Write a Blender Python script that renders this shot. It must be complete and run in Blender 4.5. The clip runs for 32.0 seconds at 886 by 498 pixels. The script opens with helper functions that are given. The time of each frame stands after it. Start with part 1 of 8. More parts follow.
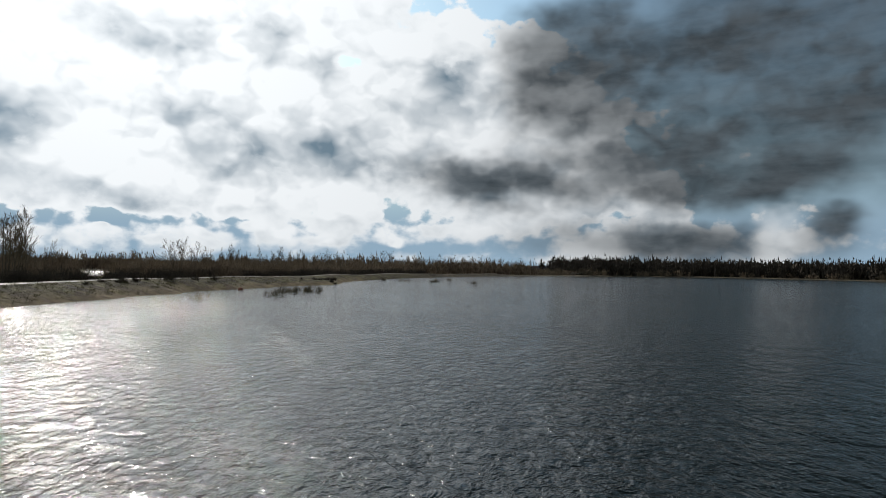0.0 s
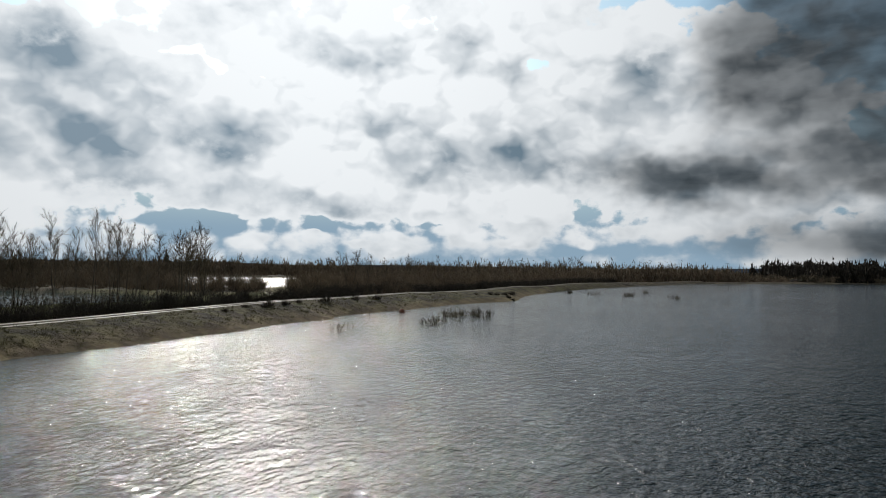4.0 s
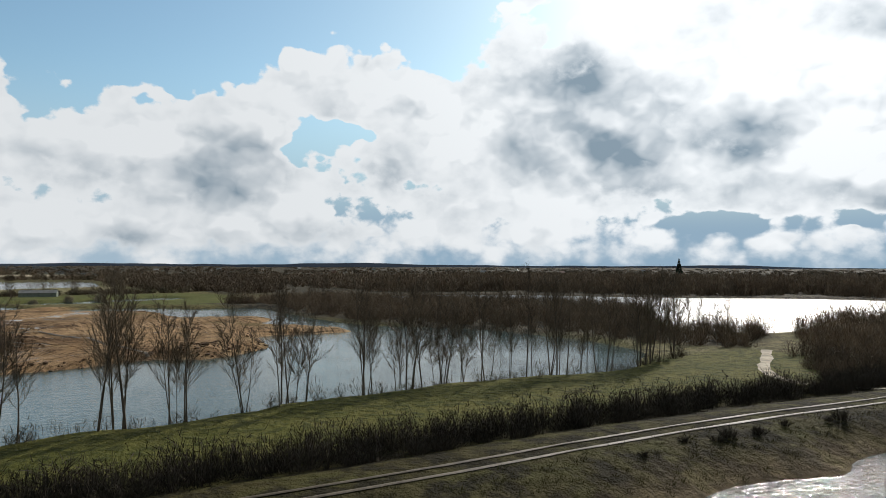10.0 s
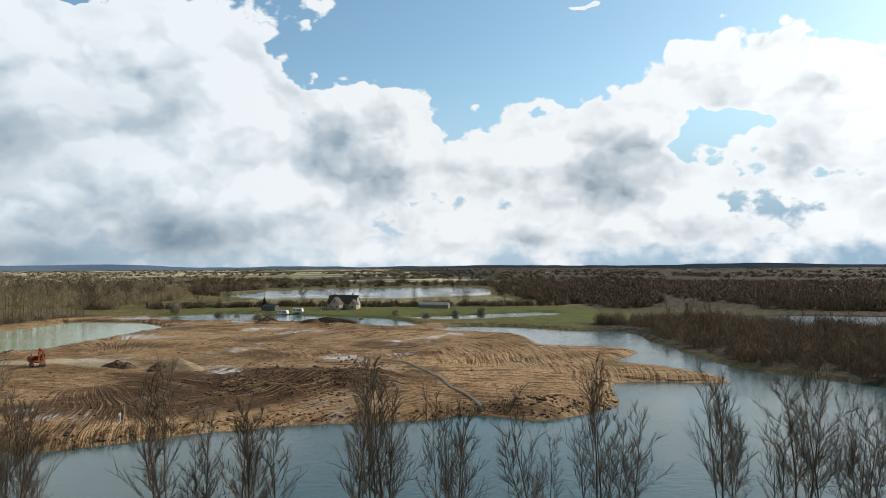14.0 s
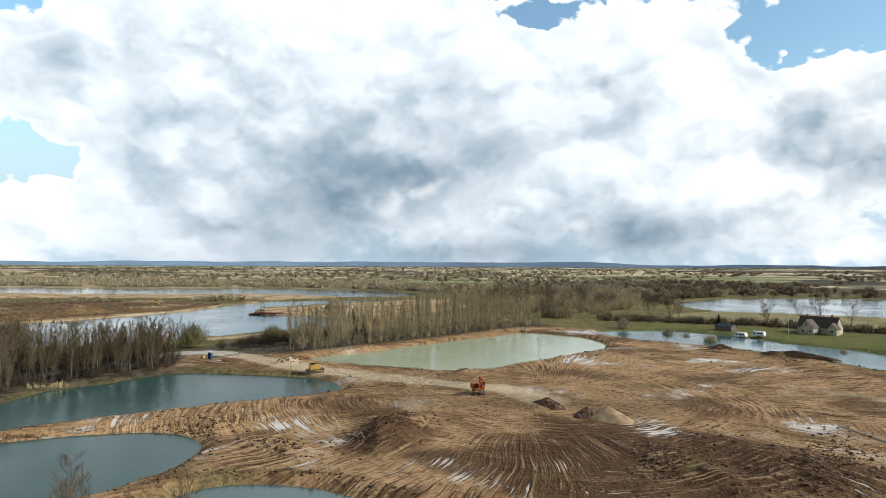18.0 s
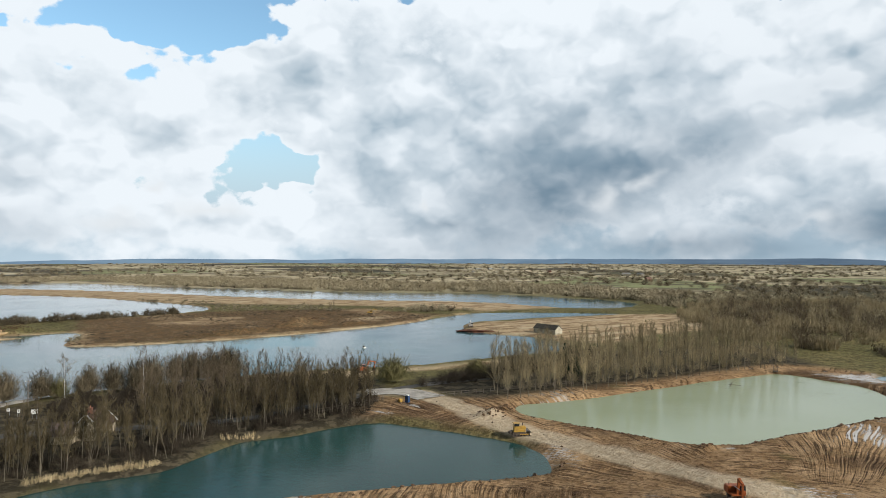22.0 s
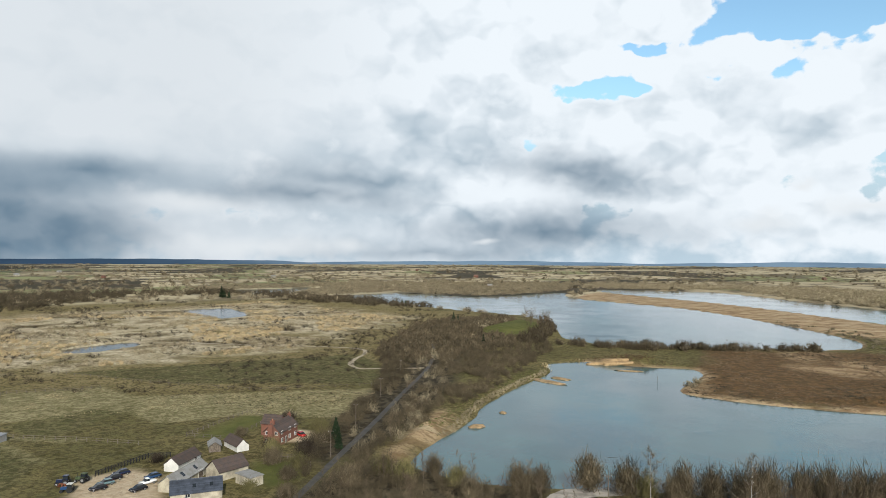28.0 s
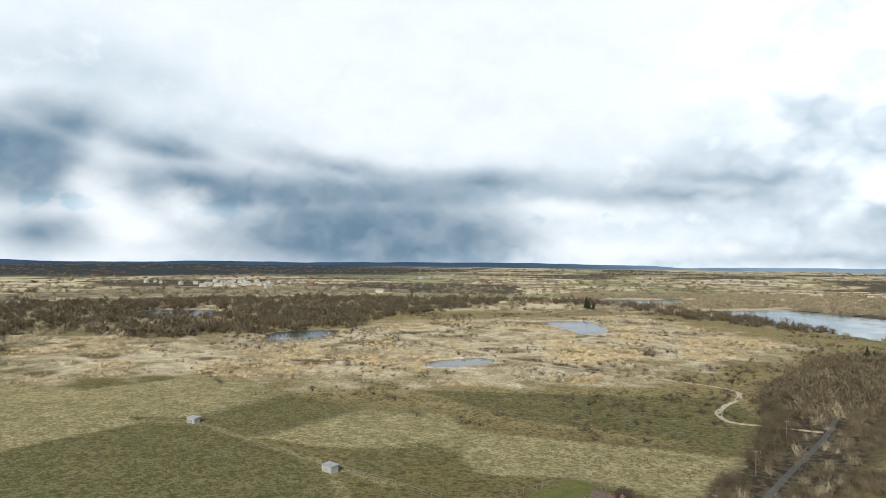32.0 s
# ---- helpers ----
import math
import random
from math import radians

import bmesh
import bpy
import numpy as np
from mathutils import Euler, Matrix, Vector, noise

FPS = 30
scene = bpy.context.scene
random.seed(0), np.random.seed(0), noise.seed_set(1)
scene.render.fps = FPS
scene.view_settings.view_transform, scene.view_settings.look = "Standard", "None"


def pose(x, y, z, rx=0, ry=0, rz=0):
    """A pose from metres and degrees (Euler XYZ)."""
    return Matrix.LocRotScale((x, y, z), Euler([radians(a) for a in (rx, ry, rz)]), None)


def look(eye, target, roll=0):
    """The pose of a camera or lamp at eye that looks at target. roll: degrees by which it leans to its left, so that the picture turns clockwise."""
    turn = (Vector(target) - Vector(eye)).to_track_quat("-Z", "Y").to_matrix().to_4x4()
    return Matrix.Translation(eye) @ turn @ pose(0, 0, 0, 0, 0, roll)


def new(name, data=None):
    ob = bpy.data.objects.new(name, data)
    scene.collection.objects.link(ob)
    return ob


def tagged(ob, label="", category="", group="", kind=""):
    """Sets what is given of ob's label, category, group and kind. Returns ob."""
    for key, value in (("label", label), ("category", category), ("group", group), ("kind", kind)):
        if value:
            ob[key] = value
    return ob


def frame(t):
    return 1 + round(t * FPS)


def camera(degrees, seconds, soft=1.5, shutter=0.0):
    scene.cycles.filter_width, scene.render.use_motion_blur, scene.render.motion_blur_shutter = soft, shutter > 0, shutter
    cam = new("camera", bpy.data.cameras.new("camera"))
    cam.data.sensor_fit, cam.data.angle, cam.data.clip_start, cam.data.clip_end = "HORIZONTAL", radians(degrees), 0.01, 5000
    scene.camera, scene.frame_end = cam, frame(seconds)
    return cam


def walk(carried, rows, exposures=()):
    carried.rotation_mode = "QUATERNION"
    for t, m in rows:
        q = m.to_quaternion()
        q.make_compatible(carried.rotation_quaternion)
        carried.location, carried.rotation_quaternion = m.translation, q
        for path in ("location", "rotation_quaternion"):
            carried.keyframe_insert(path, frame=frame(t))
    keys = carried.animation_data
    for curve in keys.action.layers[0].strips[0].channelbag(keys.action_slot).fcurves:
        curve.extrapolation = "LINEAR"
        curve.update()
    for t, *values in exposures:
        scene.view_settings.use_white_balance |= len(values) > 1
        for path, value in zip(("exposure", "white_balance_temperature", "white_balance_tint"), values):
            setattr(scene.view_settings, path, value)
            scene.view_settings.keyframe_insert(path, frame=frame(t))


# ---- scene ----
# The walk: a drone that rises from four metres over a lake and swings to its left.
# seconds, x, y, z, turn to the left from +y, tilt up, lean
PATH = [
    (0, -0.01, -0.01, 4.21, 0.09, 1.67, 0.94),
    (0.5, -0.06, 2.32, 4.21, 0.97, 1.64, 0.92),
    (1, -0.10, 4.66, 4.27, 2.03, 1.61, 0.95),
    (1.5, -0.11, 7.03, 4.50, 3.98, 1.62, 0.92),
    (2, -0.17, 9.37, 4.81, 6.01, 1.65, 0.93),
    (2.5, -0.21, 11.70, 5.18, 8.78, 1.66, 0.89),
    (4.5, -0.70, 20.55, 7.15, 19.26, 1.66, 0.77),
    (5, -1.12, 23.22, 7.61, 22.98, 1.71, 0.60),
    (5.5, -1.63, 25.82, 8.09, 27.17, 1.74, 0.57),
    (6, -2.25, 28.29, 8.58, 31.55, 1.77, 0.48),
    (6.5, -2.93, 30.68, 9.17, 36.22, 1.78, 0.48),
    (7, -3.69, 33.01, 9.87, 39.85, 1.74, 0.49),
    (7.5, -4.59, 35.22, 10.64, 42.61, 1.70, 0.43),
    (8, -5.60, 37.41, 11.41, 46.08, 1.63, 0.41),
    (8.5, -6.79, 39.66, 12.16, 49.70, 1.61, 0.38),
    (9, -8.16, 41.95, 12.94, 52.68, 1.54, 0.35),
    (9.5, -9.73, 44.11, 13.74, 55.38, 1.49, 0.26),
    (10, -11.56, 46.16, 14.54, 58.72, 1.47, 0.21),
    (10.5, -13.64, 48.13, 15.32, 62.55, 1.48, 0.15),
    (11, -15.79, 49.94, 16.12, 66.46, 1.46, 0.10),
    (11.5, -17.95, 51.56, 16.89, 70.48, 1.43, 0.08),
    (12, -20.17, 53.00, 17.67, 74.42, 1.43, -0.00),
    (12.5, -22.39, 54.36, 18.46, 78.53, 1.44, -0.04),
    (13, -24.65, 55.59, 19.28, 82.75, 1.43, -0.07),
    (13.5, -26.91, 56.70, 20.06, 86.93, 1.44, -0.11),
    (15.5, -36.00, 58.73, 22.62, 104.81, 1.44, -0.19),
    (16, -38.73, 58.53, 23.68, 109.94, 1.41, -0.02),
    (16.5, -41.57, 58.11, 24.74, 115.62, 1.38, 0.15),
    (17, -44.39, 57.41, 25.72, 121.06, 1.31, 0.21),
    (17.5, -47.11, 56.36, 26.66, 126.03, 1.24, 0.27),
    (18, -49.70, 55.03, 27.65, 129.16, 1.16, 0.21),
    (18.5, -52.12, 53.43, 28.76, 130.76, 1.07, 0.20),
    (19, -54.47, 51.60, 29.97, 132.95, 1.00, 0.12),
    (19.5, -56.85, 49.55, 31.12, 135.95, 0.95, 0.04),
    (20, -59.30, 47.25, 32.27, 138.52, 0.88, 0.00),
    (20.5, -61.72, 44.65, 33.48, 139.45, 0.82, -0.09),
    (21, -64.07, 41.77, 34.76, 140.95, 0.77, -0.22),
    (21.5, -66.39, 38.70, 36.05, 143.27, 0.76, -0.14),
    (22, -68.66, 35.43, 37.29, 147.23, 0.76, 0.00),
    (22.5, -70.88, 31.94, 38.50, 149.99, 0.75, 0.07),
    (23, -72.99, 28.23, 39.69, 152.88, 0.73, 0.09),
    (23.5, -74.96, 24.31, 40.83, 156.75, 0.73, 0.08),
    (24, -76.77, 20.21, 41.90, 161.91, 0.76, 0.13),
    (24.5, -78.43, 15.91, 42.91, 168.46, 0.79, 0.26),
    (25, -80.00, 11.44, 43.92, 175.83, 0.76, 0.43),
    (25.5, -81.51, 6.80, 44.96, 182.89, 0.78, 0.32),
    (27.5, -84.29, -14.60, 49.66, 194.94, 0.64, 0.30),
    (28, -83.89, -19.84, 50.71, 198.93, 0.65, 0.36),
    (28.5, -83.23, -25.01, 51.71, 201.16, 0.59, 0.39),
    (29, -82.32, -30.20, 52.71, 208.04, 0.64, 0.39),
    (29.5, -81.09, -35.31, 53.70, 210.05, 0.63, 0.49),
    (30, -79.44, -40.26, 54.67, 213.87, 0.63, 0.60),
    (30.5, -77.42, -45.06, 55.59, 217.42, 0.63, 0.62),
    (31, -75.12, -49.75, 56.47, 223.33, 0.65, 0.60),
    (31.5, -72.63, -54.36, 57.30, 227.20, 0.68, 0.66),
    (32, -69.98, -58.83, 58.11, 230.29, 0.70, 0.64),
]


# The plan is drawn in units of UNIT metres; the camera and all things are brought to metres.
UNIT = 1.2


def aim(x, y, z, turn, tilt, lean):
    a, p = radians(turn), radians(tilt)
    way = Vector((-math.sin(a) * math.cos(p), math.cos(a) * math.cos(p), math.sin(p)))
    eye = Vector((x, y, z)) * UNIT
    return look(eye, eye + 10 * way, lean)


cam = camera(67.1, 32.0, soft=0.6)
walk(cam, [(t, aim(*row)) for t, *row in PATH],
     exposures=[(0.0, -0.25), (2.5, -0.28), (4.0, -0.38), (5.0, -0.44), (6.3, -0.28), (9.0, -0.24), (12.0, -0.15), (13.5, -0.06), (15.5, 0.23), (19.0, 0.28), (22.0, 0.02), (25.0, -0.28), (28.0, 0.04), (32.0, 0.38)])

# ---- world and sun ----
SUN_TURN, SUN_UP = 29.5, 31.0
world = bpy.data.worlds.new("sky")
scene.world = world
world.use_nodes = True
wt = world.node_tree
wt.nodes.clear()


def link(tree, a, b):
    tree.links.new(a, b)


def feed(tree, socket, value):
    if hasattr(value, "is_linked"):
        tree.links.new(value, socket)
    elif value is not None:
        socket.default_value = value


def mth(tree, op, a, b=None, c=None, clamp=False):
    n = tree.nodes.new("ShaderNodeMath")
    n.operation, n.use_clamp = op, clamp
    for s, v in zip(n.inputs, (a, b, c)):
        feed(tree, s, v)
    return n.outputs[0]


def vec(tree, op, a, b=None, c=None):
    n = tree.nodes.new("ShaderNodeVectorMath")
    n.operation = op
    for s, v in zip(n.inputs, (a, b, c)):
        feed(tree, s, v)
    return n.outputs["Value"] if op in ("LENGTH", "DOT_PRODUCT", "DISTANCE") else n.outputs[0]


def fbm(tree, at, scale, detail=4.0, rough=0.55, distort=0.0, colour=False):
    n = tree.nodes.new("ShaderNodeTexNoise")
    feed(tree, n.inputs["Vector"], at)
    n.inputs["Scale"].default_value, n.inputs["Detail"].default_value = scale, detail
    n.inputs["Roughness"].default_value, n.inputs["Distortion"].default_value = rough, distort
    return n.outputs["Color" if colour else "Fac"]


def step(tree, value, lo, hi, a=0.0, b=1.0, smooth=True):
    n = tree.nodes.new("ShaderNodeMapRange")
    n.interpolation_type = "SMOOTHSTEP" if smooth else "LINEAR"
    for s, v in zip(n.inputs, (value, lo, hi, a, b)):
        feed(tree, s, v)
    return n.outputs[0]


def mix(tree, fac, a, b, mode="MIX"):
    n = tree.nodes.new("ShaderNodeMix")
    n.data_type, n.blend_type = "RGBA", mode
    feed(tree, n.inputs[0], fac)
    for s, v in ((n.inputs[6], a), (n.inputs[7], b)):
        feed(tree, s, (*v, 1.0) if isinstance(v, tuple) and len(v) == 3 else v)
    return n.outputs[2]


def scaled(tree, colour, by):
    return vec(tree, "MULTIPLY", colour, by) if not hasattr(by, "is_linked") else mix(tree, 1.0, colour, by, "MULTIPLY")


# The sky: blue air, cumulus with grey bases, and rain clouds, by turn and height in degrees.
ray_way = wt.nodes.new("ShaderNodeTexCoord").outputs["Generated"]
sep = wt.nodes.new("ShaderNodeSeparateXYZ")
link(wt, ray_way, sep.inputs[0])
turn = mth(wt, "MULTIPLY", mth(wt, "ARCTAN2", mth(wt, "MULTIPLY", sep.outputs[0], -1.0), sep.outputs[1]), 57.2958)
turn = mth(wt, "ADD", turn, mth(wt, "MULTIPLY", mth(wt, "LESS_THAN", turn, -75.0), 360.0))
up = mth(wt, "MULTIPLY", mth(wt, "ARCSINE", sep.outputs[2]), 57.2958)
flat = vec(wt, "MULTIPLY", ray_way, (1.0, 1.0, 1.9))
warp_a = vec(wt, "SUBTRACT", fbm(wt, flat, 7.0, 3.0, 0.55, colour=True), (0.5, 0.5, 0.5))
warp_b = vec(wt, "SUBTRACT", fbm(wt, vec(wt, "MULTIPLY", ray_way, (1.0, 1.0, 1.35)), 22.0, 2.0, 0.5, colour=True), (0.5, 0.5, 0.5))
low = mth(wt, "MULTIPLY", step(wt, up, 0.0, 9.0, 0.3, 1.0), step(wt, turn, 195.0, 220.0, 1.0, 0.35))
comb = wt.nodes.new("ShaderNodeCombineXYZ")
link(wt, turn, comb.inputs[0])
link(wt, up, comb.inputs[1])
spot = vec(wt, "MULTIPLY_ADD", warp_a, vec(wt, "MULTIPLY", (6.0, 4.0, 0.0), low), comb.outputs[0])
spot = vec(wt, "MULTIPLY_ADD", warp_b, vec(wt, "MULTIPLY", (3.5, 2.6, 0.0), low), spot)
flat_spot = vec(wt, "MULTIPLY", spot, (1.0, 1.0, 0.0))


def heaped(at, size, wander):
    """Round cauliflower heads."""
    cells = wt.nodes.new("ShaderNodeTexVoronoi")
    cells.feature, cells.normalize = "F1", True
    link(wt, vec(wt, "MULTIPLY_ADD", warp_b, (wander,) * 3, at), cells.inputs["Vector"])
    cells.inputs["Scale"].default_value, cells.inputs["Detail"].default_value, cells.inputs["Roughness"].default_value = size, 2.0, 0.5
    return mth(wt, "MULTIPLY_ADD", cells.outputs["Distance"], -1.6, 1.0)


sun_way = Vector((-math.sin(radians(SUN_TURN)) * math.cos(radians(SUN_UP)), math.cos(radians(SUN_TURN)) * math.cos(radians(SUN_UP)), math.sin(radians(SUN_UP))))
round_way = vec(wt, "MULTIPLY", ray_way, (1.0, 1.0, 1.35))
towards = vec(wt, "ADD", round_way, tuple(0.025 * sun_way + Vector((0, 0, 0.028))))
heads, heads_on = heaped(round_way, 10.0, 0.06), heaped(towards, 10.0, 0.06)
billow = mth(wt, "MULTIPLY_ADD", heads, 0.6, mth(wt, "MULTIPLY", fbm(wt, round_way, 24.0, 7.0, 0.55), 0.4))
strata = fbm(wt, vec(wt, "MULTIPLY", ray_way, (1.0, 1.0, 2.2)), 5.0, 3.0, 0.5, 0.3)
wisps = fbm(wt, vec(wt, "MULTIPLY", ray_way, (1.0, 1.0, 4.0)), 9.0, 6.0, 0.6)
fields = {}
chain = [flat_spot, 0]


def puff(field, az, el, wide, high, tilt, amount):
    """Adds one cloud form to a field: an ellipse round (az, el), amount at its middle and nought at its rim."""
    if tilt:
        n = wt.nodes.new("ShaderNodeMapping")
        n.vector_type = "TEXTURE"
        link(wt, chain[0], n.inputs[0])
        n.inputs[1].default_value, n.inputs[2].default_value, n.inputs[3].default_value = (az, el, 0), (0, 0, radians(-tilt)), (wide, high, 1e6)
        placed = n.outputs[0]
    else:
        placed = vec(wt, "MULTIPLY_ADD", chain[0], (1 / wide, 1 / high, 0.0), (-az / wide, -el / high, 0.0))
    value = mth(wt, "MULTIPLY_ADD", vec(wt, "LENGTH", placed), -amount, amount)
    fields[field] = mth(wt, "SMOOTH_MAX", value, fields[field], 0.25) if field in fields else value
    chain[1] += 1
    if chain[1] % 6 == 0:
        chain[0] = vec(wt, "MULTIPLY_ADD", fields[field], (0.0, 0.0, 1e-9), chain[0])


def white(*a):
    puff("white", *a)


def grey(*a):
    puff("grey", *a)


def dark(*a):
    puff("dark", *a)


def pale(*a):
    puff("pale", *a)


def hole(*a):
    puff("hole", *a)


white(19.2, 13.5, 27.8, 11.9, 0, 1.50)
white(2.2, 11.7, 17.9, 7.9, 0, 1.50)
white(30.3, 6.1, 11.0, 3.2, 0, 0.90)
white(9.9, 4.0, 16.0, 1.4, -3, 0.62)
white(20.0, 2.5, 4.2, 0.9, 0, 0.62)
white(10.9, 2.2, 3.2, 0.8, 0, 0.62)
white(32.1, 3.6, 1.2, 0.8, 0, 0.62)
white(-8.8, 6.9, 12.6, 4.8, 0, 1.35)
white(-16.5, 2.5, 11.2, 2.2, 0, 0.62)
white(27.2, 2.6, 1.2, 0.4, 0, 0.62)
white(4.4, 2.2, 0.9, 0.4, 0, 0.62)
white(-10.2, 0.9, 3.1, 0.7, 0, 0.62)
hole(20.2, 20.2, 2.9, 1.6, 0, 0.73)
hole(8.5, 16.7, 2.5, 1.4, 0, 0.63)
hole(31.6, 15.5, 2.3, 1.1, 0, 0.60)
hole(35.1, 15.5, 1.8, 1.1, 0, 0.60)
hole(24.3, 3.6, 5.1, 0.8, 0, 0.33)
hole(33.6, 3.7, 2.4, 0.8, 0, 0.33)
hole(3.2, 1.7, 8.1, 0.8, 0, 0.33)
grey(34.7, 9.7, 5.0, 3.2, -8, 0.94)
grey(23.2, 17.0, 4.3, 2.0, 0, 0.59)
grey(10.9, 10.0, 13.8, 2.7, -16, 0.79)
grey(-3.6, 7.4, 13.4, 3.3, -4, 0.99)
grey(26.4, 5.2, 6.8, 1.4, 0, 0.55)
grey(16.5, 6.8, 4.1, 1.5, 0, 0.55)
grey(22.3, 11.7, 4.3, 2.1, 0, 0.62)
grey(-19.5, 3.3, 10.8, 3.8, 0, 1.00)
grey(6.1, 1.7, 17.8, 2.2, 0, 0.65)
grey(28.3, 1.9, 11.3, 1.6, 0, 0.55)
grey(-0.7, 15.4, 5.4, 2.6, 0, 0.76)
dark(-25.7, 14.6, 17.9, 11.7, 0, 1.30)
dark(-20.8, 8.4, 15.7, 4.3, -2, 1.30)
dark(-12.1, 16.8, 8.7, 7.5, 0, 1.30)
dark(-5.5, 7.2, 11.7, 2.5, -5, 0.88)
dark(-30.3, 3.5, 3.1, 2.4, 25, 0.85)
dark(-19.5, 2.4, 15.5, 2.2, 0, 0.77)
pale(-26.3, 3.2, 2.1, 2.7, 0, 0.80)
white(45.3, 11.3, 13.6, 8.7, 0, 1.50)
white(24.9, 12.7, 19.8, 9.3, 0, 1.50)
white(14.7, 14.5, 11.9, 7.1, 0, 1.50)
white(62.0, 14.7, 14.6, 3.1, 0, 0.86)
white(66.0, 16.7, 0.9, 1.4, 0, 0.62)
white(76.6, 9.1, 6.7, 6.1, 0, 1.50)
white(64.1, 8.5, 6.4, 3.8, 0, 1.07)
white(56.9, 9.7, 6.3, 2.7, 0, 0.74)
white(51.2, 21.8, 1.8, 0.7, 0, 0.62)
white(42.8, 21.9, 2.5, 0.6, 0, 0.62)
white(34.7, 20.6, 1.9, 0.6, 0, 0.62)
white(73.6, 3.0, 6.4, 1.6, 0, 0.62)
white(78.6, 2.2, 2.7, 1.3, 0, 0.62)
white(59.6, 2.8, 26.7, 2.2, 0, 0.62)
white(32.5, 2.0, 3.6, 0.6, 0, 0.62)
white(23.9, 2.0, 1.6, 0.5, 0, 0.62)
white(19.5, 2.0, 3.3, 1.0, 0, 0.62)
white(14.9, 2.7, 3.2, 1.2, 0, 0.62)
white(24.5, 4.9, 7.5, 1.9, 0, 0.62)
white(14.1, 5.9, 5.5, 3.2, 0, 0.90)
hole(68.5, 10.7, 4.6, 1.8, 0, 0.80)
hole(20.7, 19.8, 2.2, 1.0, 0, 0.60)
hole(37.5, 16.2, 3.2, 0.8, 0, 0.60)
hole(35.7, 3.6, 8.4, 0.9, 0, 0.33)
hole(26.7, 3.2, 5.3, 0.8, 0, 0.33)
hole(17.0, 4.2, 2.5, 0.6, 0, 0.33)
grey(47.3, 15.0, 4.9, 4.6, -40, 1.00)
grey(45.3, 10.8, 10.3, 4.8, -25, 1.00)
grey(37.6, 10.1, 8.0, 2.1, -8, 0.63)
grey(43.8, 6.3, 10.3, 1.9, -6, 0.58)
grey(76.9, 7.3, 5.6, 3.7, 0, 1.00)
grey(64.1, 6.7, 5.2, 1.5, 0, 0.55)
grey(16.9, 10.1, 8.3, 2.6, 0, 0.78)
grey(14.8, 6.8, 3.6, 1.6, 0, 0.55)
grey(26.0, 4.7, 4.3, 1.0, 0, 0.55)
grey(60.6, 13.3, 4.1, 0.9, 0, 0.55)
grey(33.4, 6.4, 3.1, 1.6, 0, 0.55)
grey(24.5, 11.8, 2.8, 1.0, 0, 0.55)
grey(71.2, 3.3, 3.1, 1.1, 0, 0.55)
grey(22.5, 1.5, 15.0, 2.0, 0, 0.58)
white(112.9, 10.8, 13.8, 11.5, 0, 1.50)
white(105.1, 8.1, 10.7, 6.4, 0, 1.50)
white(96.3, 13.3, 2.4, 1.1, 0, 0.62)
white(90.7, 8.6, 6.9, 3.5, 0, 0.98)
white(78.1, 8.7, 9.7, 5.1, 0, 1.41)
white(75.7, 12.6, 4.0, 2.3, 0, 0.66)
white(64.1, 13.8, 11.2, 3.7, 0, 1.03)
white(51.4, 12.3, 7.5, 7.7, 0, 1.50)
white(64.2, 8.0, 6.8, 3.5, 0, 0.98)
white(83.4, 10.6, 3.3, 2.1, 0, 0.62)
white(82.0, 2.7, 48.8, 2.7, 0, 0.76)
white(78.6, 21.2, 1.3, 0.4, 0, 0.62)
hole(71.4, 10.4, 3.1, 1.6, 0, 0.71)
hole(85.9, 17.5, 14.1, 4.5, 0, 1.20)
grey(99.5, 9.3, 5.5, 4.3, 0, 1.00)
grey(97.2, 6.6, 6.6, 3.2, 0, 0.96)
grey(79.5, 6.5, 8.1, 2.6, 0, 0.77)
grey(89.7, 6.0, 5.9, 1.6, 0, 0.55)
grey(63.7, 6.5, 5.1, 1.6, 0, 0.55)
grey(51.4, 9.9, 5.2, 4.2, 0, 1.00)
grey(112.1, 3.0, 12.4, 3.3, 0, 0.97)
grey(104.2, 4.5, 9.4, 1.9, 0, 0.58)
grey(114.7, 12.6, 3.1, 4.6, 0, 1.00)
grey(69.6, 2.9, 3.6, 1.0, 0, 0.55)
grey(83.9, 2.0, 4.3, 0.9, 0, 0.55)
dark(113.5, 1.9, 6.8, 2.7, 0, 0.44)
white(135.7, 12.1, 41.8, 11.5, 0, 1.50)
white(126.9, 18.1, 9.7, 4.5, 0, 1.25)
white(109.7, 15.0, 9.2, 5.6, 0, 1.50)
white(99.7, 9.0, 8.2, 7.4, 0, 1.50)
white(156.3, 13.8, 12.5, 6.1, 0, 1.50)
white(117.8, 18.7, 6.3, 1.5, 0, 0.62)
white(126.4, 20.7, 1.8, 1.3, 0, 0.62)
white(155.5, 2.0, 21.8, 2.2, 0, 0.62)
white(100.5, 1.9, 9.2, 2.0, 0, 0.62)
white(160.7, 3.5, 4.3, 1.6, 0, 0.62)
hole(100.0, 17.5, 7.9, 2.9, 0, 1.20)
hole(120.6, 20.8, 4.8, 1.2, 0, 0.60)
hole(160.4, 8.1, 6.8, 1.6, 0, 0.71)
hole(160.8, 18.3, 2.8, 1.1, 0, 0.60)
grey(135.6, 8.4, 17.7, 8.5, 25, 1.00)
grey(141.8, 3.8, 17.6, 2.7, 0, 0.81)
grey(123.6, 3.6, 23.1, 4.3, 0, 1.00)
grey(100.4, 8.3, 3.8, 5.3, 0, 1.00)
grey(101.6, 3.9, 7.3, 1.9, 0, 0.58)
grey(159.6, 6.0, 6.9, 1.3, 0, 0.55)
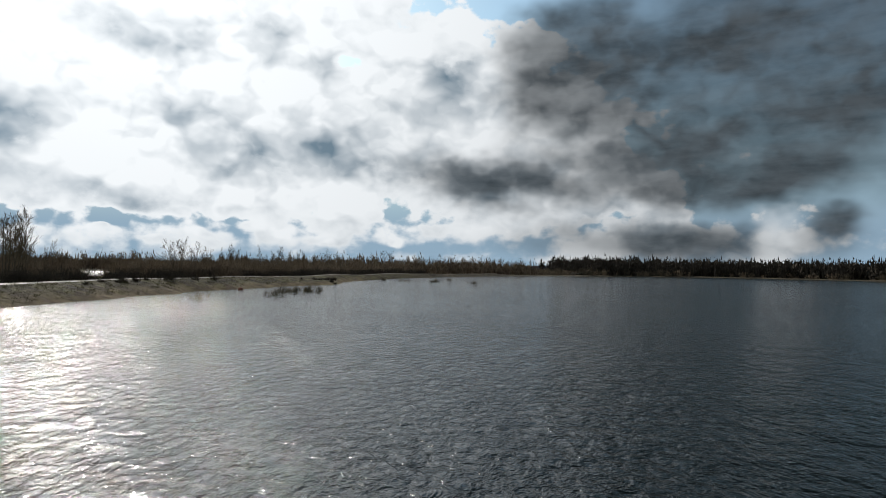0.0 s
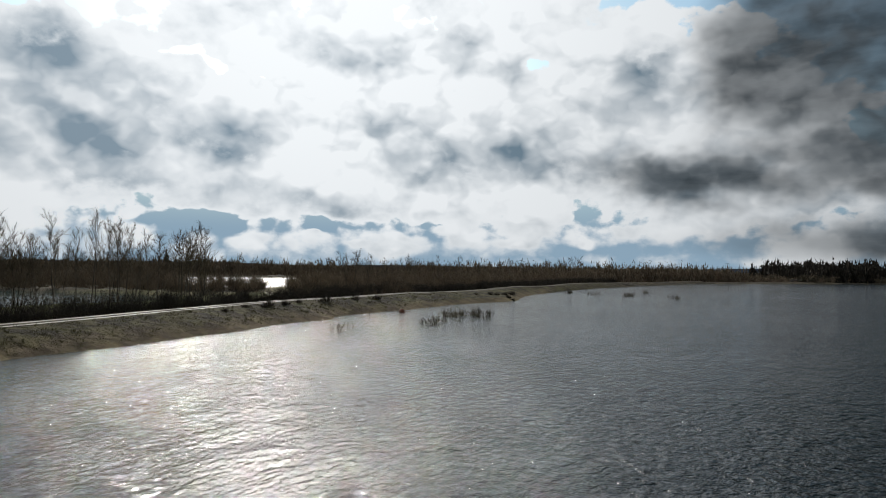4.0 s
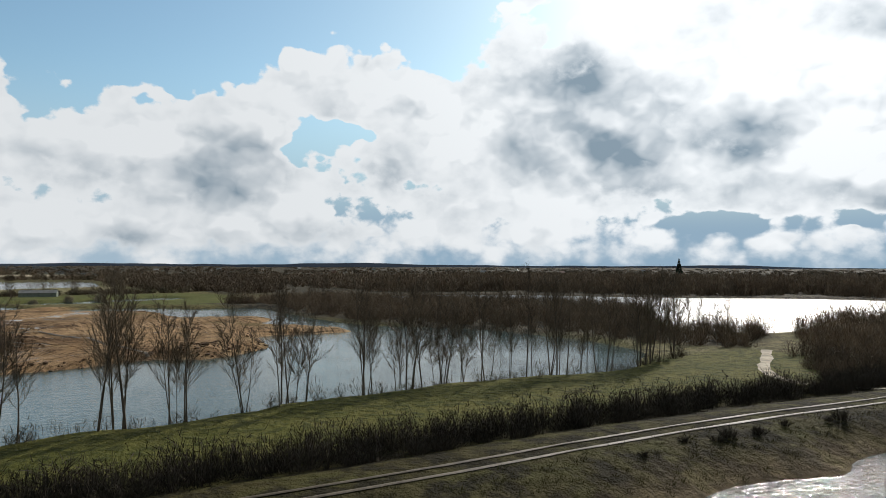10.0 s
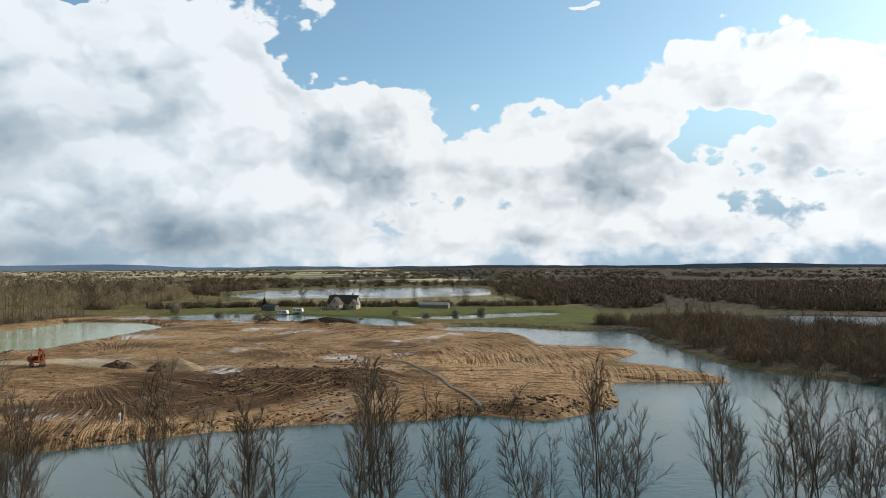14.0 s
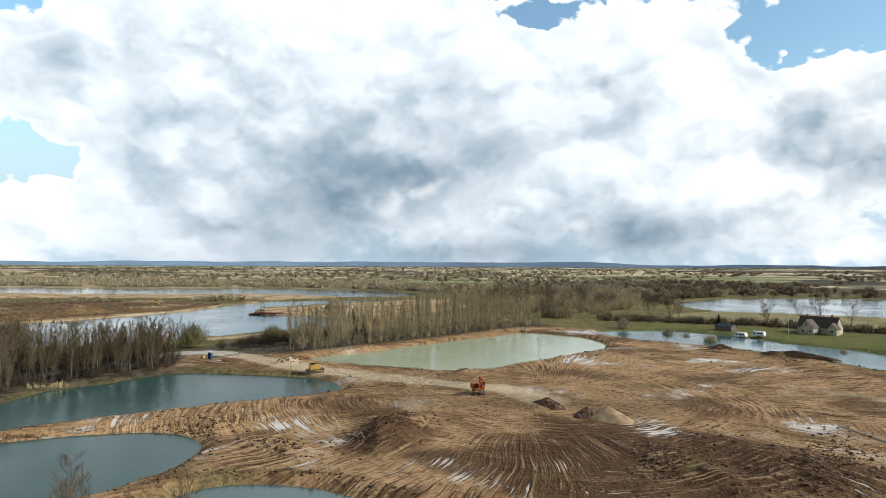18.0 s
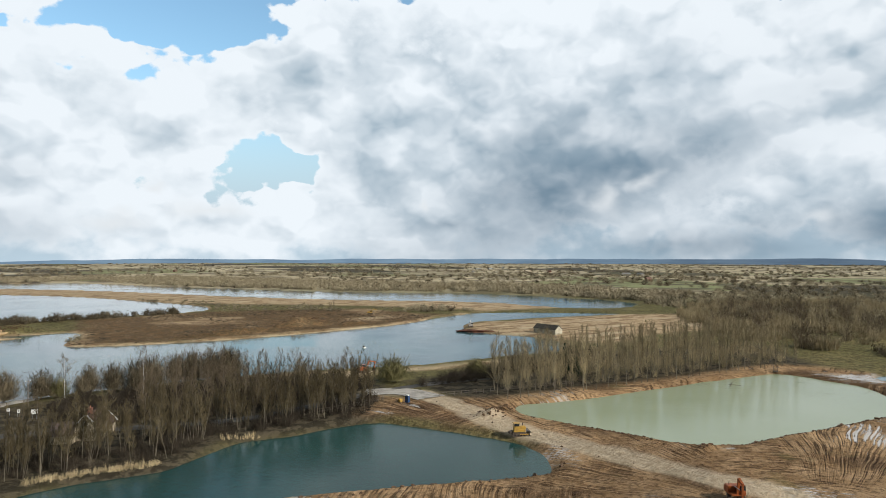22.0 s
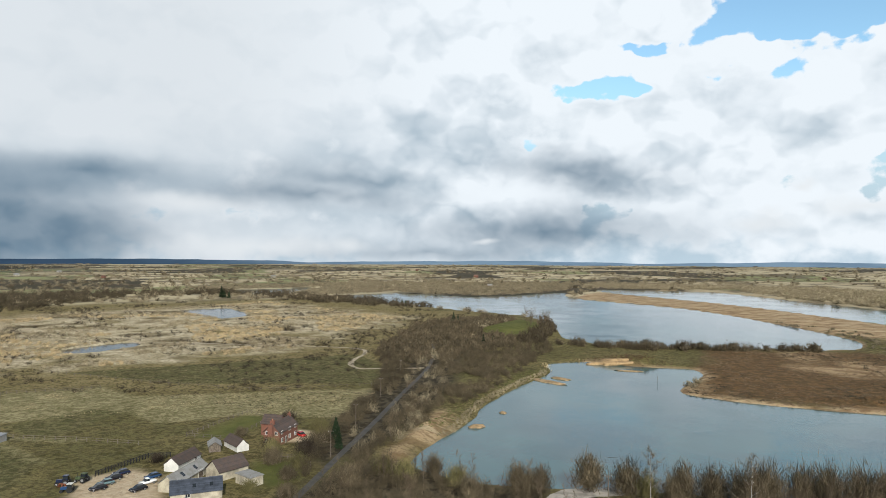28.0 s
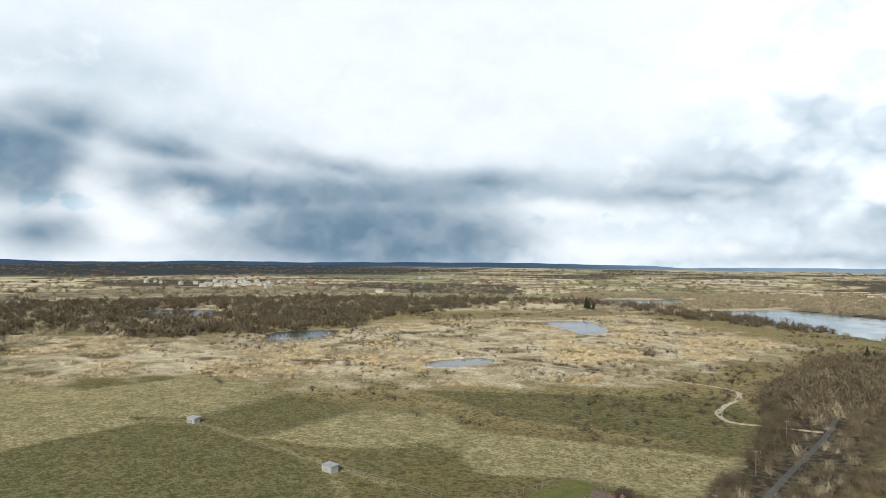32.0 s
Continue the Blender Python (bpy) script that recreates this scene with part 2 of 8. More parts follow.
grey(153.1, 3.8, 5.4, 1.5, 0, 0.55)
grey(158.6, 14.3, 5.0, 3.5, 0, 1.00)
grey(151.6, 16.9, 9.3, 3.0, 0, 0.89)
dark(128.4, 1.2, 20.6, 2.5, 0, 0.40)
pale(133.2, 4.5, 2.3, 1.8, 0, 0.64)
pale(130.3, 6.0, 2.0, 1.3, 0, 0.64)
pale(117.4, 3.0, 1.8, 0.7, 0, 0.64)
pale(148.3, 4.5, 0.6, 0.5, 0, 0.64)
white(202.2, 12.3, 18.3, 10.8, 0, 1.50)
white(179.9, 9.4, 18.4, 6.9, 0, 1.50)
white(149.0, 9.7, 16.4, 11.6, 0, 1.50)
white(172.6, 16.2, 7.6, 2.0, 0, 0.62)
white(167.4, 2.7, 17.5, 3.3, 0, 0.91)
white(198.1, 2.1, 18.6, 2.7, 0, 0.76)
white(148.3, 1.6, 12.8, 2.2, 0, 0.62)
white(182.8, 19.4, 5.9, 3.4, 0, 0.95)
hole(168.8, 18.9, 10.2, 3.0, 0, 1.20)
hole(182.3, 17.0, 3.2, 1.0, 0, 0.60)
hole(186.1, 13.7, 5.0, 2.0, 0, 0.87)
hole(161.3, 7.8, 6.1, 2.3, 0, 1.05)
hole(157.3, 5.8, 3.9, 0.8, 0, 0.33)
grey(204.8, 6.6, 12.5, 3.2, -3, 0.96)
grey(199.0, 9.6, 11.9, 3.7, 0, 1.00)
grey(196.0, 3.3, 19.1, 1.9, 0, 0.58)
grey(148.3, 9.7, 12.0, 8.4, 0, 1.00)
grey(148.3, 3.6, 10.7, 2.4, 0, 0.71)
grey(158.6, 5.9, 5.9, 0.9, 0, 0.55)
grey(172.1, 9.7, 13.0, 1.8, 0, 0.55)
grey(183.7, 6.1, 6.4, 2.2, 0, 0.64)
grey(179.9, 11.8, 5.9, 1.6, 0, 0.55)
grey(198.1, 0.7, 18.6, 1.6, 0, 0.55)
grey(165.9, 2.9, 2.1, 0.8, 0, 0.55)
grey(170.2, 3.9, 1.9, 0.6, 0, 0.55)
dark(207.4, 6.5, 7.9, 1.8, 0, 0.39)
dark(200.1, 0.3, 14.9, 1.4, 0, 0.36)
dark(146.4, 2.8, 4.5, 1.1, 0, 0.36)
pale(207.3, 0.9, 2.8, 0.9, 0, 0.80)
pale(195.3, 1.4, 1.4, 0.4, 0, 0.80)
pale(170.2, 5.7, 1.3, 0.5, 0, 0.80)
pale(166.4, 3.9, 4.8, 1.3, 0, 0.80)
pale(173.6, 2.7, 3.2, 1.1, 0, 0.80)
white(229.5, 15.0, 59.7, 15.3, 0, 1.50)
white(202.7, 6.7, 17.1, 6.4, 0, 1.50)
white(252.6, 1.6, 32.5, 3.3, 0, 0.91)
white(210.9, 1.6, 24.1, 3.3, 0, 0.91)
grey(258.6, 13.7, 11.0, 4.1, 0, 1.00)
grey(224.7, 6.0, 22.6, 3.2, 0, 0.96)
grey(208.8, 3.4, 19.7, 2.7, 0, 0.81)
grey(206.7, 8.6, 11.9, 2.7, 0, 0.79)
grey(252.6, 10.0, 12.1, 2.6, 0, 0.78)
grey(204.7, 1.3, 14.1, 2.0, 0, 0.58)
dark(260.0, 10.0, 5.3, 2.2, 0, 0.63)
dark(262.9, 6.7, 5.8, 4.3, 0, 1.04)
dark(252.6, 8.2, 8.4, 1.6, -12, 0.48)
dark(239.1, 7.4, 12.2, 1.7, -8, 0.49)
dark(227.1, 6.4, 9.7, 1.5, 0, 0.48)
dark(210.0, 5.1, 12.4, 1.3, 0, 0.48)
dark(241.0, 5.2, 22.5, 2.7, 0, 0.77)
dark(236.8, 1.7, 17.7, 4.3, 0, 1.04)
dark(251.3, 5.7, 10.9, 2.2, 0, 0.61)
dark(261.8, 1.5, 5.9, 2.2, 0, 0.62)
pale(257.4, 3.9, 3.7, 3.0, -40, 0.80)
pale(251.3, 3.8, 3.8, 2.2, -20, 0.80)
pale(214.0, 0.7, 11.0, 1.2, 0, 0.80)
pale(255.0, 1.8, 4.0, 1.4, 0, 0.80)
pale(219.9, 4.3, 6.3, 1.1, 0, 0.80)
white(56.6, 5.2, 9.0, 3.2, 0, 1.00)
dark(137.0, 5.0, 18.0, 8.0, 20, 0.40)
dark(190.0, 2.2, 14.0, 2.4, 0, 0.55)
dark(187.0, 7.0, 9.0, 2.0, -3, 0.45)
dark(-31.2, 34.0, 24.0, 18.0, 0, 1.50)
dark(-46.0, 14.0, 16.0, 16.0, 0, 1.40)

# Edges billow; bases are shaded, and heads that face the sun are lit.
cover = mth(wt, "ADD", fields["white"], mth(wt, "MULTIPLY_ADD", billow, 3.0, -1.5))
cover = mth(wt, "SUBTRACT", cover, mth(wt, "MAXIMUM", mth(wt, "MULTIPLY", fields["hole"], 1.5), 0.0))
depth = cover
cover = step(wt, cover, step(wt, up, 0.5, 4.0, -0.3, -0.05), step(wt, up, 0.5, 5.0, 0.5, 0.12))
# Over the view the broken cloud goes on to the zenith, its bases in shade.
cover = mth(wt, "MAXIMUM", cover, mth(wt, "MULTIPLY", step(wt, up, 24.0, 34.0), step(wt, wisps, 0.36, 0.55)))
facing = mth(wt, "MULTIPLY", mth(wt, "SUBTRACT", heads, heads_on), 0.6)
shade = step(wt, mth(wt, "ADD", mth(wt, "MULTIPLY", fields["grey"], 1.1), mth(wt, "MULTIPLY_ADD", strata, 0.6, -0.3)), -0.42, 1.5, 0.0, step(wt, turn, 60.0, 100.0, 0.9, 0.8))
folds = mth(wt, "MULTIPLY_ADD", facing, -2.2, mth(wt, "MULTIPLY_ADD", heads, -0.35, 0.22))
shade = mth(wt, "ADD", shade, mth(wt, "MULTIPLY", folds, step(wt, turn, 195.0, 215.0, 1.0, 0.25)), clamp=True)
shade = mth(wt, "MULTIPLY", shade, step(wt, depth, 0.05, 0.7, 0.1, 1.0))
shade = mth(wt, "MAXIMUM", shade, mth(wt, "MULTIPLY", step(wt, up, 26.0, 42.0), 0.95))
gloom = step(wt, mth(wt, "ADD", mth(wt, "MULTIPLY", fields["dark"], 1.4), mth(wt, "MULTIPLY_ADD", strata, 0.7, -0.35)), -0.25, 0.95)
gloom = mth(wt, "MULTIPLY", gloom, step(wt, facing, -0.2, 0.2, 1.0, 0.8))
# the storm goes on overhead on its side of the sky
storm_way = tuple(Vector((math.sin(radians(60)) * math.cos(radians(40)), math.cos(radians(60)) * math.cos(radians(40)), math.sin(radians(40)))))
gloom = mth(wt, "MAXIMUM", gloom, mth(wt, "MULTIPLY", step(wt, vec(wt, "DOT_PRODUCT", ray_way, storm_way), 0.74, 0.9), step(wt, up, 13.0, 27.0, 0.0, 1.0)))
light_patch = step(wt, mth(wt, "ADD", fields["pale"], mth(wt, "MULTIPLY_ADD", billow, 0.9, -0.45)), 0.0, 0.8)

near_sun = mth(wt, "POWER", mth(wt, "MAXIMUM", vec(wt, "DOT_PRODUCT", ray_way, tuple(sun_way)), 0.0), 7.0)
air = wt.nodes.new("ShaderNodeTexSky")
air.sky_type, air.sun_disc = "NISHITA", False
air.sun_elevation, air.sun_rotation = radians(SUN_UP), radians(-SUN_TURN)
blue = vec(wt, "MULTIPLY", air.outputs[0], (0.125, 0.15, 0.145))
haze = step(wt, up, 2.5, 16.0, 1.0, 0.0)
blue = mix(wt, 1.0, blue, step(wt, turn, 110.0, 165.0, 1.0, 1.3), "MULTIPLY")
blue = mix(wt, haze, blue, mix(wt, step(wt, turn, 60.0, 110.0), (0.33, 0.48, 0.62), (0.5, 0.63, 0.73)))
bright = mth(wt, "ADD", mth(wt, "MULTIPLY_ADD", near_sun, 0.45, 0.88), mth(wt, "MULTIPLY", step(wt, turn, 118.0, 140.0, 0.0, 0.03), step(wt, turn, 150.0, 172.0, 1.0, 0.7)))
bright = mth(wt, "MULTIPLY", bright, step(wt, turn, 195.0, 222.0, 1.0, 0.84))
white_cloud = mix(wt, 1.0, mix(wt, step(wt, turn, 90.0, 120.0), (0.98, 1.02, 1.05), (0.94, 1.01, 1.07)), bright, "MULTIPLY")
grey_cloud = mix(wt, 1.0, mix(wt, step(wt, turn, 5.0, 38.0), (0.17, 0.25, 0.32), mix(wt, step(wt, turn, 85.0, 120.0), (0.27, 0.36, 0.44), (0.39, 0.5, 0.59))), mth(wt, "MULTIPLY_ADD", near_sun, 0.25, 0.95), "MULTIPLY")
cloud = mix(wt, shade, white_cloud, grey_cloud)
sky_colour = mix(wt, cover, blue, cloud)
sky_colour = mix(wt, gloom, sky_colour, mix(wt, step(wt, turn, 0.0, 40.0), mix(wt, step(wt, wisps, 0.35, 0.65), (0.046, 0.058, 0.068), (0.085, 0.102, 0.116)), (0.12, 0.2, 0.28)))
sky_colour = mix(wt, mth(wt, "MULTIPLY", light_patch, 0.75), sky_colour, (0.78, 0.82, 0.85))
sky_colour = mix(wt, 1.0, sky_colour, step(wt, up, 24.0, 48.0, 1.0, 0.5), "MULTIPLY")
bg = wt.nodes.new("ShaderNodeBackground")
link(wt, sky_colour, bg.inputs[0])
bg.inputs[1].default_value = 1.0
out = wt.nodes.new("ShaderNodeOutputWorld")
link(wt, bg.outputs[0], out.inputs[0])

lamp = bpy.data.lights.new("sun", "SUN")
lamp.energy, lamp.angle, lamp.color = 5.0, radians(0.6), (1.0, 0.95, 0.88)
sun = new("sun", lamp)
sun.matrix_world = look(sun_way * 100, (0, 0, 0))

# ---- materials ----


def material(name, colour=(0.5, 0.5, 0.5), rough=0.8, metal=0.0, spec=0.3, mottle=0.25, size=1.0, bump=0.0, bump_size=0.2, second=None, vary=0.0):
    """A surface with two scales of variation round its colour, and relief."""
    m = bpy.data.materials.new(name)
    m.use_nodes = True
    t = m.node_tree
    b = t.nodes["Principled BSDF"]
    at = t.nodes.new("ShaderNodeTexCoord").outputs["Object"]
    coarse, fine = fbm(t, at, 1.0 / size, 3.0), fbm(t, at, 7.0 / size, 4.0, 0.65)
    other = second or tuple(c * (1 - 1.6 * mottle) for c in colour)
    c = mix(t, step(t, coarse, 0.35, 0.7), (*colour, 1.0), (*other, 1.0))
    c = mix(t, step(t, fine, 0.3, 0.75, 0.0, mottle), c, tuple(v * 0.45 for v in colour))
    if vary:
        info = t.nodes.new("ShaderNodeObjectInfo")
        c = mix(t, 1.0, c, mth(t, "MULTIPLY_ADD", info.outputs["Random"], 2 * vary, 1.0 - vary), "MULTIPLY")
    link(t, c, b.inputs["Base Color"])
    b.inputs["Roughness"].default_value, b.inputs["Metallic"].default_value, b.inputs["Specular IOR Level"].default_value = rough, metal, spec
    if bump:
        n = t.nodes.new("ShaderNodeBump")
        n.inputs["Strength"].default_value, n.inputs["Distance"].default_value = 0.7, bump
        link(t, fbm(t, at, 1.0 / bump_size, 4.0, 0.6), n.inputs["Height"])
        link(t, n.outputs[0], b.inputs["Normal"])
    return m


def water_material(name, colour, second, wave=0.05, rough=0.06, size=3.0, gusts=0.5, gloss=0.5):
    """Wind-rippled water over a bed: a body colour under a sharp reflection."""
    m = bpy.data.materials.new(name)
    m.use_nodes = True
    t = m.node_tree
    b = t.nodes["Principled BSDF"]
    at = t.nodes.new("ShaderNodeTexCoord").outputs["Object"]
    link(t, mix(t, step(t, fbm(t, at, 0.02, 3.0), 0.35, 0.65), (*colour, 1.0), (*second, 1.0)), b.inputs["Base Color"])
    b.inputs["Roughness"].default_value, b.inputs["IOR"].default_value = rough, 1.33
    b.inputs["Specular IOR Level"].default_value = gloss
    swell = fbm(t, vec(t, "MULTIPLY", at, (1.0, 0.55, 1.0)), 1.0 / size, 3.0, 0.6, 0.4)
    chop = fbm(t, vec(t, "MULTIPLY", at, (1.0, 0.6, 1.0)), 4.5 / size, 3.0, 0.65, 0.6)
    gust = step(t, fbm(t, at, 0.03, 2.0), 0.35, 0.65, 1.0 - gusts, 1.0)
    height = mth(t, "MULTIPLY", mth(t, "MULTIPLY_ADD", chop, 0.5, swell), gust)
    n = t.nodes.new("ShaderNodeBump")
    n.inputs["Strength"].default_value, n.inputs["Distance"].default_value = 1.0, wave
    link(t, height, n.inputs["Height"])
    link(t, n.outputs[0], b.inputs["Normal"])
    return m


M_LAKE = water_material("open_lake_water", (0.003, 0.006, 0.006), (0.004, 0.007, 0.007), 0.42, 0.1, 1.5, 0.3)
M_GLINT = water_material("glinting_lake_water", (0.01, 0.014, 0.015), (0.014, 0.018, 0.018), 0.3, 0.32, 1.7, 0.3)
M_QUARRY = water_material("teal_quarry_water", (0.03, 0.062, 0.062), (0.05, 0.09, 0.09), 0.06, 0.04, 1.1, 0.7, 0.5)
M_TEAL = water_material("dark_teal_water", (0.012, 0.042, 0.038), (0.018, 0.056, 0.05), 0.06, 0.04, 1.0, 0.7, 0.16)
M_GREEN = water_material("milky_green_water", (0.24, 0.28, 0.17), (0.27, 0.31, 0.2), 0.05, 0.13, 1.2, 0.7, 0.3)
M_SILVER = water_material("silver_marsh_water", (0.035, 0.045, 0.045), (0.05, 0.06, 0.058), 0.03, 0.1, 1.4, 0.8, 0.6)
M_BLUE = water_material("blue_lake_water", (0.026, 0.075, 0.095), (0.036, 0.108, 0.122), 0.07, 0.04, 1.4, 0.8, 0.5)

# ---- plan: lakes, by their shores ----
LAKES = {
    "east_lake": (M_LAKE, [(-41, 20), (-41, 52), (-40, 66), (-39, 76), (-40, 85), (-38.5, 92), (-37, 94.5), (-39.5, 99), (-36, 114), (-32, 140), (-24, 158), (-27, 170), (-26, 205), (-16, 270), (3, 330), (30, 410), (95, 500), (240, 600), (300, 520), (330, 380), (340, 150), (280, 20), (120, -20), (0, -22), (-36, 0)]),
    "quarry_lake": (M_QUARRY, [(-86, -19), (-97, -20), (-104, -10), (-104, -3), (-105, 4), (-103, 10), (-106, 16), (-112, 26), (-116, 36), (-117, 50), (-123, 61), (-118, 69), (-125, 78), (-130, 83), (-148, 84), (-149, 93), (-147, 107), (-159, 105), (-173, 89), (-190, 103), (-198, 92), (-196, 80), (-227, 78), (-240, 52), (-248, 46), (-259, 55), (-261, 67), (-255, 80), (-245, 92), (-242, 112), (-211, 110), (-165, 113), (-150, 125), (-140, 133), (-112, 140), (-92, 136), (-78, 119), (-79, 102), (-81, 88), (-79, 83), (-80, 72), (-76, 59), (-76, 49), (-74, 40), (-72, 20), (-76, 0), (-80, -12)]),
    "quarry_pond": (M_TEAL, [(-81, -69), (-100, -66), (-123, -60), (-146, -51), (-150, -55), (-155, -64), (-151, -79), (-144, -92), (-138, -101), (-118, -100), (-104, -100), (-92, -89), (-77, -91), (-60, -85), (-52, -74), (-53, -60), (-60, -45), (-70, -30), (-85, -26), (-95, -29), (-104, -35), (-107, -42), (-105, -49), (-93, -60), (-81, -64)]),
    "settling_pond": (M_GREEN, [(-170, -86), (-174, -97), (-191, -93), (-220, -92), (-262, -90), (-277, -88), (-276, -62), (-271, -55), (-259, -44), (-240, -40), (-215, -43), (-185, -45), (-178, -60)]),
    "house_pond": (M_BLUE, [(-294, -72), (-323, -50), (-320, -22), (-303, 4), (-298, 29), (-261, 47), (-253, 34), (-267, 15), (-277, -10), (-278, -42)]),
    "lawn_pond": (M_QUARRY, [(-306, 36), (-308, 54), (-322, 75), (-332, 93), (-316, 107), (-283, 70), (-282, 42)]),
    "blue_lake": (M_BLUE, [(-24, -169), (-47, -163), (-80, -172), (-130, -177), (-164, -170), (-194, -161), (-230, -165), (-250, -160), (-272, -180), (-277, -205), (-268, -222), (-262, -245), (-279, -272), (-297, -280), (-345, -278), (-386, -269), (-415, -268), (-400, -290), (-341, -336), (-297, -321), (-256, -294), (-204, -280), (-146, -272), (-108, -276), (-84, -286), (-97, -324), (-96, -345), (-72, -342), (-42, -351), (-26, -335), (-35, -314), (-29, -284), (-23, -243), (-26, -215), (-22, -183)]),
    "sandbar_lake": (M_BLUE, [(326, -761), (282, -883), (138, -820), (64, -1005), (42, -855), (-90, -743), (-136, -658), (-196, -499), (-184, -446), (-146, -436), (-75, -421), (-23, -424), (-5, -503), (30, -587), (82, -609), (178, -668)]),
    "long_lake": (M_BLUE, [(45, -1100), (-140, -1120), (-235, -884), (-362, -640), (-488, -516), (-511, -346), (-447, -302), (-408, -330), (-405, -409), (-309, -514), (-242, -615), (-151, -808), (0, -1000)]),
    "field_lake": (M_BLUE, [(-521, -119), (-600, -105), (-660, -40), (-686, 85), (-560, 85), (-489, 81), (-450, 30), (-457, 3), (-441, -64), (-470, -90)]),
    "north_lake": (M_GLINT, [(-284, 152), (-304, 190), (-290, 250), (-223, 300), (-190, 350), (-140, 375), (-80, 365), (-62, 290), (-82, 250), (-104, 216), (-96, 180), (-114, 168), (-160, 215), (-205, 208), (-253, 168)]),
    "heath_pool": (M_SILVER, [(345, -515), (325, -566), (249, -500), (250, -461)]),
    "marsh_pool": (M_SILVER, [(224, -288), (213, -332), (193, -316), (199, -276)]),
    "wood_pool": (M_SILVER, [(656, -254), (626, -331), (539, -295), (559, -233)]),
    "reed_pool": (M_SILVER, [(400, -276), (389, -345), (346, -292), (349, -256)]),
    "far_pool": (M_BLUE, [(528, -843), (485, -919), (430, -985), (400, -800), (453, -750)]),
}


def smooth_loop(points, times=2):
    """Rounds a shore's corners off (corner cutting)."""
    p = np.array(points, float)
    for _ in range(times):
        q = np.roll(p, -1, 0)
        p = np.stack([0.8 * p + 0.2 * q, 0.2 * p + 0.8 * q], 1).reshape(-1, 2)
    return p


def outside(px, py, loop):
    """Signed distance to a closed line, positive outside; rough when more than 40 away."""
    lo, hi = loop.min(0) - 40, loop.max(0) + 40
    ax, ay = np.maximum(np.maximum(lo[0] - px, px - hi[0]), 0), np.maximum(np.maximum(lo[1] - py, py - hi[1]), 0)
    best = np.hypot(ax, ay) + 40
    close = (ax == 0) & (ay == 0)
    if close.any():
        best[close] = exact_outside(px[close], py[close], loop)
    return best


def exact_outside(px, py, loop):
    a, b = loop, np.roll(loop, -1, 0)
    best = np.full(px.shape, 1e9)
    inside = np.zeros(px.shape, bool)
    for (x0, y0), (x1, y1) in zip(a, b):
        dx, dy = x1 - x0, y1 - y0
        k = np.clip(((px - x0) * dx + (py - y0) * dy) / (dx * dx + dy * dy + 1e-9), 0, 1)
        best = np.minimum(best, np.hypot(px - x0 - k * dx, py - y0 - k * dy))
        if y0 != y1:
            inside ^= ((y0 > py) != (y1 > py)) & (px < dx * (py - y0) / (dy if dy else 1e-9) + x0)
    return np.where(inside, -best, best)


def from_line(px, py, line):
    """Distance to an open line."""
    best = np.full(px.shape, 1e9)
    for (x0, y0), (x1, y1) in zip(line[:-1], line[1:]):
        dx, dy = x1 - x0, y1 - y0
        k = np.clip(((px - x0) * dx + (py - y0) * dy) / (dx * dx + dy * dy + 1e-9), 0, 1)
        best = np.minimum(best, np.hypot(px - x0 - k * dx, py - y0 - k * dy))
    return best


_lattice = np.random.RandomState(5).rand(256, 256)


def ripple(x, y, size, octaves=3):
    """Smooth value noise from -1 to 1."""
    total, amp, whole = 0.0, 1.0, 0.0
    for o in range(octaves):
        u, v = x / size * 2**o + 17.3 * o, y / size * 2**o + 9.1 * o
        i, j = np.floor(u).astype(int), np.floor(v).astype(int)
        fu, fv = u - i, v - j
        fu, fv = fu * fu * (3 - 2 * fu), fv * fv * (3 - 2 * fv)
        g = lambda m, n: _lattice[(i + m) % 256, (j + n) % 256]  # noqa: E731
        total = total + amp * ((g(0, 0) * (1 - fu) + g(1, 0) * fu) * (1 - fv) + (g(0, 1) * (1 - fu) + g(1, 1) * fu) * fv)
        whole, amp = whole + amp, amp * 0.5
    return total / whole * 2 - 1


def ease(v, lo, hi):
    k = np.clip((v - lo) / (hi - lo), 0, 1)
    return k * k * (3 - 2 * k)


SHORES = {name: smooth_loop(points) for name, (_, points) in LAKES.items()}
QUARRY = np.array([(-62, -66), (-66, -24), (-84, -18), (-98, -20), (-101, 4), (-102, 12), (-110, 28), (-114, 50), (-119, 64), (-116, 70), (-126, 80), (-140, 82), (-145, 108), (-165, 110), (-205, 106), (-240, 90), (-262, 50), (-250, 32), (-285, -40), (-300, -72), (-292, -96), (-170, -104), (-150, -122), (-138, -105), (-160, -70), (-150, -60), (-120, -66), (-92, -74)], float)
MEADOW = np.array([(-57.5, -20), (-58, 60), (-57, 100), (-54, 130), (-60, 152), (-84, 152), (-84, 60), (-78, 0), (-74, -20)], float)
LAWN = np.array([(-290, -58), (-306, -66), (-340, -62), (-352, -20), (-354, 110), (-326, 124), (-240, 118), (-300, 20)], float)
HILL = np.array([(-8, -425), (-2, -505), (34, -520), (44, -450), (30, -420)], float)
SAND = [np.array(p, float) for p in (
    [(-262, -292), (-340, -345), (-300, -420), (-200, -510), (-130, -640), (-90, -740), (30, -850), (20, -1000), (-150, -810), (-240, -612), (-310, -510), (-408, -405), (-410, -330), (-345, -338)],
    [(-282, -165), (-276, -205), (-268, -222), (-262, -245), (-280, -270), (-390, -268), (-440, -240), (-420, -170), (-330, -180)],
    [(-130, -170), (-165, -163), (-195, -154), (-252, -153), (-252, -146), (-190, -147), (-160, -155), (-130, -163)],
    [(-22, -165), (-20, -185), (-22, -215), (-14, -222), (-12, -205), (-14, -175)])]
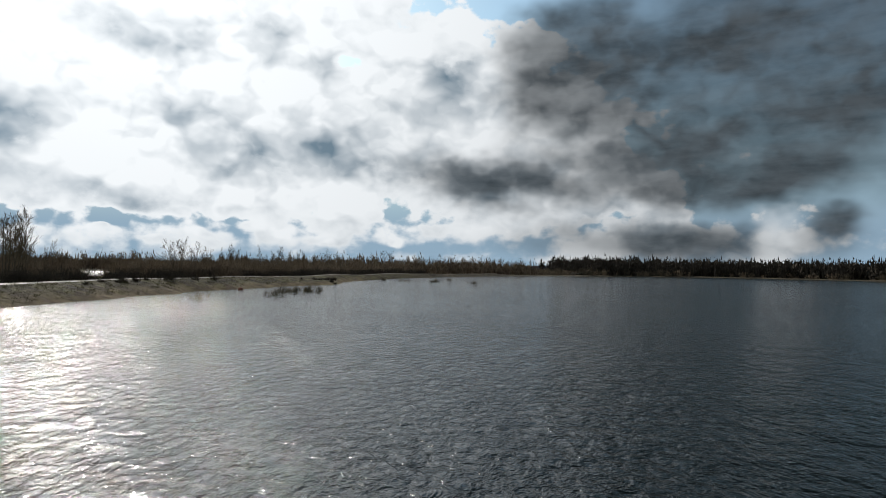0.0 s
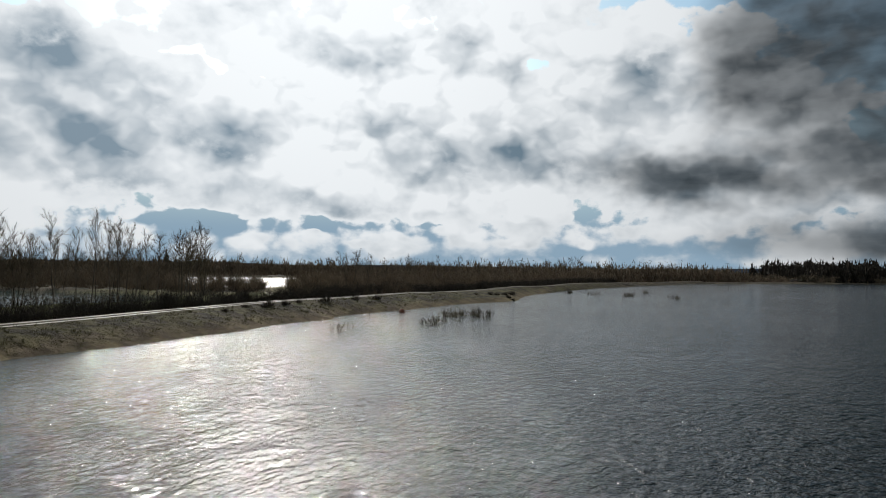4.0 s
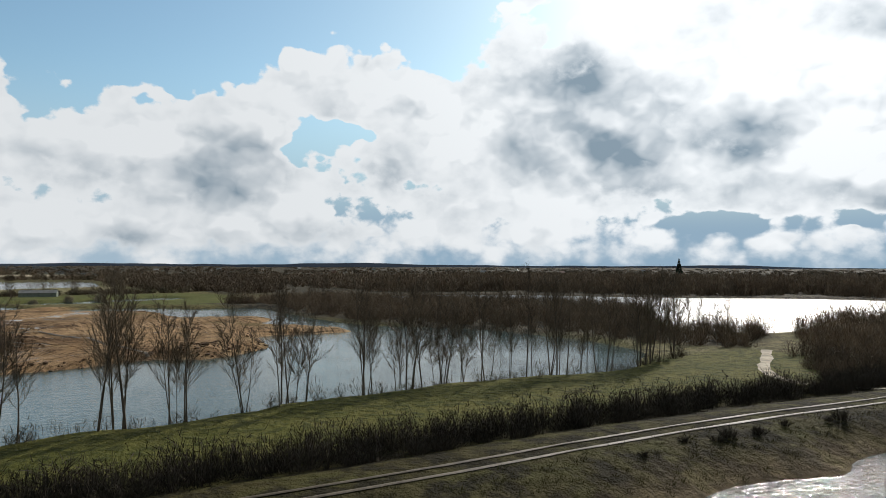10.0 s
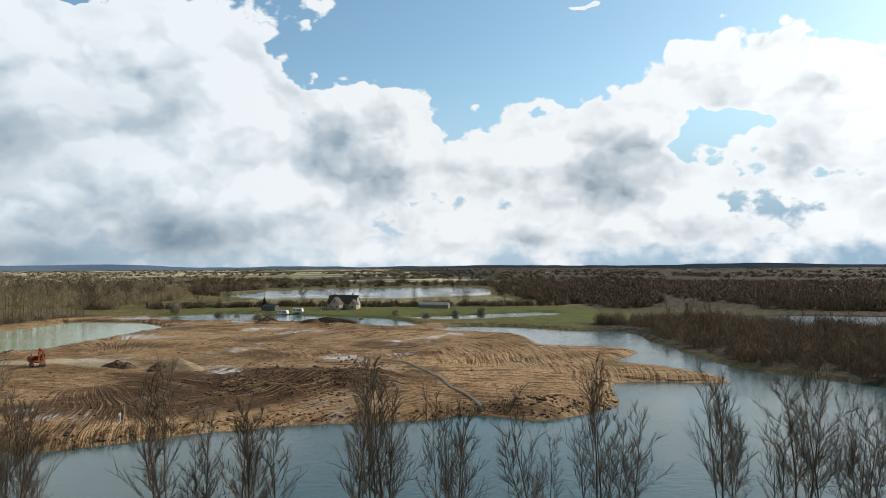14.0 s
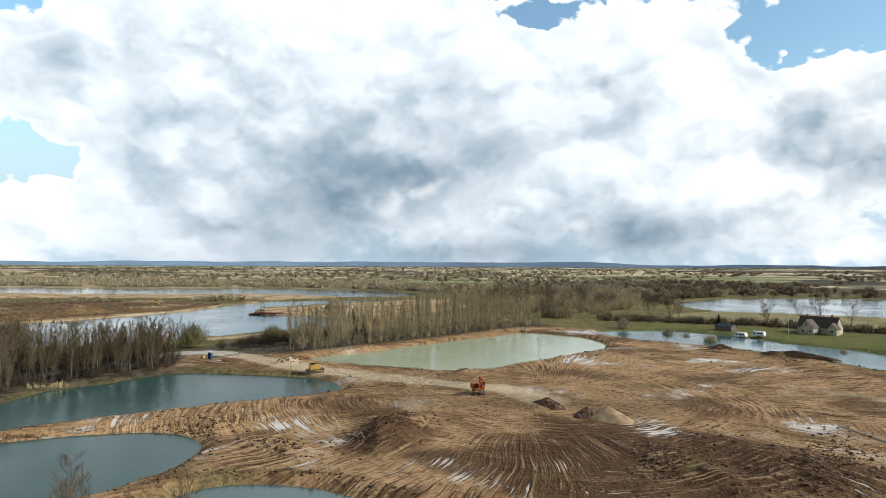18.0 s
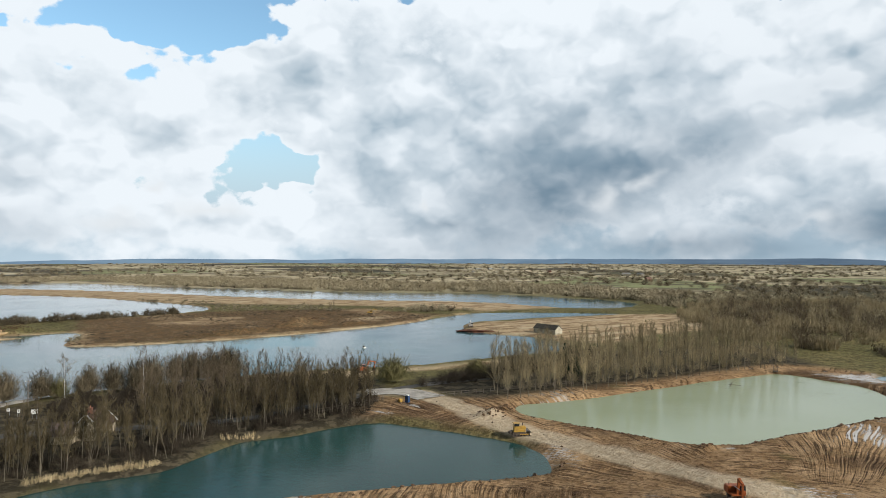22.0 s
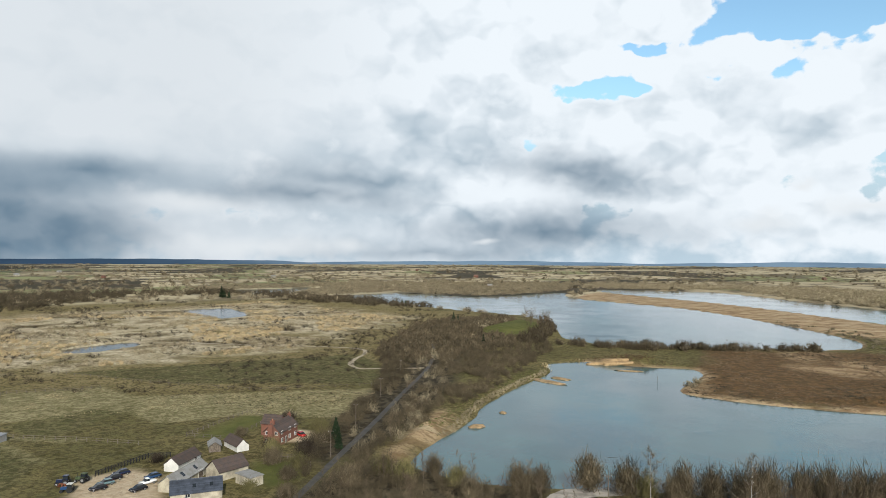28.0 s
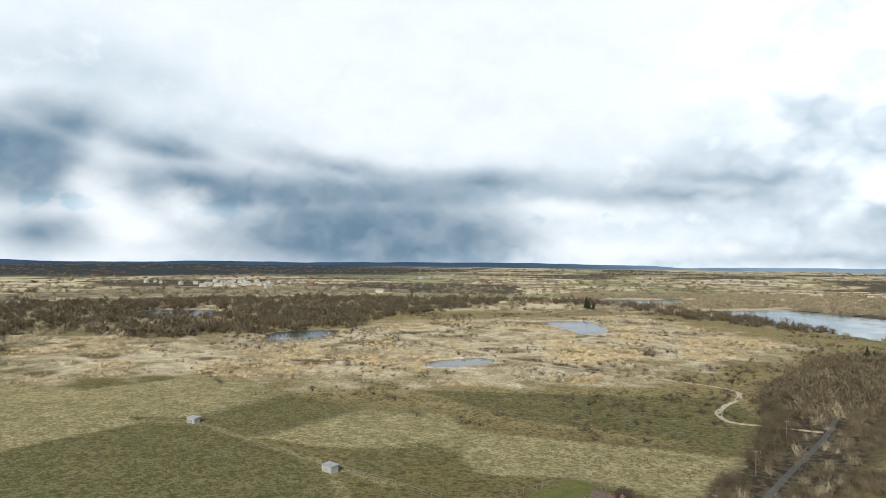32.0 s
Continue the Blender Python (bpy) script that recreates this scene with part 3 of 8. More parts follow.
PENINSULA = np.array([(-84, -286), (-108, -276), (-146, -272), (-204, -280), (-262, -296), (-300, -330), (-280, -400), (-190, -430), (-100, -415), (-96, -345)], float)
HEATH = np.array([(50, -235), (30, -420), (90, -600), (330, -700), (560, -420), (420, -190), (200, -170)], float)
MARSH = np.array([(110, -330), (120, -520), (330, -640), (410, -420), (380, -346), (378, -281), (395, -202), (480, -124), (274, -100), (264, -160), (207, -205), (150, -262)], float)
PADDOCK = np.array([(20, -150), (10, -230), (60, -240), (190, -190), (170, -130), (80, -100), (30, -120)], float)
TRACK = [(-50, -30), (-50, 20), (-49, 45), (-48.6, 55), (-47.6, 70), (-47.6, 84), (-46, 103), (-44, 125), (-42, 142), (-37, 160), (-30, 215), (-20, 281), (3, 335), (30, 420)]
# heaps: x, y, half length, half width, height, turn
HEAPS = [(-124, -17, 9, 5, 2.0, 40), (-133, -21, 6, 3.5, 1.4, 20), (-261, -8, 5, 2.5, 1.6, 70), (-258, 13, 11, 2.2, 1.5, 80), (-147, 38, 20, 7, 1.2, 75), (-140, 22, 16, 5, 0.9, 60), (-110, -44, 4, 6, 1.4, 0), (-176, -72, 1.8, 14, 1.0, 20), (-186, -46, 8, 1.6, 0.9, 10), (-162, -88, 4, 3, 1.2, 0), (-172, -94, 5, 2, 1.2, 30), (-126, 70, 3, 9, 0.7, 10), (-110, -26, 3, 8, 1.0, 20), (-62, -352, 20, 6, 4.5, 10), (-200, -310, 22, 8, 4.0, 20), (-160, -292, 30, 6, 2.0, 10), (-18, -195, 3.5, 20, 2.2, 5), (-260, -232, 5, 18, 1.5, 10), (-226, -300, 10, 4, 2.0, 0)]


def land(x, y):
    """The height of the ground, and the distance to the nearest shore."""
    x, y = np.asarray(x, float), np.asarray(y, float)
    shore = np.full(x.shape, 1e9)
    for loop in SHORES.values():
        shore = np.minimum(shore, outside(x, y, loop))
    wobble = ripple(x, y, 9.0, 3) * 1.1
    reach = np.hypot(x + 70, y)
    near = 1 - ease(reach, 250, 500)
    s = shore + wobble * near
    quarry = ease(-outside(x, y, QUARRY), -4, 4)
    bank = 1 - ease(np.abs(from_line(x, y, TRACK)), 2.5, 7.5)
    top = 0.75 + 0.35 * ripple(x, y, 40, 2) + 0.9 * bank + quarry * (0.2 + 0.25 * ripple(x, y, 5, 3) + 0.16 * ripple(x, y, 1.9, 2))
    ragged, lumpy = 0.25 * ripple(x, y, 3.0, 2), 1 + 0.35 * ripple(x, y, 2.5, 2) + 0.4 * np.abs(ripple(x, y, 1.7, 2))
    for hx, hy, hl, hw, hh, turned in HEAPS:
        c, sn = math.cos(radians(turned)), math.sin(radians(turned))
        u, v = ((x - hx) * c + (y - hy) * sn) / hl, ((y - hy) * c - (x - hx) * sn) / hw
        top = top + hh * np.clip(1.15 - np.sqrt(u * u + v * v) - ragged, 0, 1) * lumpy
    top = top + 5.0 * ease(-outside(x, y, HILL), -8, 22)
    far = ease(reach, 1200, 3800)
    top = top + far * (3 + 8 * ripple(x, y, 1500, 3))
    z = np.where(s > 0, np.minimum(s * 0.42, top), np.maximum(s * 0.45, -1.6))
    z = np.where((s > 0) & (s * 0.42 < top), s * 0.42 * (1 - 0.0), z)
    return z, shore


def axis(lo, hi, cell, growth, end_lo, end_hi):
    """Even steps from lo to hi, and growing ones beyond."""
    mid = list(np.arange(lo, hi + cell / 2, cell))
    for sign, end in ((-1, end_lo), (1, end_hi)):
        side, at, stepped = [], mid[0] if sign < 0 else mid[-1], cell
        while abs(at) < abs(end):
            stepped *= 1 + growth
            at += sign * stepped
            side.append(at)
        mid = side[::-1] + mid if sign < 0 else mid + side
    return np.array(mid)


def sheet(name, verts, faces, mat, kind="structure", smooth=True, label="", category=""):
    me = bpy.data.meshes.new(name)
    verts = np.asarray(verts, np.float32)
    faces = np.asarray(faces, np.int32)
    n, k = faces.shape
    me.vertices.add(len(verts))
    me.vertices.foreach_set("co", verts.ravel())
    me.loops.add(n * k)
    me.loops.foreach_set("vertex_index", faces.ravel())
    me.polygons.add(n)
    me.polygons.foreach_set("loop_start", np.arange(0, n * k, k, dtype=np.int32))
    me.update(calc_edges=True)
    me.polygons.foreach_set("use_smooth", np.full(n, smooth))
    me.materials.append(mat)
    me.validate()
    ob = new(name, me)
    return tagged(ob, label, category, "", kind) if kind or label else ob


def paint(me, name, rgba):
    a = me.color_attributes.new(name, "FLOAT_COLOR", "POINT")
    a.data.foreach_set("color", np.asarray(rgba, np.float32).ravel())


# ---- ground ----


def ground_material():
    m = bpy.data.materials.new("open_ground")
    m.use_nodes = True
    t = m.node_tree
    b = t.nodes["Principled BSDF"]
    at = t.nodes.new("ShaderNodeTexCoord").outputs["Object"]

    def cover_of(name):
        n = t.nodes.new("ShaderNodeAttribute")
        n.attribute_name = name
        s = t.nodes.new("ShaderNodeSeparateColor")
        link(t, n.outputs["Color"], s.inputs[0])
        return s.outputs[0], s.outputs[1], s.outputs[2], n.outputs["Alpha"]

    mud, grass, heath, sand = cover_of("cover_a")
    marsh, wood, lawn, farland = cover_of("cover_b")
    straw, damp, yard, wild = cover_of("cover_c")
    n40, n6, n2, n1, n02 = fbm(t, at, 0.025, 4.0), fbm(t, at, 0.16, 4.0), fbm(t, at, 0.4, 4.0, 0.65), fbm(t, at, 0.9, 4.0, 0.6), fbm(t, at, 5.0, 3.0, 0.6)
    # rough pasture, tussocky
    c = mix(t, step(t, n40, 0.35, 0.65), (0.13, 0.115, 0.045), (0.19, 0.155, 0.07))
    c = mix(t, step(t, n6, 0.4, 0.7, 0.0, 0.7), c, (0.125, 0.12, 0.05))
    c = mix(t, step(t, n1, 0.48, 0.57, 0.0, 0.6), c, (0.055, 0.048, 0.024))
    c = mix(t, step(t, n02, 0.5, 0.75, 0.0, 0.5), c, (0.16, 0.14, 0.075))
    c = mix(t, step(t, n2, 0.52, 0.58, 0.0, 0.6), c, (0.042, 0.036, 0.014))
    # far fields, a patchwork
    vor = t.nodes.new("ShaderNodeTexVoronoi")
    vor.inputs["Scale"].default_value = 0.0042
    link(t, vec(t, "MULTIPLY_ADD", vec(t, "SUBTRACT", fbm(t, at, 0.003, 2.0, colour=True), (0.5, 0.5, 0.5)), (300.0, 300.0, 0.0), vec(t, "MULTIPLY", at, (1.0, 0.6, 0.0))), vor.inputs["Vector"])
    vs = t.nodes.new("ShaderNodeSeparateColor")
    link(t, vor.outputs["Color"], vs.inputs[0])
    patch = mix(t, step(t, vs.outputs[0], 0.66, 0.7), (0.38, 0.325, 0.21), (0.22, 0.23, 0.115))
    patch = mix(t, step(t, vs.outputs[1], 0.62, 0.66), patch, (0.055, 0.05, 0.034))
    patch = mix(t, step(t, vs.outputs[2], 0.8, 0.84), patch, (0.45, 0.39, 0.26))
    patch = mix(t, step(t, fbm(t, at, 0.012, 5.0, 0.65), 0.47, 0.57, 0.0, 0.8), patch, (0.085, 0.07, 0.05))
    # On far land, wild paints haze and cloud shade into the colour.
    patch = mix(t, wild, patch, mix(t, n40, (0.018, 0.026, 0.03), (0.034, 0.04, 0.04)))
    c = mix(t, farland, c, patch)
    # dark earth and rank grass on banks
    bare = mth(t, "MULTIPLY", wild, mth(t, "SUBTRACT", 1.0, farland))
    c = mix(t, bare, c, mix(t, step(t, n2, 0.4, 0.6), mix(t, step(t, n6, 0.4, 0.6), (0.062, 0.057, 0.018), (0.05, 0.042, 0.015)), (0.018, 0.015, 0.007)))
    # heath: dark sedge and dead stalks
    h = mix(t, step(t, n6, 0.38, 0.62), (0.17, 0.14, 0.06), (0.24, 0.2, 0.095))
    h = mix(t, step(t, n1, 0.47, 0.57, 0.0, 0.75), h, (0.05, 0.04, 0.02))
    h = mix(t, step(t, n2, 0.52, 0.58, 0.0, 0.7), h, (0.25, 0.2, 0.1))
    h = mix(t, mth(t, "MULTIPLY", bare, 0.8), h, mix(t, step(t, n2, 0.42, 0.58), (0.15, 0.085, 0.042), (0.06, 0.036, 0.02)))
    c = mix(t, heath, c, h)
    # marsh: bleached reed and sedge
    r = mix(t, step(t, n6, 0.36, 0.62), (0.56, 0.49, 0.35), (0.4, 0.345, 0.23))
    r = mix(t, step(t, n40, 0.52, 0.66), r, (0.12, 0.095, 0.05))
    r = mix(t, step(t, n1, 0.47, 0.6, 0.0, 0.6), r, (0.13, 0.1, 0.05))
    c = mix(t, mth(t, "MULTIPLY", marsh, step(t, n40, 0.3, 0.5)), c, r)
    # green meadow and mown lawn
    g = mix(t, step(t, n6, 0.35, 0.65), (0.088, 0.09, 0.022), (0.12, 0.112, 0.03))
    g = mix(t, step(t, n1, 0.47, 0.6, 0.0, 0.7), g, (0.036, 0.04, 0.012))
    c = mix(t, grass, c, g)
    l = mix(t, step(t, n6, 0.35, 0.65), (0.085, 0.095, 0.03), (0.12, 0.12, 0.04))
    c = mix(t, lawn, c, l)
    pl = mix(t, step(t, n6, 0.36, 0.62), (0.31, 0.275, 0.155), (0.23, 0.205, 0.11))
    pl = mix(t, step(t, n1, 0.48, 0.56, 0.0, 0.7), pl, (0.11, 0.098, 0.04))
    pl = mix(t, step(t, n2, 0.52, 0.57, 0.0, 0.6), pl, (0.12, 0.105, 0.045))
    c = mix(t, straw, c, pl)
    gd = mix(t, step(t, n6, 0.36, 0.62), (0.125, 0.12, 0.052), (0.16, 0.14, 0.068))
    gd = mix(t, step(t, n1, 0.48, 0.56, 0.0, 0.65), gd, (0.048, 0.05, 0.018))
    gd = mix(t, step(t, n2, 0.52, 0.57, 0.0, 0.55), gd, (0.055, 0.052, 0.022))
    c = mix(t, damp, c, gd)
    # woodland floor
    c = mix(t, wood, c, mix(t, step(t, n2, 0.45, 0.56), (0.035, 0.03, 0.02), (0.085, 0.07, 0.046)))
    # quarry mud: wheel tracks that fan from the heaps and sweep round them, wet streaks and drying crust
    off = vec(t, "SUBTRACT", vec(t, "MULTIPLY_ADD", vec(t, "SUBTRACT", fbm(t, at, 0.03, 2.0, colour=True), (0.5, 0.5, 0.5)), (7.0, 7.0, 0.0), at), (-166.0, -14.0, 0.0))
    so = t.nodes.new("ShaderNodeSeparateXYZ")
    link(t, off, so.inputs[0])
    bearing, radius = mth(t, "ARCTAN2", so.outputs[1], so.outputs[0]), vec(t, "LENGTH", vec(t, "MULTIPLY", off, (1.0, 1.0, 0.0)))

    def tracks(u, v):
        cb = t.nodes.new("ShaderNodeCombineXYZ")
        link(t, u, cb.inputs[0])
        link(t, v, cb.inputs[1])
        return cb.outputs[0]

    fan = fbm(t, tracks(mth(t, "MULTIPLY", bearing, 95.0), mth(t, "MULTIPLY", radius, 0.07)), 1.0, 4.0, 0.62)
    sweep = fbm(t, tracks(mth(t, "MULTIPLY", radius, 1.5), mth(t, "MULTIPLY", bearing, 4.0)), 1.0, 4.0, 0.62)
    which = step(t, fbm(t, at, 0.022, 2.0), 0.44, 0.56)
    rut = mth(t, "ADD", mth(t, "MULTIPLY", fan, which), mth(t, "MULTIPLY", sweep, mth(t, "SUBTRACT", 1.0, which)))
    d = mix(t, step(t, n40, 0.36, 0.62), (0.38, 0.245, 0.127), (0.22, 0.134, 0.066))
    d = mix(t, step(t, n6, 0.42, 0.7, 0.0, 0.7), d, (0.42, 0.285, 0.16))
    d = mix(t, step(t, fbm(t, at, 0.035, 3.0), 0.52, 0.62, 0.0, 0.7), d, (0.06, 0.032, 0.016))
    d = mix(t, mth(t, "MULTIPLY", wild, 0.9), d, (0.05, 0.026, 0.013))
    worked = step(t, fbm(t, at, 0.045, 3.0, 0.6), 0.36, 0.58, 0.4, 1.0)
    d = mix(t, mth(t, "MULTIPLY", worked, step(t, rut, 0.5, 0.41, 0.0, 0.9)), d, (0.032, 0.017, 0.008))
    d = mix(t, mth(t, "MULTIPLY", worked, step(t, rut, 0.54, 0.62, 0.0, 0.6)), d, (0.44, 0.3, 0.175))
    d = mix(t, step(t, n1, 0.52, 0.6, 0.0, 0.5), d, (0.05, 0.028, 0.014))
    d = mix(t, step(t, n02, 0.5, 0.7, 0.0, 0.5), d, (0.29, 0.19, 0.11))
    d = mix(t, step(t, fbm(t, at, 0.05, 4.0, 0.6), 0.6, 0.7, 0.0, 0.5), d, (0.13, 0.11, 0.045))
    pools = mth(t, "ADD", mth(t, "MULTIPLY", fbm(t, at, 0.04, 3.0, 0.6), 0.55), mth(t, "MULTIPLY", mth(t, "SUBTRACT", 1.0, rut), 0.45))
    wet = mth(t, "MULTIPLY", mud, step(t, pools, 0.575, 0.588))
    # Puddles: milky mud water, sky reflection partly painted into the pale base.
    d = mix(t, mth(t, "MULTIPLY", wet, 0.85), d, (0.46, 0.4, 0.33))
    c = mix(t, mud, c, d)
    s = mix(t, step(t, n6, 0.35, 0.65), (0.46, 0.345, 0.21), (0.37, 0.27, 0.16))
    s = mix(t, step(t, n1, 0.5, 0.6, 0.0, 0.5), s, (0.16, 0.11, 0.06))
    s = mix(t, step(t, fbm(t, vec(t, "MULTIPLY", at, (1.0, 2.2, 1.0)), 0.07, 5.0, 0.65), 0.47, 0.56, 0.0, 0.75), s, (0.17, 0.105, 0.055))
    s = mix(t, step(t, fbm(t, vec(t, "MULTIPLY", at, (0.5, 1.6, 1.0)), 0.05, 4.0, 0.6), 0.55, 0.62, 0.0, 0.8), s, (0.46, 0.37, 0.24))
    c = mix(t, sand, c, s)
    yd = mix(t, step(t, n1, 0.35, 0.65), (0.5, 0.41, 0.29), (0.42, 0.33, 0.22))
    c = mix(t, yard, c, yd)
    link(t, c, b.inputs["Base Color"])
    link(t, step(t, wet, 0.0, 1.0, 0.88, 0.1), b.inputs["Roughness"])
    link(t, step(t, wet, 0.0, 1.0, 0.05, 0.5), b.inputs["Specular IOR Level"])
    n = t.nodes.new("ShaderNodeBump")
    n.inputs["Strength"].default_value, n.inputs["Distance"].default_value = 1.0, 0.6
    hgt = mth(t, "ADD", mth(t, "MULTIPLY", n1, 1.2), mth(t, "MULTIPLY", n02, 0.35))
    hgt = mth(t, "ADD", hgt, mth(t, "MULTIPLY", mth(t, "MULTIPLY", mud, mth(t, "MULTIPLY", rut, worked)), 2.0))
    link(t, mth(t, "MULTIPLY", hgt, step(t, wet, 0.0, 1.0, 1.0, 0.06)), n.inputs["Height"])
    link(t, n.outputs[0], b.inputs["Normal"])
    return m


xs, ys = axis(-270, 20, 2.0, 0.03, -4050, 4050), axis(-200, 150, 2.0, 0.03, -4050, 4050)
# a finer mesh over the quarry and its heaps, and over the paddocks
xs = np.unique(np.concatenate([xs, np.arange(-190, -90, 1.05), np.arange(20, 260, 2.6)]))
ys = np.unique(np.concatenate([ys, np.arange(-100, 80, 1.05), np.arange(-330, -200, 2.6)]))
gx, gy = np.meshgrid(xs, ys)
gx, gy = gx.ravel(), gy.ravel()
gz, gshore = land(gx, gy)
idx = np.arange(len(gx)).reshape(len(ys), len(xs))
quads = np.stack([idx[:-1, :-1], idx[:-1, 1:], idx[1:, 1:], idx[1:, :-1]], -1).reshape(-1, 4)
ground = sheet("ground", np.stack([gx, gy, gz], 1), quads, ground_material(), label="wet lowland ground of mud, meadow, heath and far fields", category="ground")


def within(loop, soft=4.0, ragged=3.0):
    return ease(-outside(gx, gy, loop) + ragged * ripple(gx, gy, 12, 2), -soft, soft)


c_mud = within(QUARRY)
c_grass = within(MEADOW, 2, 1)
c_lawn = np.maximum(within(LAWN, 3, 1), within(HILL, 6, 3))
c_sand = np.max([within(p, 5, 6) for p in SAND], 0)
c_sand = np.maximum(c_sand * (1 - 0.85 * within(PENINSULA, 6, 6)), 0.75 * within(PENINSULA, 6, 6) * ease(ripple(gx, gy, 30, 2), 0.25, 0.6))
c_sand = np.maximum(c_sand, 0.9 * (1 - ease(gshore + 3 * ripple(gx, gy, 14, 2), 1.5, 7.0)) * within(PENINSULA, 6, 2) * (gy > -340))
c_sand = np.maximum(c_sand, (1 - ease(gshore, 0.6, 2.2)) * (gx < -42) * (gy < -150) * (gx > -280))
strand = (1 - ease(gshore, 0.8, 3.2)) * (np.abs(gx + 36) < 12) * (gy > 0) * (gy < 260)
c_heath = np.maximum(within(HEATH, 20, 15), within(PENINSULA, 6, 6))
c_marsh = within(MARSH, 25, 30)
reach_ = np.hypot(gx + 70, gy)
c_wood = np.max([within(np.array(p, float), 4, 3) for p in (
    [(-57, -86), (-78, -88), (-92, -85), (-104, -98), (-140, -100), (-150, -118), (-158, -136), (-152, -158), (-128, -169), (-100, -167), (-60, -158), (-12, -172), (-8, -140), (-14, -124)],
    [(-262, 100), (-165, 115), (-112, 142), (-84, 150), (-96, 180), (-160, 212), (-284, 150)],
    [(-12, -200), (-4, -262), (16, -360), (40, -380), (50, -345), (26, -262), (14, -215), (4, -165), (-8, -160)],
    [(-168, -100), (-220, -95), (-300, -88), (-335, -130), (-262, -154), (-166, -138)],
    [(-63, 150), (-33, 290), (-20, 340), (-58, 290), (-100, 215)])], 0)
northern = 1 - ease(np.degrees(np.arctan2(-(gx + 70), gy)) % 360, 84, 100) * (1 - ease(np.degrees(np.arctan2(-(gx + 70), gy)) % 360, 300, 310))
c_wood = np.maximum(c_wood, northern * ease(reach_, 250, 330) * (gy > 120))
PALE_FIELDS = ([(250, -94), (241, -123), (246, -186), (187, -186), (167, -142), (186, -121)], [(139, -196), (117, -216), (90, -206), (81, -187), (111, -158), (129, -150)], [(96, -208), (21, -252), (12, -215), (13, -205), (43, -197), (60, -180), (80, -190)], [(-374, -80), (-440, -64), (-455, 3), (-448, 30), (-487, 81), (-400, 95), (-374, 100)], [(170, -125), (160, -84), (240, -60), (300, -90), (246, -122)])
DARK_FIELDS = ([(155, -80), (170, -127), (159, -139), (94, -151), (60, -140), (40, -110), (90, -70)], [(184, -187), (142, -196), (130, -149), (163, -141)], [(99, -163), (93, -189), (82, -189), (76, -161), (84, -157)], [(158, -235), (68, -328), (28, -288), (25, -262), (99, -232)])
GREENS = ([(40, -171), (42, -199), (31, -195), (29, -173)], [(7, -150), (11, -158), (1, -162), (-5, -152), (-3, -143)], [(99, -165), (93, -187), (84, -187), (78, -163)])
YARDS = ([(30, -122), (40, -134), (35, -144), (25, -142), (14, -130), (16, -122)], [(14, -176), (20, -188), (8, -190), (3, -180)])
c_straw = np.max([within(np.array(p, float), 1.5, 0.6) for p in PALE_FIELDS], 0)
for edge in ([(172, -127), (157, -141), (94, -152), (67, -158)], [(162, -141), (186, -186), (243, -184)], [(129, -148), (140, -195), (118, -215)], [(60, -140), (94, -152)]):
    c_straw = np.maximum(c_straw, 0.8 * (1 - ease(from_line(gx, gy, edge), 0.8, 2.6)))
c_damp = np.max([within(np.array(p, float), 1.5, 0.6) for p in DARK_FIELDS], 0)
c_yard = np.max([within(np.array(p, float), 1.0, 0.5) for p in YARDS], 0)
c_lawn = np.maximum(c_lawn, np.max([within(np.array(p, float), 1.5, 0.4) for p in GREENS], 0))
# Far land off the sunny bearings is darkened: backlight and cloud shade painted in.
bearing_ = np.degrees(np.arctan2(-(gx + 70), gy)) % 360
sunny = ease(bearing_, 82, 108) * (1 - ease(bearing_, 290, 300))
c_far_shade = ease(reach_ + 500 * ripple(gx, gy, 700, 2) - 2600 * sunny + 1700 * (1 - sunny), 2300, 3000)
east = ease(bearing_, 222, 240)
c_far_shade = np.maximum(c_far_shade, east * ease(reach_ + 300 * ripple(gx, gy, 400, 2), 1750, 2150))
DUG = ([(-152, -6), (-158, 22), (-154, 44), (-146, 52), (-136, 36), (-122, 30), (-114, 18), (-118, -8), (-136, 0)], [(-118, -22), (-133, -24), (-131, -14), (-122, -10), (-114, -14)])
c_dug = np.max([within(np.array(p, float), 2.5, 3) for p in DUG], 0)
c_dug = np.max([c_dug, (1 - ease(np.abs(from_line(gx, gy, TRACK)), 10.0, 15.0)) * (1 - c_grass), within(PENINSULA, 8, 8)], 0)
HAUL = [(-152, -127), (-161, -120), (-160, -97), (-158, -80), (-161, -62), (-165, -40), (-168, -22), (-163, -11)]
haul = 1 - ease(from_line(gx, gy, HAUL) + 1.2 * ripple(gx, gy, 6, 2), 2.8, 5.0)
reach_ = np.hypot(gx + 70, gy)
c_far = ease(reach_, 520, 900)
c_sand = c_sand * (1 - c_wood)
c_yard = np.maximum(c_yard, 0.85 * haul)
paint(ground.data, "cover_a", np.stack([c_mud, c_grass, c_heath, np.maximum(c_sand, 0.25 * strand)], 1))
paint(ground.data, "cover_c", np.stack([c_straw, c_damp, c_yard, np.maximum(c_far_shade, c_dug)], 1))
paint(ground.data, "cover_b", np.stack([c_marsh, c_wood, c_lawn, c_far], 1))


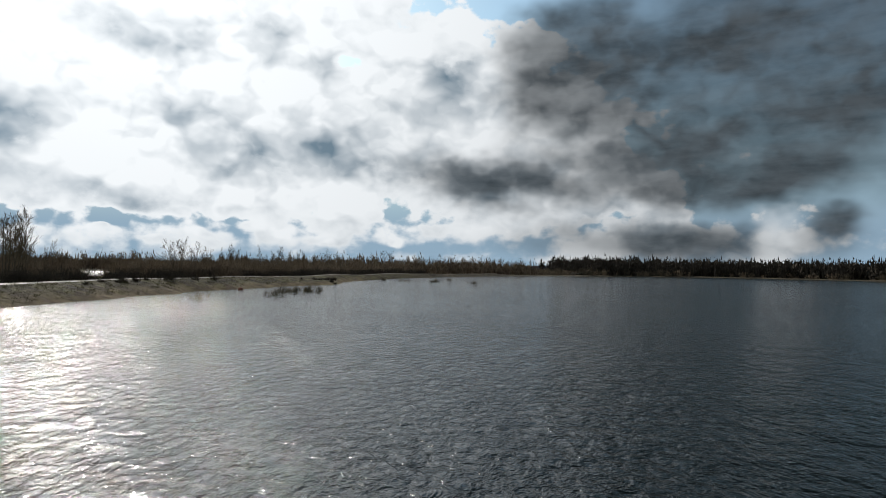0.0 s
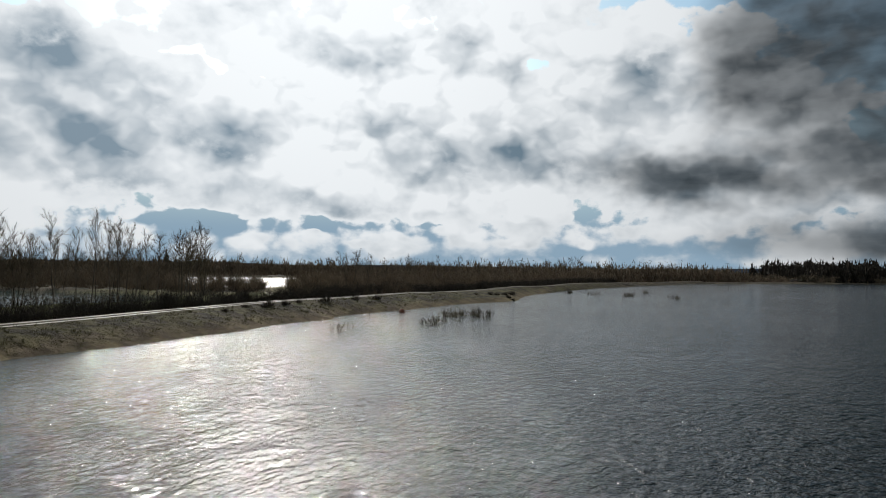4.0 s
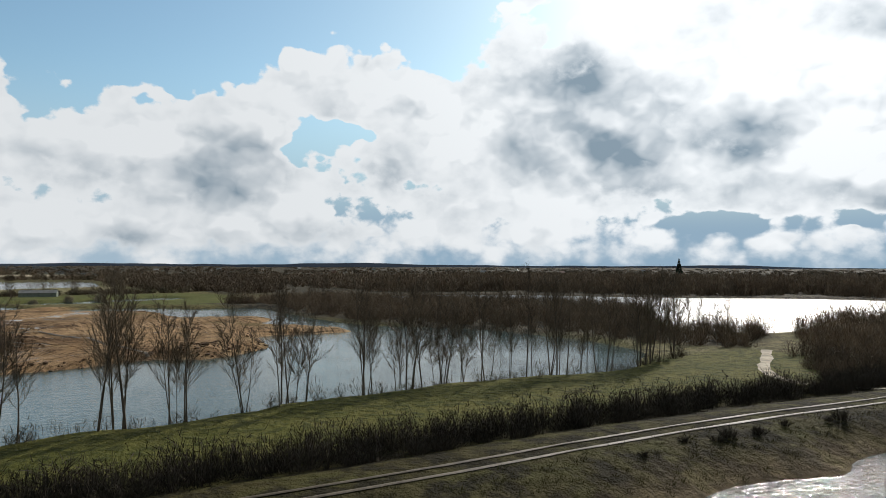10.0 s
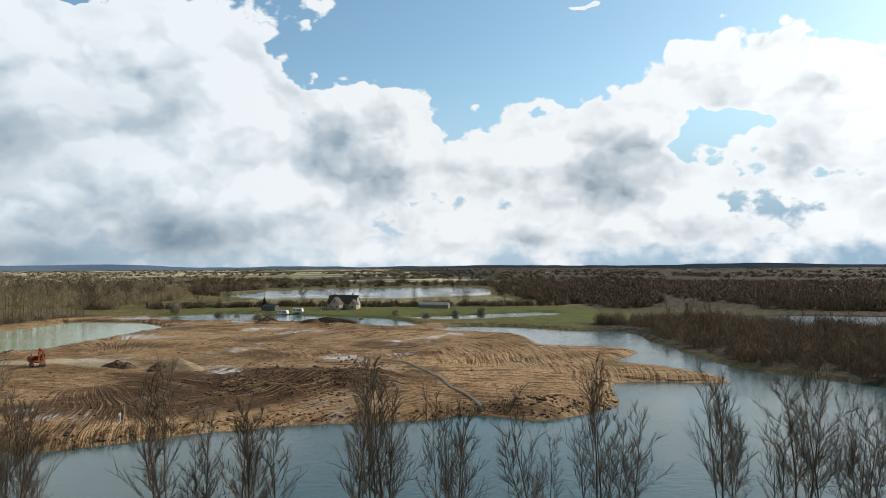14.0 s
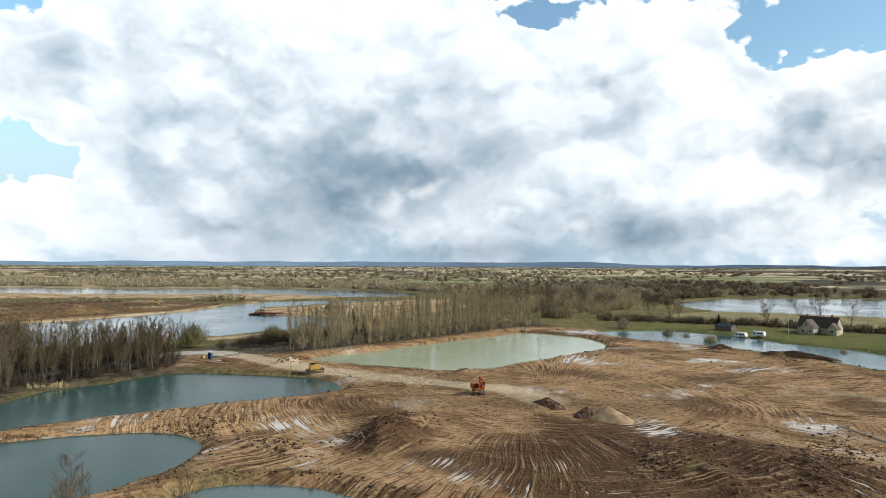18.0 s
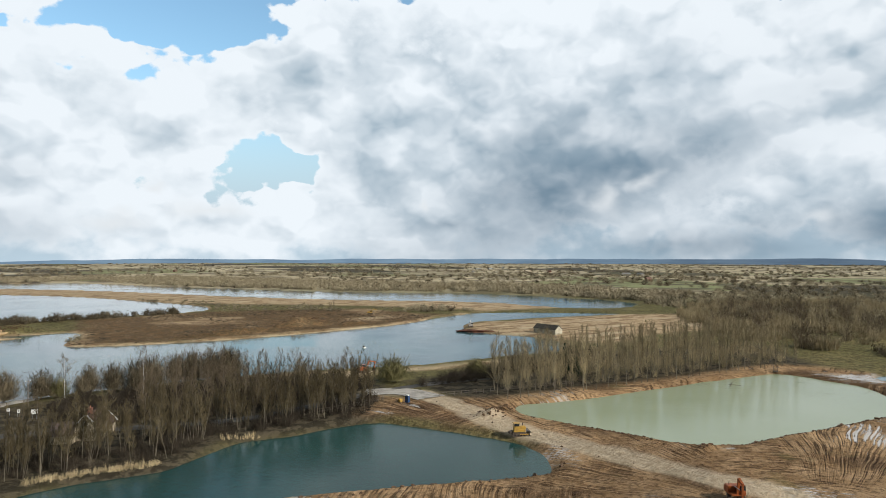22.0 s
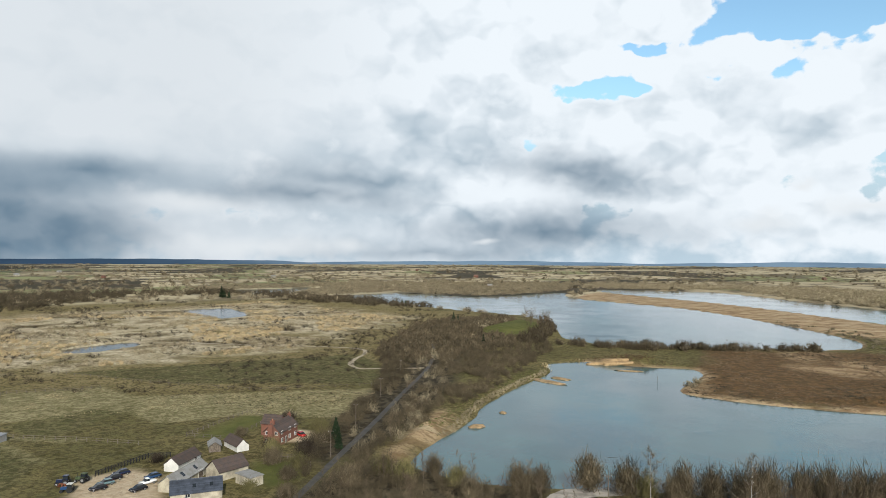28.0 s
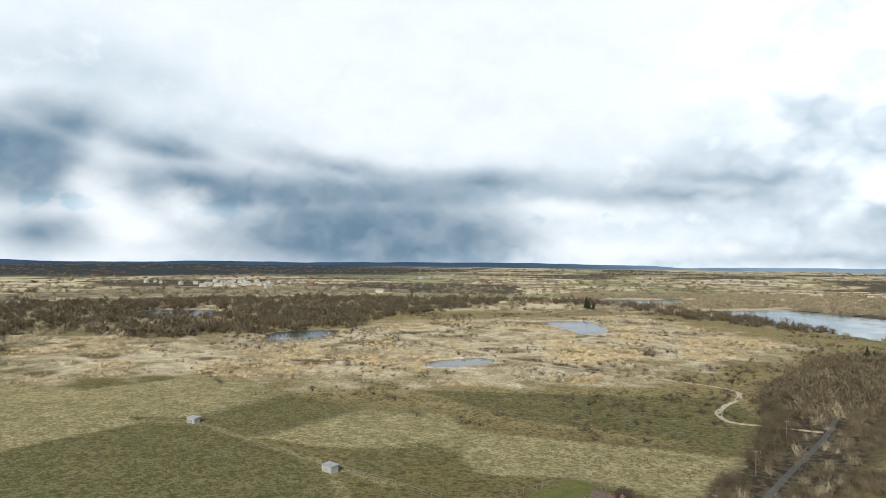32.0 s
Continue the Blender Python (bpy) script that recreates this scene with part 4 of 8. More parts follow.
def lake_sheet(name, mat, loop):
    """A water surface that runs under its banks."""
    bm = bmesh.new()
    a, b = np.roll(loop, 1, 0), np.roll(loop, -1, 0)
    along = b - a
    area = 0.5 * np.sum(loop[:, 0] * b[:, 1] - b[:, 0] * loop[:, 1])
    side = np.stack([along[:, 1], -along[:, 0]], 1) * (1 if area > 0 else -1)
    side /= np.linalg.norm(side, axis=1)[:, None] + 1e-9
    if name == "water_quarry_pond":
        # the spit stands up through one plain sheet
        vs = [bm.verts.new((x, y, -0.02)) for x, y in ((-157.5, -103.5), (-50, -103.5), (-50, -24.5), (-157.5, -24.5))]
        area = 1.0
    else:
        vs = [bm.verts.new((x, y, 0.0)) for x, y in loop + 2.2 * side]
    f = bm.faces.new(vs)
    if f.normal.z < 0 or area < 0:
        f.normal_flip()
    bmesh.ops.triangulate(bm, faces=[f], quad_method="BEAUTY", ngon_method="EAR_CLIP")
    me = bpy.data.meshes.new(name)
    bm.to_mesh(me)
    bm.free()
    me.materials.append(mat)
    return tagged(new(name, me), WATER_LABELS.get(mat.name, ""), "lake", "", "structure")


WATER_LABELS = {"silver_marsh_water": "still silver water in a marsh pool", "open_lake_water": "dark wind-rippled lake water under the sky", "teal_quarry_water": "teal quarry water between muddy banks", "dark_teal_water": "dark teal water in a quarry pond", "glinting_lake_water": "open lake water glinting against the sun", "milky_green_water": "still milky green settling water in a pit", "blue_lake_water": "rippled blue lake water that mirrors the clouds"}
for lake, (mat_, _) in LAKES.items():
    lake_sheet("water_" + lake, mat_, SHORES[lake])


def haze_tinted_hills():
    """A ring of hills at the end of the land, glowing in painted haze blue."""
    m = bpy.data.materials.new("haze_tinted_hills")
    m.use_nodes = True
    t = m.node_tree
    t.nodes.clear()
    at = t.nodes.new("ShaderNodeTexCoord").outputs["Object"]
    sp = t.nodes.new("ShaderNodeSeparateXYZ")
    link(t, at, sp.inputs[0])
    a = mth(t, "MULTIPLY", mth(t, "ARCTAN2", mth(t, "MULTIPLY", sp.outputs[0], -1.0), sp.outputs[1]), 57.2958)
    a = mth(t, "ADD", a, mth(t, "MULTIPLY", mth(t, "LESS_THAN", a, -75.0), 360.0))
    # Haze colour is painted by bearing and given off as emission.
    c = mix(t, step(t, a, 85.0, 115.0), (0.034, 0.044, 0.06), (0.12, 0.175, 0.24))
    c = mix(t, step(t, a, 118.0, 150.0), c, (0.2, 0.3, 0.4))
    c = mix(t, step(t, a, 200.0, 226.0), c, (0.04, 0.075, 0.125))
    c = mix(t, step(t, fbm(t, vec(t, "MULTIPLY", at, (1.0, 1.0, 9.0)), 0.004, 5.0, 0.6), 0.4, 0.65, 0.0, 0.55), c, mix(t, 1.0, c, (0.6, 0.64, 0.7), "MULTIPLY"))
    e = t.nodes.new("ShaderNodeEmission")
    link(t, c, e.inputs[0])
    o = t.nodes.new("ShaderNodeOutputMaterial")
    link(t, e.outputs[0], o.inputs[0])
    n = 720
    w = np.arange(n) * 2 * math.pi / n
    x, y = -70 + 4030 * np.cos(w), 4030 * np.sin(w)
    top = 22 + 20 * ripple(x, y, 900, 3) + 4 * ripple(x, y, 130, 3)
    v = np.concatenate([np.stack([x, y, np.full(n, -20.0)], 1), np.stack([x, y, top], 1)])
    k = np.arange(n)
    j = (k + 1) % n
    return sheet("backdrop", v, np.stack([k, j, j + n, k + n], 1), m, label="distant hills along the horizon, haze blue painted in as glow", category="hills")


haze_tinted_hills()

# ---- vegetation ----
rng = np.random.RandomState(11)


def twig_material(name, colour, second, vary=0.25):
    """Bare bark: tone differs from twig to twig and from plant to plant."""
    m = bpy.data.materials.new(name)
    m.use_nodes = True
    t = m.node_tree
    b = t.nodes["Principled BSDF"]
    geo, info = t.nodes.new("ShaderNodeNewGeometry"), t.nodes.new("ShaderNodeObjectInfo")
    at = t.nodes.new("ShaderNodeTexCoord").outputs["Object"]
    c = mix(t, geo.outputs["Random Per Island"], (*colour, 1.0), (*second, 1.0))
    c = mix(t, step(t, fbm(t, at, 0.06, 2.0), 0.35, 0.65, 0.0, 0.5), c, tuple(0.55 * v for v in colour))
    c = mix(t, step(t, fbm(t, at, 0.3, 1.0), 0.42, 0.58, 0.0, 0.55), c, tuple(0.45 * v for v in colour))
    c = mix(t, 1.0, c, mth(t, "MULTIPLY_ADD", info.outputs["Random"], 2 * vary, 1.0 - vary), "MULTIPLY")
    link(t, c, b.inputs["Base Color"])
    b.inputs["Roughness"].default_value, b.inputs["Specular IOR Level"].default_value = 0.9, 0.15
    return m


M_BARK = twig_material("dark_bark", (0.1, 0.08, 0.058), (0.14, 0.11, 0.08))
M_TWIG = twig_material("brown_twigs", (0.11, 0.085, 0.055), (0.2, 0.155, 0.1))
M_PALE_TWIG = twig_material("straw_twigs", (0.31, 0.25, 0.145), (0.43, 0.355, 0.215))
M_SCRUB = twig_material("brown_scrub", (0.08, 0.064, 0.04), (0.17, 0.138, 0.085))
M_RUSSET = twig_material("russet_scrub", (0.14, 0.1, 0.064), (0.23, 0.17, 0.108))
M_DARK_SCRUB = twig_material("dark_scrub", (0.034, 0.027, 0.019), (0.085, 0.068, 0.047))
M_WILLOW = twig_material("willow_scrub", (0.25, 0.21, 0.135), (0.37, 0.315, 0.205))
M_REED = twig_material("bleached_reed", (0.38, 0.3, 0.17), (0.5, 0.4, 0.24))
M_EVERGREEN = twig_material("evergreen_needles", (0.018, 0.034, 0.016), (0.035, 0.055, 0.024))
M_TUSSOCK = twig_material("dead_grass", (0.095, 0.08, 0.03), (0.06, 0.056, 0.022))
M_TAN_BARK = twig_material("tan_bark", (0.12, 0.1, 0.07), (0.22, 0.19, 0.14))
M_TAN_TWIG = twig_material("tan_twigs", (0.085, 0.066, 0.036), (0.17, 0.135, 0.072))
M_ALDER_TWIG = twig_material("alder_twigs", (0.13, 0.098, 0.066), (0.23, 0.18, 0.12))
M_GREENISH = twig_material("olive_scrub", (0.13, 0.125, 0.05), (0.2, 0.17, 0.08))


def tube(verts, faces, points, radii, sides):
    """A tapered branch along points."""
    first = len(verts)
    for k, (p, r) in enumerate(zip(points, radii)):
        d = points[min(k + 1, len(points) - 1)] - points[max(k - 1, 0)]
        d = d / (np.linalg.norm(d) + 1e-9)
        a = np.cross(d, (0.31, 0.77, 0.11))
        a /= np.linalg.norm(a) + 1e-9
        b = np.cross(d, a)
        for s in range(sides):
            w = 2 * math.pi * s / sides
            verts.append(p + r * (math.cos(w) * a + math.sin(w) * b))
    for k in range(len(points) - 1):
        for s in range(sides):
            i, j = first + k * sides + s, first + k * sides + (s + 1) % sides
            faces.append((i, j, j + sides))
            faces.append((i, j + sides, i + sides))


def limb(r, start, way, length, bend, lift, n):
    pts, at, d = [start], start.copy(), way / np.linalg.norm(way)
    for _ in range(n):
        d = d + bend * r.randn(3) + np.array((0, 0, lift))
        d /= np.linalg.norm(d)
        at = at + d * length / n
        pts.append(at)
    return np.array(pts)


def bare_tree_meshes(seed, height, stems=1, spread=0.35, limbs=14, forks=6, twigs=7, first=0.25, girth=0.012, lift=0.08, splay=0.12, twig=0.035, rise=(0.7, 1.5), fine=(0.05, 0.12), wild=0.7):
    """A leafless tree: the trunk with its limbs, and the crown of forks and twigs."""
    r = np.random.RandomState(seed)
    tv, tf, cv, cf = [], [], [], []
    for s in range(stems):
        h = height * (1 if s == 0 else r.uniform(0.7, 0.98))
        a = r.uniform(0, 6.28)
        way = np.array((splay * math.cos(a) * (stems > 1), splay * math.sin(a) * (stems > 1), 1.0))
        base = np.array((0.35 * math.cos(a), 0.35 * math.sin(a), -0.3)) * (1 if stems > 1 else 0) + np.array((0, 0, -0.3 if stems == 1 else 0))
        spine = limb(r, base, way, h + 0.3, 0.03, 0.02, 9)
        rad = girth * h * np.linspace(1, 0.12, 10) * (0.75 if stems > 1 else 1)
        tube(tv, tf, spine, rad, 6)
        for k in range(max(4, limbs // (1 if stems == 1 else 2))):
            f = first + (0.97 - first) * (k + r.rand()) / max(4, limbs // (1 if stems == 1 else 2))
            i = min(int(f * 9), 8)
            p = spine[i] + (spine[i + 1] - spine[i]) * (f * 9 - i)
            a = k * 2.4 + r.uniform(-0.6, 0.6)
            way = np.array((math.cos(a), math.sin(a), r.uniform(*rise)))
            length = h * spread * (1.15 - 0.75 * f) * r.uniform(0.7, 1.15)
            arm = limb(r, p, way, length, 0.12, lift, 4)
            ra = max(0.018, girth * h * 0.33 * (1.1 - f))
            tube(tv, tf, arm, np.linspace(ra, ra * 0.25, 5), 4)
            for q in range(forks):
                g = 0.2 + 0.8 * (q + r.rand()) / forks
                j = min(int(g * 4), 3)
                fp = arm[j] + (arm[j + 1] - arm[j]) * (g * 4 - j)
                fw = (arm[j + 1] - arm[j]) / (np.linalg.norm(arm[j + 1] - arm[j]) + 1e-9) + wild * 0.9 * r.randn(3) + np.array((0, 0, 0.3))
                fork = limb(r, fp, fw, length * r.uniform(0.3, 0.5), 0.15, lift, 1)
                tube(cv, cf, fork, (0.022, 0.007), 3)
                for _ in range(twigs):
                    e = r.rand()
                    tp = fork[0] + (fork[1] - fork[0]) * e
                    tw = (fork[1] - fork[0]) / (np.linalg.norm(fork[1] - fork[0]) + 1e-9) + wild * r.randn(3) + np.array((0, 0, 0.35))
                    tw /= np.linalg.norm(tw)
                    side = np.cross(tw, r.randn(3))
                    side /= np.linalg.norm(side) + 1e-9
                    n = len(cv)
                    cv += [tp - side * twig / 2, tp + side * twig / 2, tp + tw * height * r.uniform(*fine)]
                    cf.append((n, n + 1, n + 2))
    return (tv, tf), (cv, cf)


def raw_mesh(name, verts, faces, mat, smooth=False):
    me = bpy.data.meshes.new(name)
    verts, faces = np.asarray(verts, np.float32), np.asarray(faces, np.int32)
    n, k = faces.shape
    me.vertices.add(len(verts))
    me.vertices.foreach_set("co", verts.ravel())
    me.loops.add(n * k)
    me.loops.foreach_set("vertex_index", faces.ravel())
    me.polygons.add(n)
    me.polygons.foreach_set("loop_start", np.arange(0, n * k, k, dtype=np.int32))
    me.update(calc_edges=True)
    me.polygons.foreach_set("use_smooth", np.full(n, smooth))
    me.materials.append(mat)
    return me


TREE_MESHES = {}


def tree_kind(kind, seed, bark, twig_mat, **how):
    (tv, tf), (cv, cf) = bare_tree_meshes(seed, **how)
    TREE_MESHES.setdefault(kind, []).append((raw_mesh("trunk", tv, tf, bark, True), raw_mesh("crown", cv, cf, twig_mat), how["height"]))


for k in range(5):
    tree_kind("alder", 20 + k, M_BARK, M_ALDER_TWIG, height=12.0, stems=(1, 2, 1, 2, 1)[k], spread=0.3, limbs=(20, 28, 20, 28, 20)[k], forks=8, twigs=9, first=0.3, girth=0.009, lift=0.07, splay=0.13, twig=0.016, rise=(0.9, 2.0), fine=(0.03, 0.075), wild=0.5)
for k in range(4):
    tree_kind("poplar", 40 + k, M_TAN_BARK, M_PALE_TWIG, height=11.0, stems=1, spread=0.22, limbs=26, forks=6, twigs=9, first=0.18, girth=0.0075, lift=0.14, twig=0.018, rise=(1.6, 3.0), fine=(0.03, 0.07), wild=0.45)
for k in range(4):
    tree_kind("birch", 60 + k, M_BARK, M_TWIG, height=10.0, stems=(1, 2, 1, 3)[k], spread=0.26, limbs=18, forks=6, twigs=8, first=0.25, girth=0.0085, lift=0.1, splay=0.18, twig=0.018, rise=(1.0, 2.2), fine=(0.03, 0.08), wild=0.55)
for k in range(3):
    tree_kind("oak", 80 + k, M_BARK, M_TWIG, height=10.0, stems=2, spread=0.5, limbs=26, forks=8, twigs=9, first=0.12, girth=0.014, lift=0.05, splay=0.3, twig=0.035, fine=(0.04, 0.09))
for k in range(4):
    tree_kind("pond_tree", 64 + k, M_TAN_BARK, M_TAN_TWIG, height=10.0, stems=(2, 3, 2, 1)[k], spread=0.24, limbs=22, forks=7, twigs=12, first=0.22, girth=0.0085, lift=0.12, splay=0.16, twig=0.018, rise=(1.2, 2.4), fine=(0.03, 0.075), wild=0.5)
tree_kind("round_tree", 95, M_BARK, M_GREENISH, height=8.5, stems=3, spread=0.5, limbs=30, forks=9, twigs=9, first=0.08, girth=0.013, lift=0.03, splay=0.45, twig=0.09)
tree_kind("willow", 97, M_BARK, M_WILLOW, height=5.5, stems=2, spread=0.5, limbs=26, forks=8, twigs=9, first=0.15, girth=0.012, lift=-0.05, splay=0.3, twig=0.09)
tree_kind("birch_white", 98, material("white_birch_bark", (0.5, 0.48, 0.44), 0.7, mottle=0.5, size=0.4), M_TWIG, height=11.0, stems=1, spread=0.3, limbs=14, forks=5, twigs=6, first=0.3, girth=0.009, lift=0.03, twig=0.06)

TREE_TAGS = {
    "alder": ("bare_tree", "tall leafless alder with dark trunk by the water", "tree", "lakeside alders"),
    "poplar": ("poplar", "slender leafless young poplar with straw-coloured twigs", "tree", "poplar plantation"),
    "birch": ("woodland_tree", "thin leafless woodland tree with brown twigs", "tree", "woodland trees"),
    "pond_tree": ("pond_tree", "slim tan-stemmed leafless tree beside the pond", "tree", "pond-side trees"),
    "birch_white": ("silver_birch", "leafless silver birch with pale trunk", "tree", ""),
    "oak": ("broad_tree", "broad leafless tree with dense twiggy crown", "tree", "broad bare trees"),
    "round_tree": ("round_tree", "rounded olive-brown bare tree by the lane", "tree", ""),
    "willow": ("willow", "small golden-brown willow on the lawn by the pond", "tree", "lawn willows"),
}
planted = {}


def height_at(x, y):
    return float(land(np.array([x]), np.array([y]))[0][0])


def plant(kind, x, y, tall, seed=None, z=None):
    """One tree at (x, y): a trunk with its crown."""
    r = rng.randint(1 << 30) if seed is None else seed
    trunk, crown, high = TREE_MESHES[kind][r % len(TREE_MESHES[kind])]
    name, label, category, group = TREE_TAGS[kind]
    top = tagged(new(name), label, category, group)
    top.matrix_world = pose(x, y, (height_at(x, y) if z is None else z) - 0.05, rng.uniform(-4, 4), rng.uniform(-4, 4), rng.uniform(0, 360)) @ Matrix.Diagonal((*(tall / high * np.array((rng.uniform(0.85, 1.15),) * 2 + (1,))), 1))
    for nm, me in (("trunk", trunk), ("crown", crown)):
        new(nm, me).parent = top
    return top


def shrub_template(seed, spikes, width, spread=0.5, upright=False):
    """A twiggy bush of unit height: stems that fork into an uneven dome of short twigs; upright gives a tuft of blades."""
    r = np.random.RandomState(seed)
    a, d = r.uniform(0, 6.283, spikes), np.sqrt(r.rand(spikes))
    if upright:
        reach = spread * d
        top = np.sqrt(np.clip(1 - (0.85 * d) ** 2, 0.05, 1)) * r.uniform(0.62, 1.0, spikes)
        low = r.rand(spikes) * 0.45 * (r.rand(spikes) < 0.7)
        tip = np.stack([reach * np.cos(a), reach * np.sin(a), top], 1) + 0.07 * r.randn(spikes, 3) * (1, 1, 0.3)
        root = np.stack([0.55 * reach * np.cos(a), 0.55 * reach * np.sin(a), low * top], 1) + 0.05 * r.randn(spikes, 3) * (1, 1, 0)
    else:
        # a few boughs, each with its own cloud of twigs
        boughs = max(4, spikes // 9)
        ba, bc = r.uniform(0, 6.283, boughs), r.uniform(0.02, 1.0, boughs) ** 0.8
        bs = np.sqrt(1 - bc**2)
        far = r.uniform(0.55, 0.95, boughs)
        bough = np.stack([spread * bs * np.cos(ba), spread * bs * np.sin(ba), 0.12 + 0.78 * bc], 1) * far[:, None]
        which = r.randint(0, boughs, spikes)
        tip = bough[which] + 0.135 * r.randn(spikes, 3) * (1.0, 1.0, 0.9)
        way = bough[which] / (np.linalg.norm(bough[which], axis=1)[:, None] + 1e-9) * 0.7 + 0.5 * r.randn(spikes, 3) + np.array((0, 0, 0.5))
        way /= np.linalg.norm(way, axis=1)[:, None] + 1e-9
        root = tip - way * r.uniform(0.14, 0.36, spikes)[:, None]
        stem = r.rand(spikes) < 0.14
        foot = 0.12 * spread * r.randn(spikes, 3) * (1, 1, 0)
        root[stem], tip[stem] = foot[stem], bough[which][stem] * 1.05
        tip[:, 2] = np.maximum(tip[:, 2], 0.06)
        root[:, 2] = np.maximum(root[:, 2], 0.0)
    # twigs lie in sprays that face outwards
    out = np.stack([root[:, 0], root[:, 1], 0.6 * root[:, 2]], 1)
    out = out / (np.linalg.norm(out, axis=1)[:, None] + 1e-9) + (1.0 if upright else 0.33) * r.randn(spikes, 3)
    side = np.cross(tip - root, out)
    side /= np.linalg.norm(side, axis=1)[:, None] + 1e-9
    return np.stack([root - side * width / 2, root + side * width / 2, tip], 1).reshape(-1, 3)


def scatter(name, label, category, spots, heights, widths, mat, spikes=40, thin=0.05, kinds=9, seed=1, spread=0.5, sink=0.1, upright=False):
    """Many bushes as one mesh."""
    spots = np.asarray(spots, float)
    r = np.random.RandomState(seed)
    z, _ = land(spots[:, 0], spots[:, 1])
    every = []
    which = r.randint(0, kinds, len(spots))
    for k in range(kinds):
        some = which == k
        if not some.any():
            continue
        t = shrub_template(seed * 31 + k, spikes, thin, spread, upright)
        a = r.uniform(0, 6.283, some.sum())
        c, s = np.cos(a)[:, None], np.sin(a)[:, None]
        w, h = np.asarray(widths)[some][:, None], np.asarray(heights)[some][:, None]
        x = (t[None, :, 0] * c - t[None, :, 1] * s) * w + spots[some][:, 0:1]
        y = (t[None, :, 0] * s + t[None, :, 1] * c) * w + spots[some][:, 1:2]
        every.append(np.stack([x, y, t[None, :, 2] * h + z[some][:, None] - sink], -1).reshape(-1, 3))
    v = np.concatenate(every)
    me = raw_mesh(name, v, np.arange(len(v)).reshape(-1, 3), mat)
    return tagged(new(name, me), label, category, "", "stuff")


def spots_in(loop, gap, seed, clump=0.0, size=25.0, keep_off=0.8):
    """Places scattered in an outline, off the water."""
    r = np.random.RandomState(seed)
    loop = np.asarray(loop, float)
    lo, hi = loop.min(0), loop.max(0)
    n = int((hi[0] - lo[0]) * (hi[1] - lo[1]) / gap**2)
    p = lo + r.rand(n, 2) * (hi - lo)
    ok = outside(p[:, 0], p[:, 1], loop) < 0
    p = p[ok]
    if clump:
        p = p[ripple(p[:, 0] + 300 * seed, p[:, 1], size, 2) > clump - 0.5]
    _, shore = land(p[:, 0], p[:, 1])
    return p[shore > keep_off]


def spots_along(line, gap, wide, seed):
    r = np.random.RandomState(seed)
    out = []
    for (x0, y0), (x1, y1) in zip(line[:-1], line[1:]):
        n = max(1, int(math.hypot(x1 - x0, y1 - y0) / gap))
        k = (np.arange(n) + r.rand(n)) / n
        d = np.array((x1 - x0, y1 - y0)) / math.hypot(x1 - x0, y1 - y0)
        o = wide * r.uniform(-1, 1, n)
        out.append(np.stack([x0 + (x1 - x0) * k - d[1] * o, y0 + (y1 - y0) * k + d[0] * o], 1))
    return np.concatenate(out)


def brush(name, label, category, spots, tall, wide, mat, seed, **how):
    r = np.random.RandomState(seed + 500)
    k = r.uniform(0.6, 1.2, len(spots))
    return scatter(name, label, category, spots, tall * k, wide * k * r.uniform(0.8, 1.3, len(spots)), mat, seed=seed, **how)


# Lakeside trees between the meadow and the quarry lake.
SHORE_ROW = [(-74, -12), (-71, 10), (-72, 30), (-74.5, 42), (-75.5, 55), (-77.5, 66), (-79, 78), (-80, 88), (-79, 102), (-78, 118), (-84, 134)]
for k, (x, y) in enumerate(spots_along(SHORE_ROW, 5.0, 0.9, 3)):
    # clumps of stems from old stools, with gaps between them
    for q in range(rng.randint(2, 6)):
        plant("alder", x + 0.8 * rng.randn(), y + 1.1 * rng.randn(), rng.uniform(8.0, 13.0) * (0.75 if y < 12 else 1.0))
brush("lakeside_scrub", "thin brown brush at the foot of the lakeside trees", "scrub", spots_along(SHORE_ROW, 1.2, 2.0, 4), 2.6, 2.4, M_SCRUB, 4, spikes=80, thin=0.02)

# The clipped hedge beside the track.
HEDGE = [(-56, -30), (-56, 20), (-56.5, 60), (-55.5, 90), (-53.5, 120), (-50, 148), (-44, 168), (-37, 215), (-28, 275), (-10, 320)]
brush("hedge", "dark leafless thorn hedge beside the muddy track", "hedge", spots_along(HEDGE, 0.24, 2.4, 5), 3.0, 2.3, M_DARK_SCRUB, 5, spikes=150, thin=0.02, spread=0.6)
brush("hedge_saplings", "row of thin bare saplings on the hedge's meadow side", "saplings", spots_along([(x - 2.3, y) for x, y in HEDGE[:6]], 0.35, 0.7, 9), 1.7, 0.8, M_DARK_SCRUB, 9, spikes=9, thin=0.05, spread=0.4, upright=True)
brush("fallen_branches", "pile of dark cut branches on the meadow", "branches", spots_along([(-66, 92), (-67, 101)], 0.5, 1.2, 12), 0.7, 2.0, M_DARK_SCRUB, 12, spikes=50, thin=0.025)
NEAR_BANK = [(-43.5, 30), (-44, 60), (-43.5, 80), (-42.5, 100), (-39, 125), (-35, 150)]
brush("bank_tufts", "dark rush tufts on the grassy lake bank", "tuft", [(-43.8, 91), (-42.8, 103), (-43.6, 98), (-44.6, 87), (-42.6, 104.5), (-43.3, 94), (-43.9, 82), (-41.5, 112), (-40.5, 118), (-43.6, 89.5), (-29, 166), (-28, 170), (-30, 162), (-33, 155), (-31, 160), (-26.5, 158), (-25.5, 157)], 1.1, 1.6, M_DARK_SCRUB, 6, spikes=120, thin=0.04, spread=0.6, upright=True)
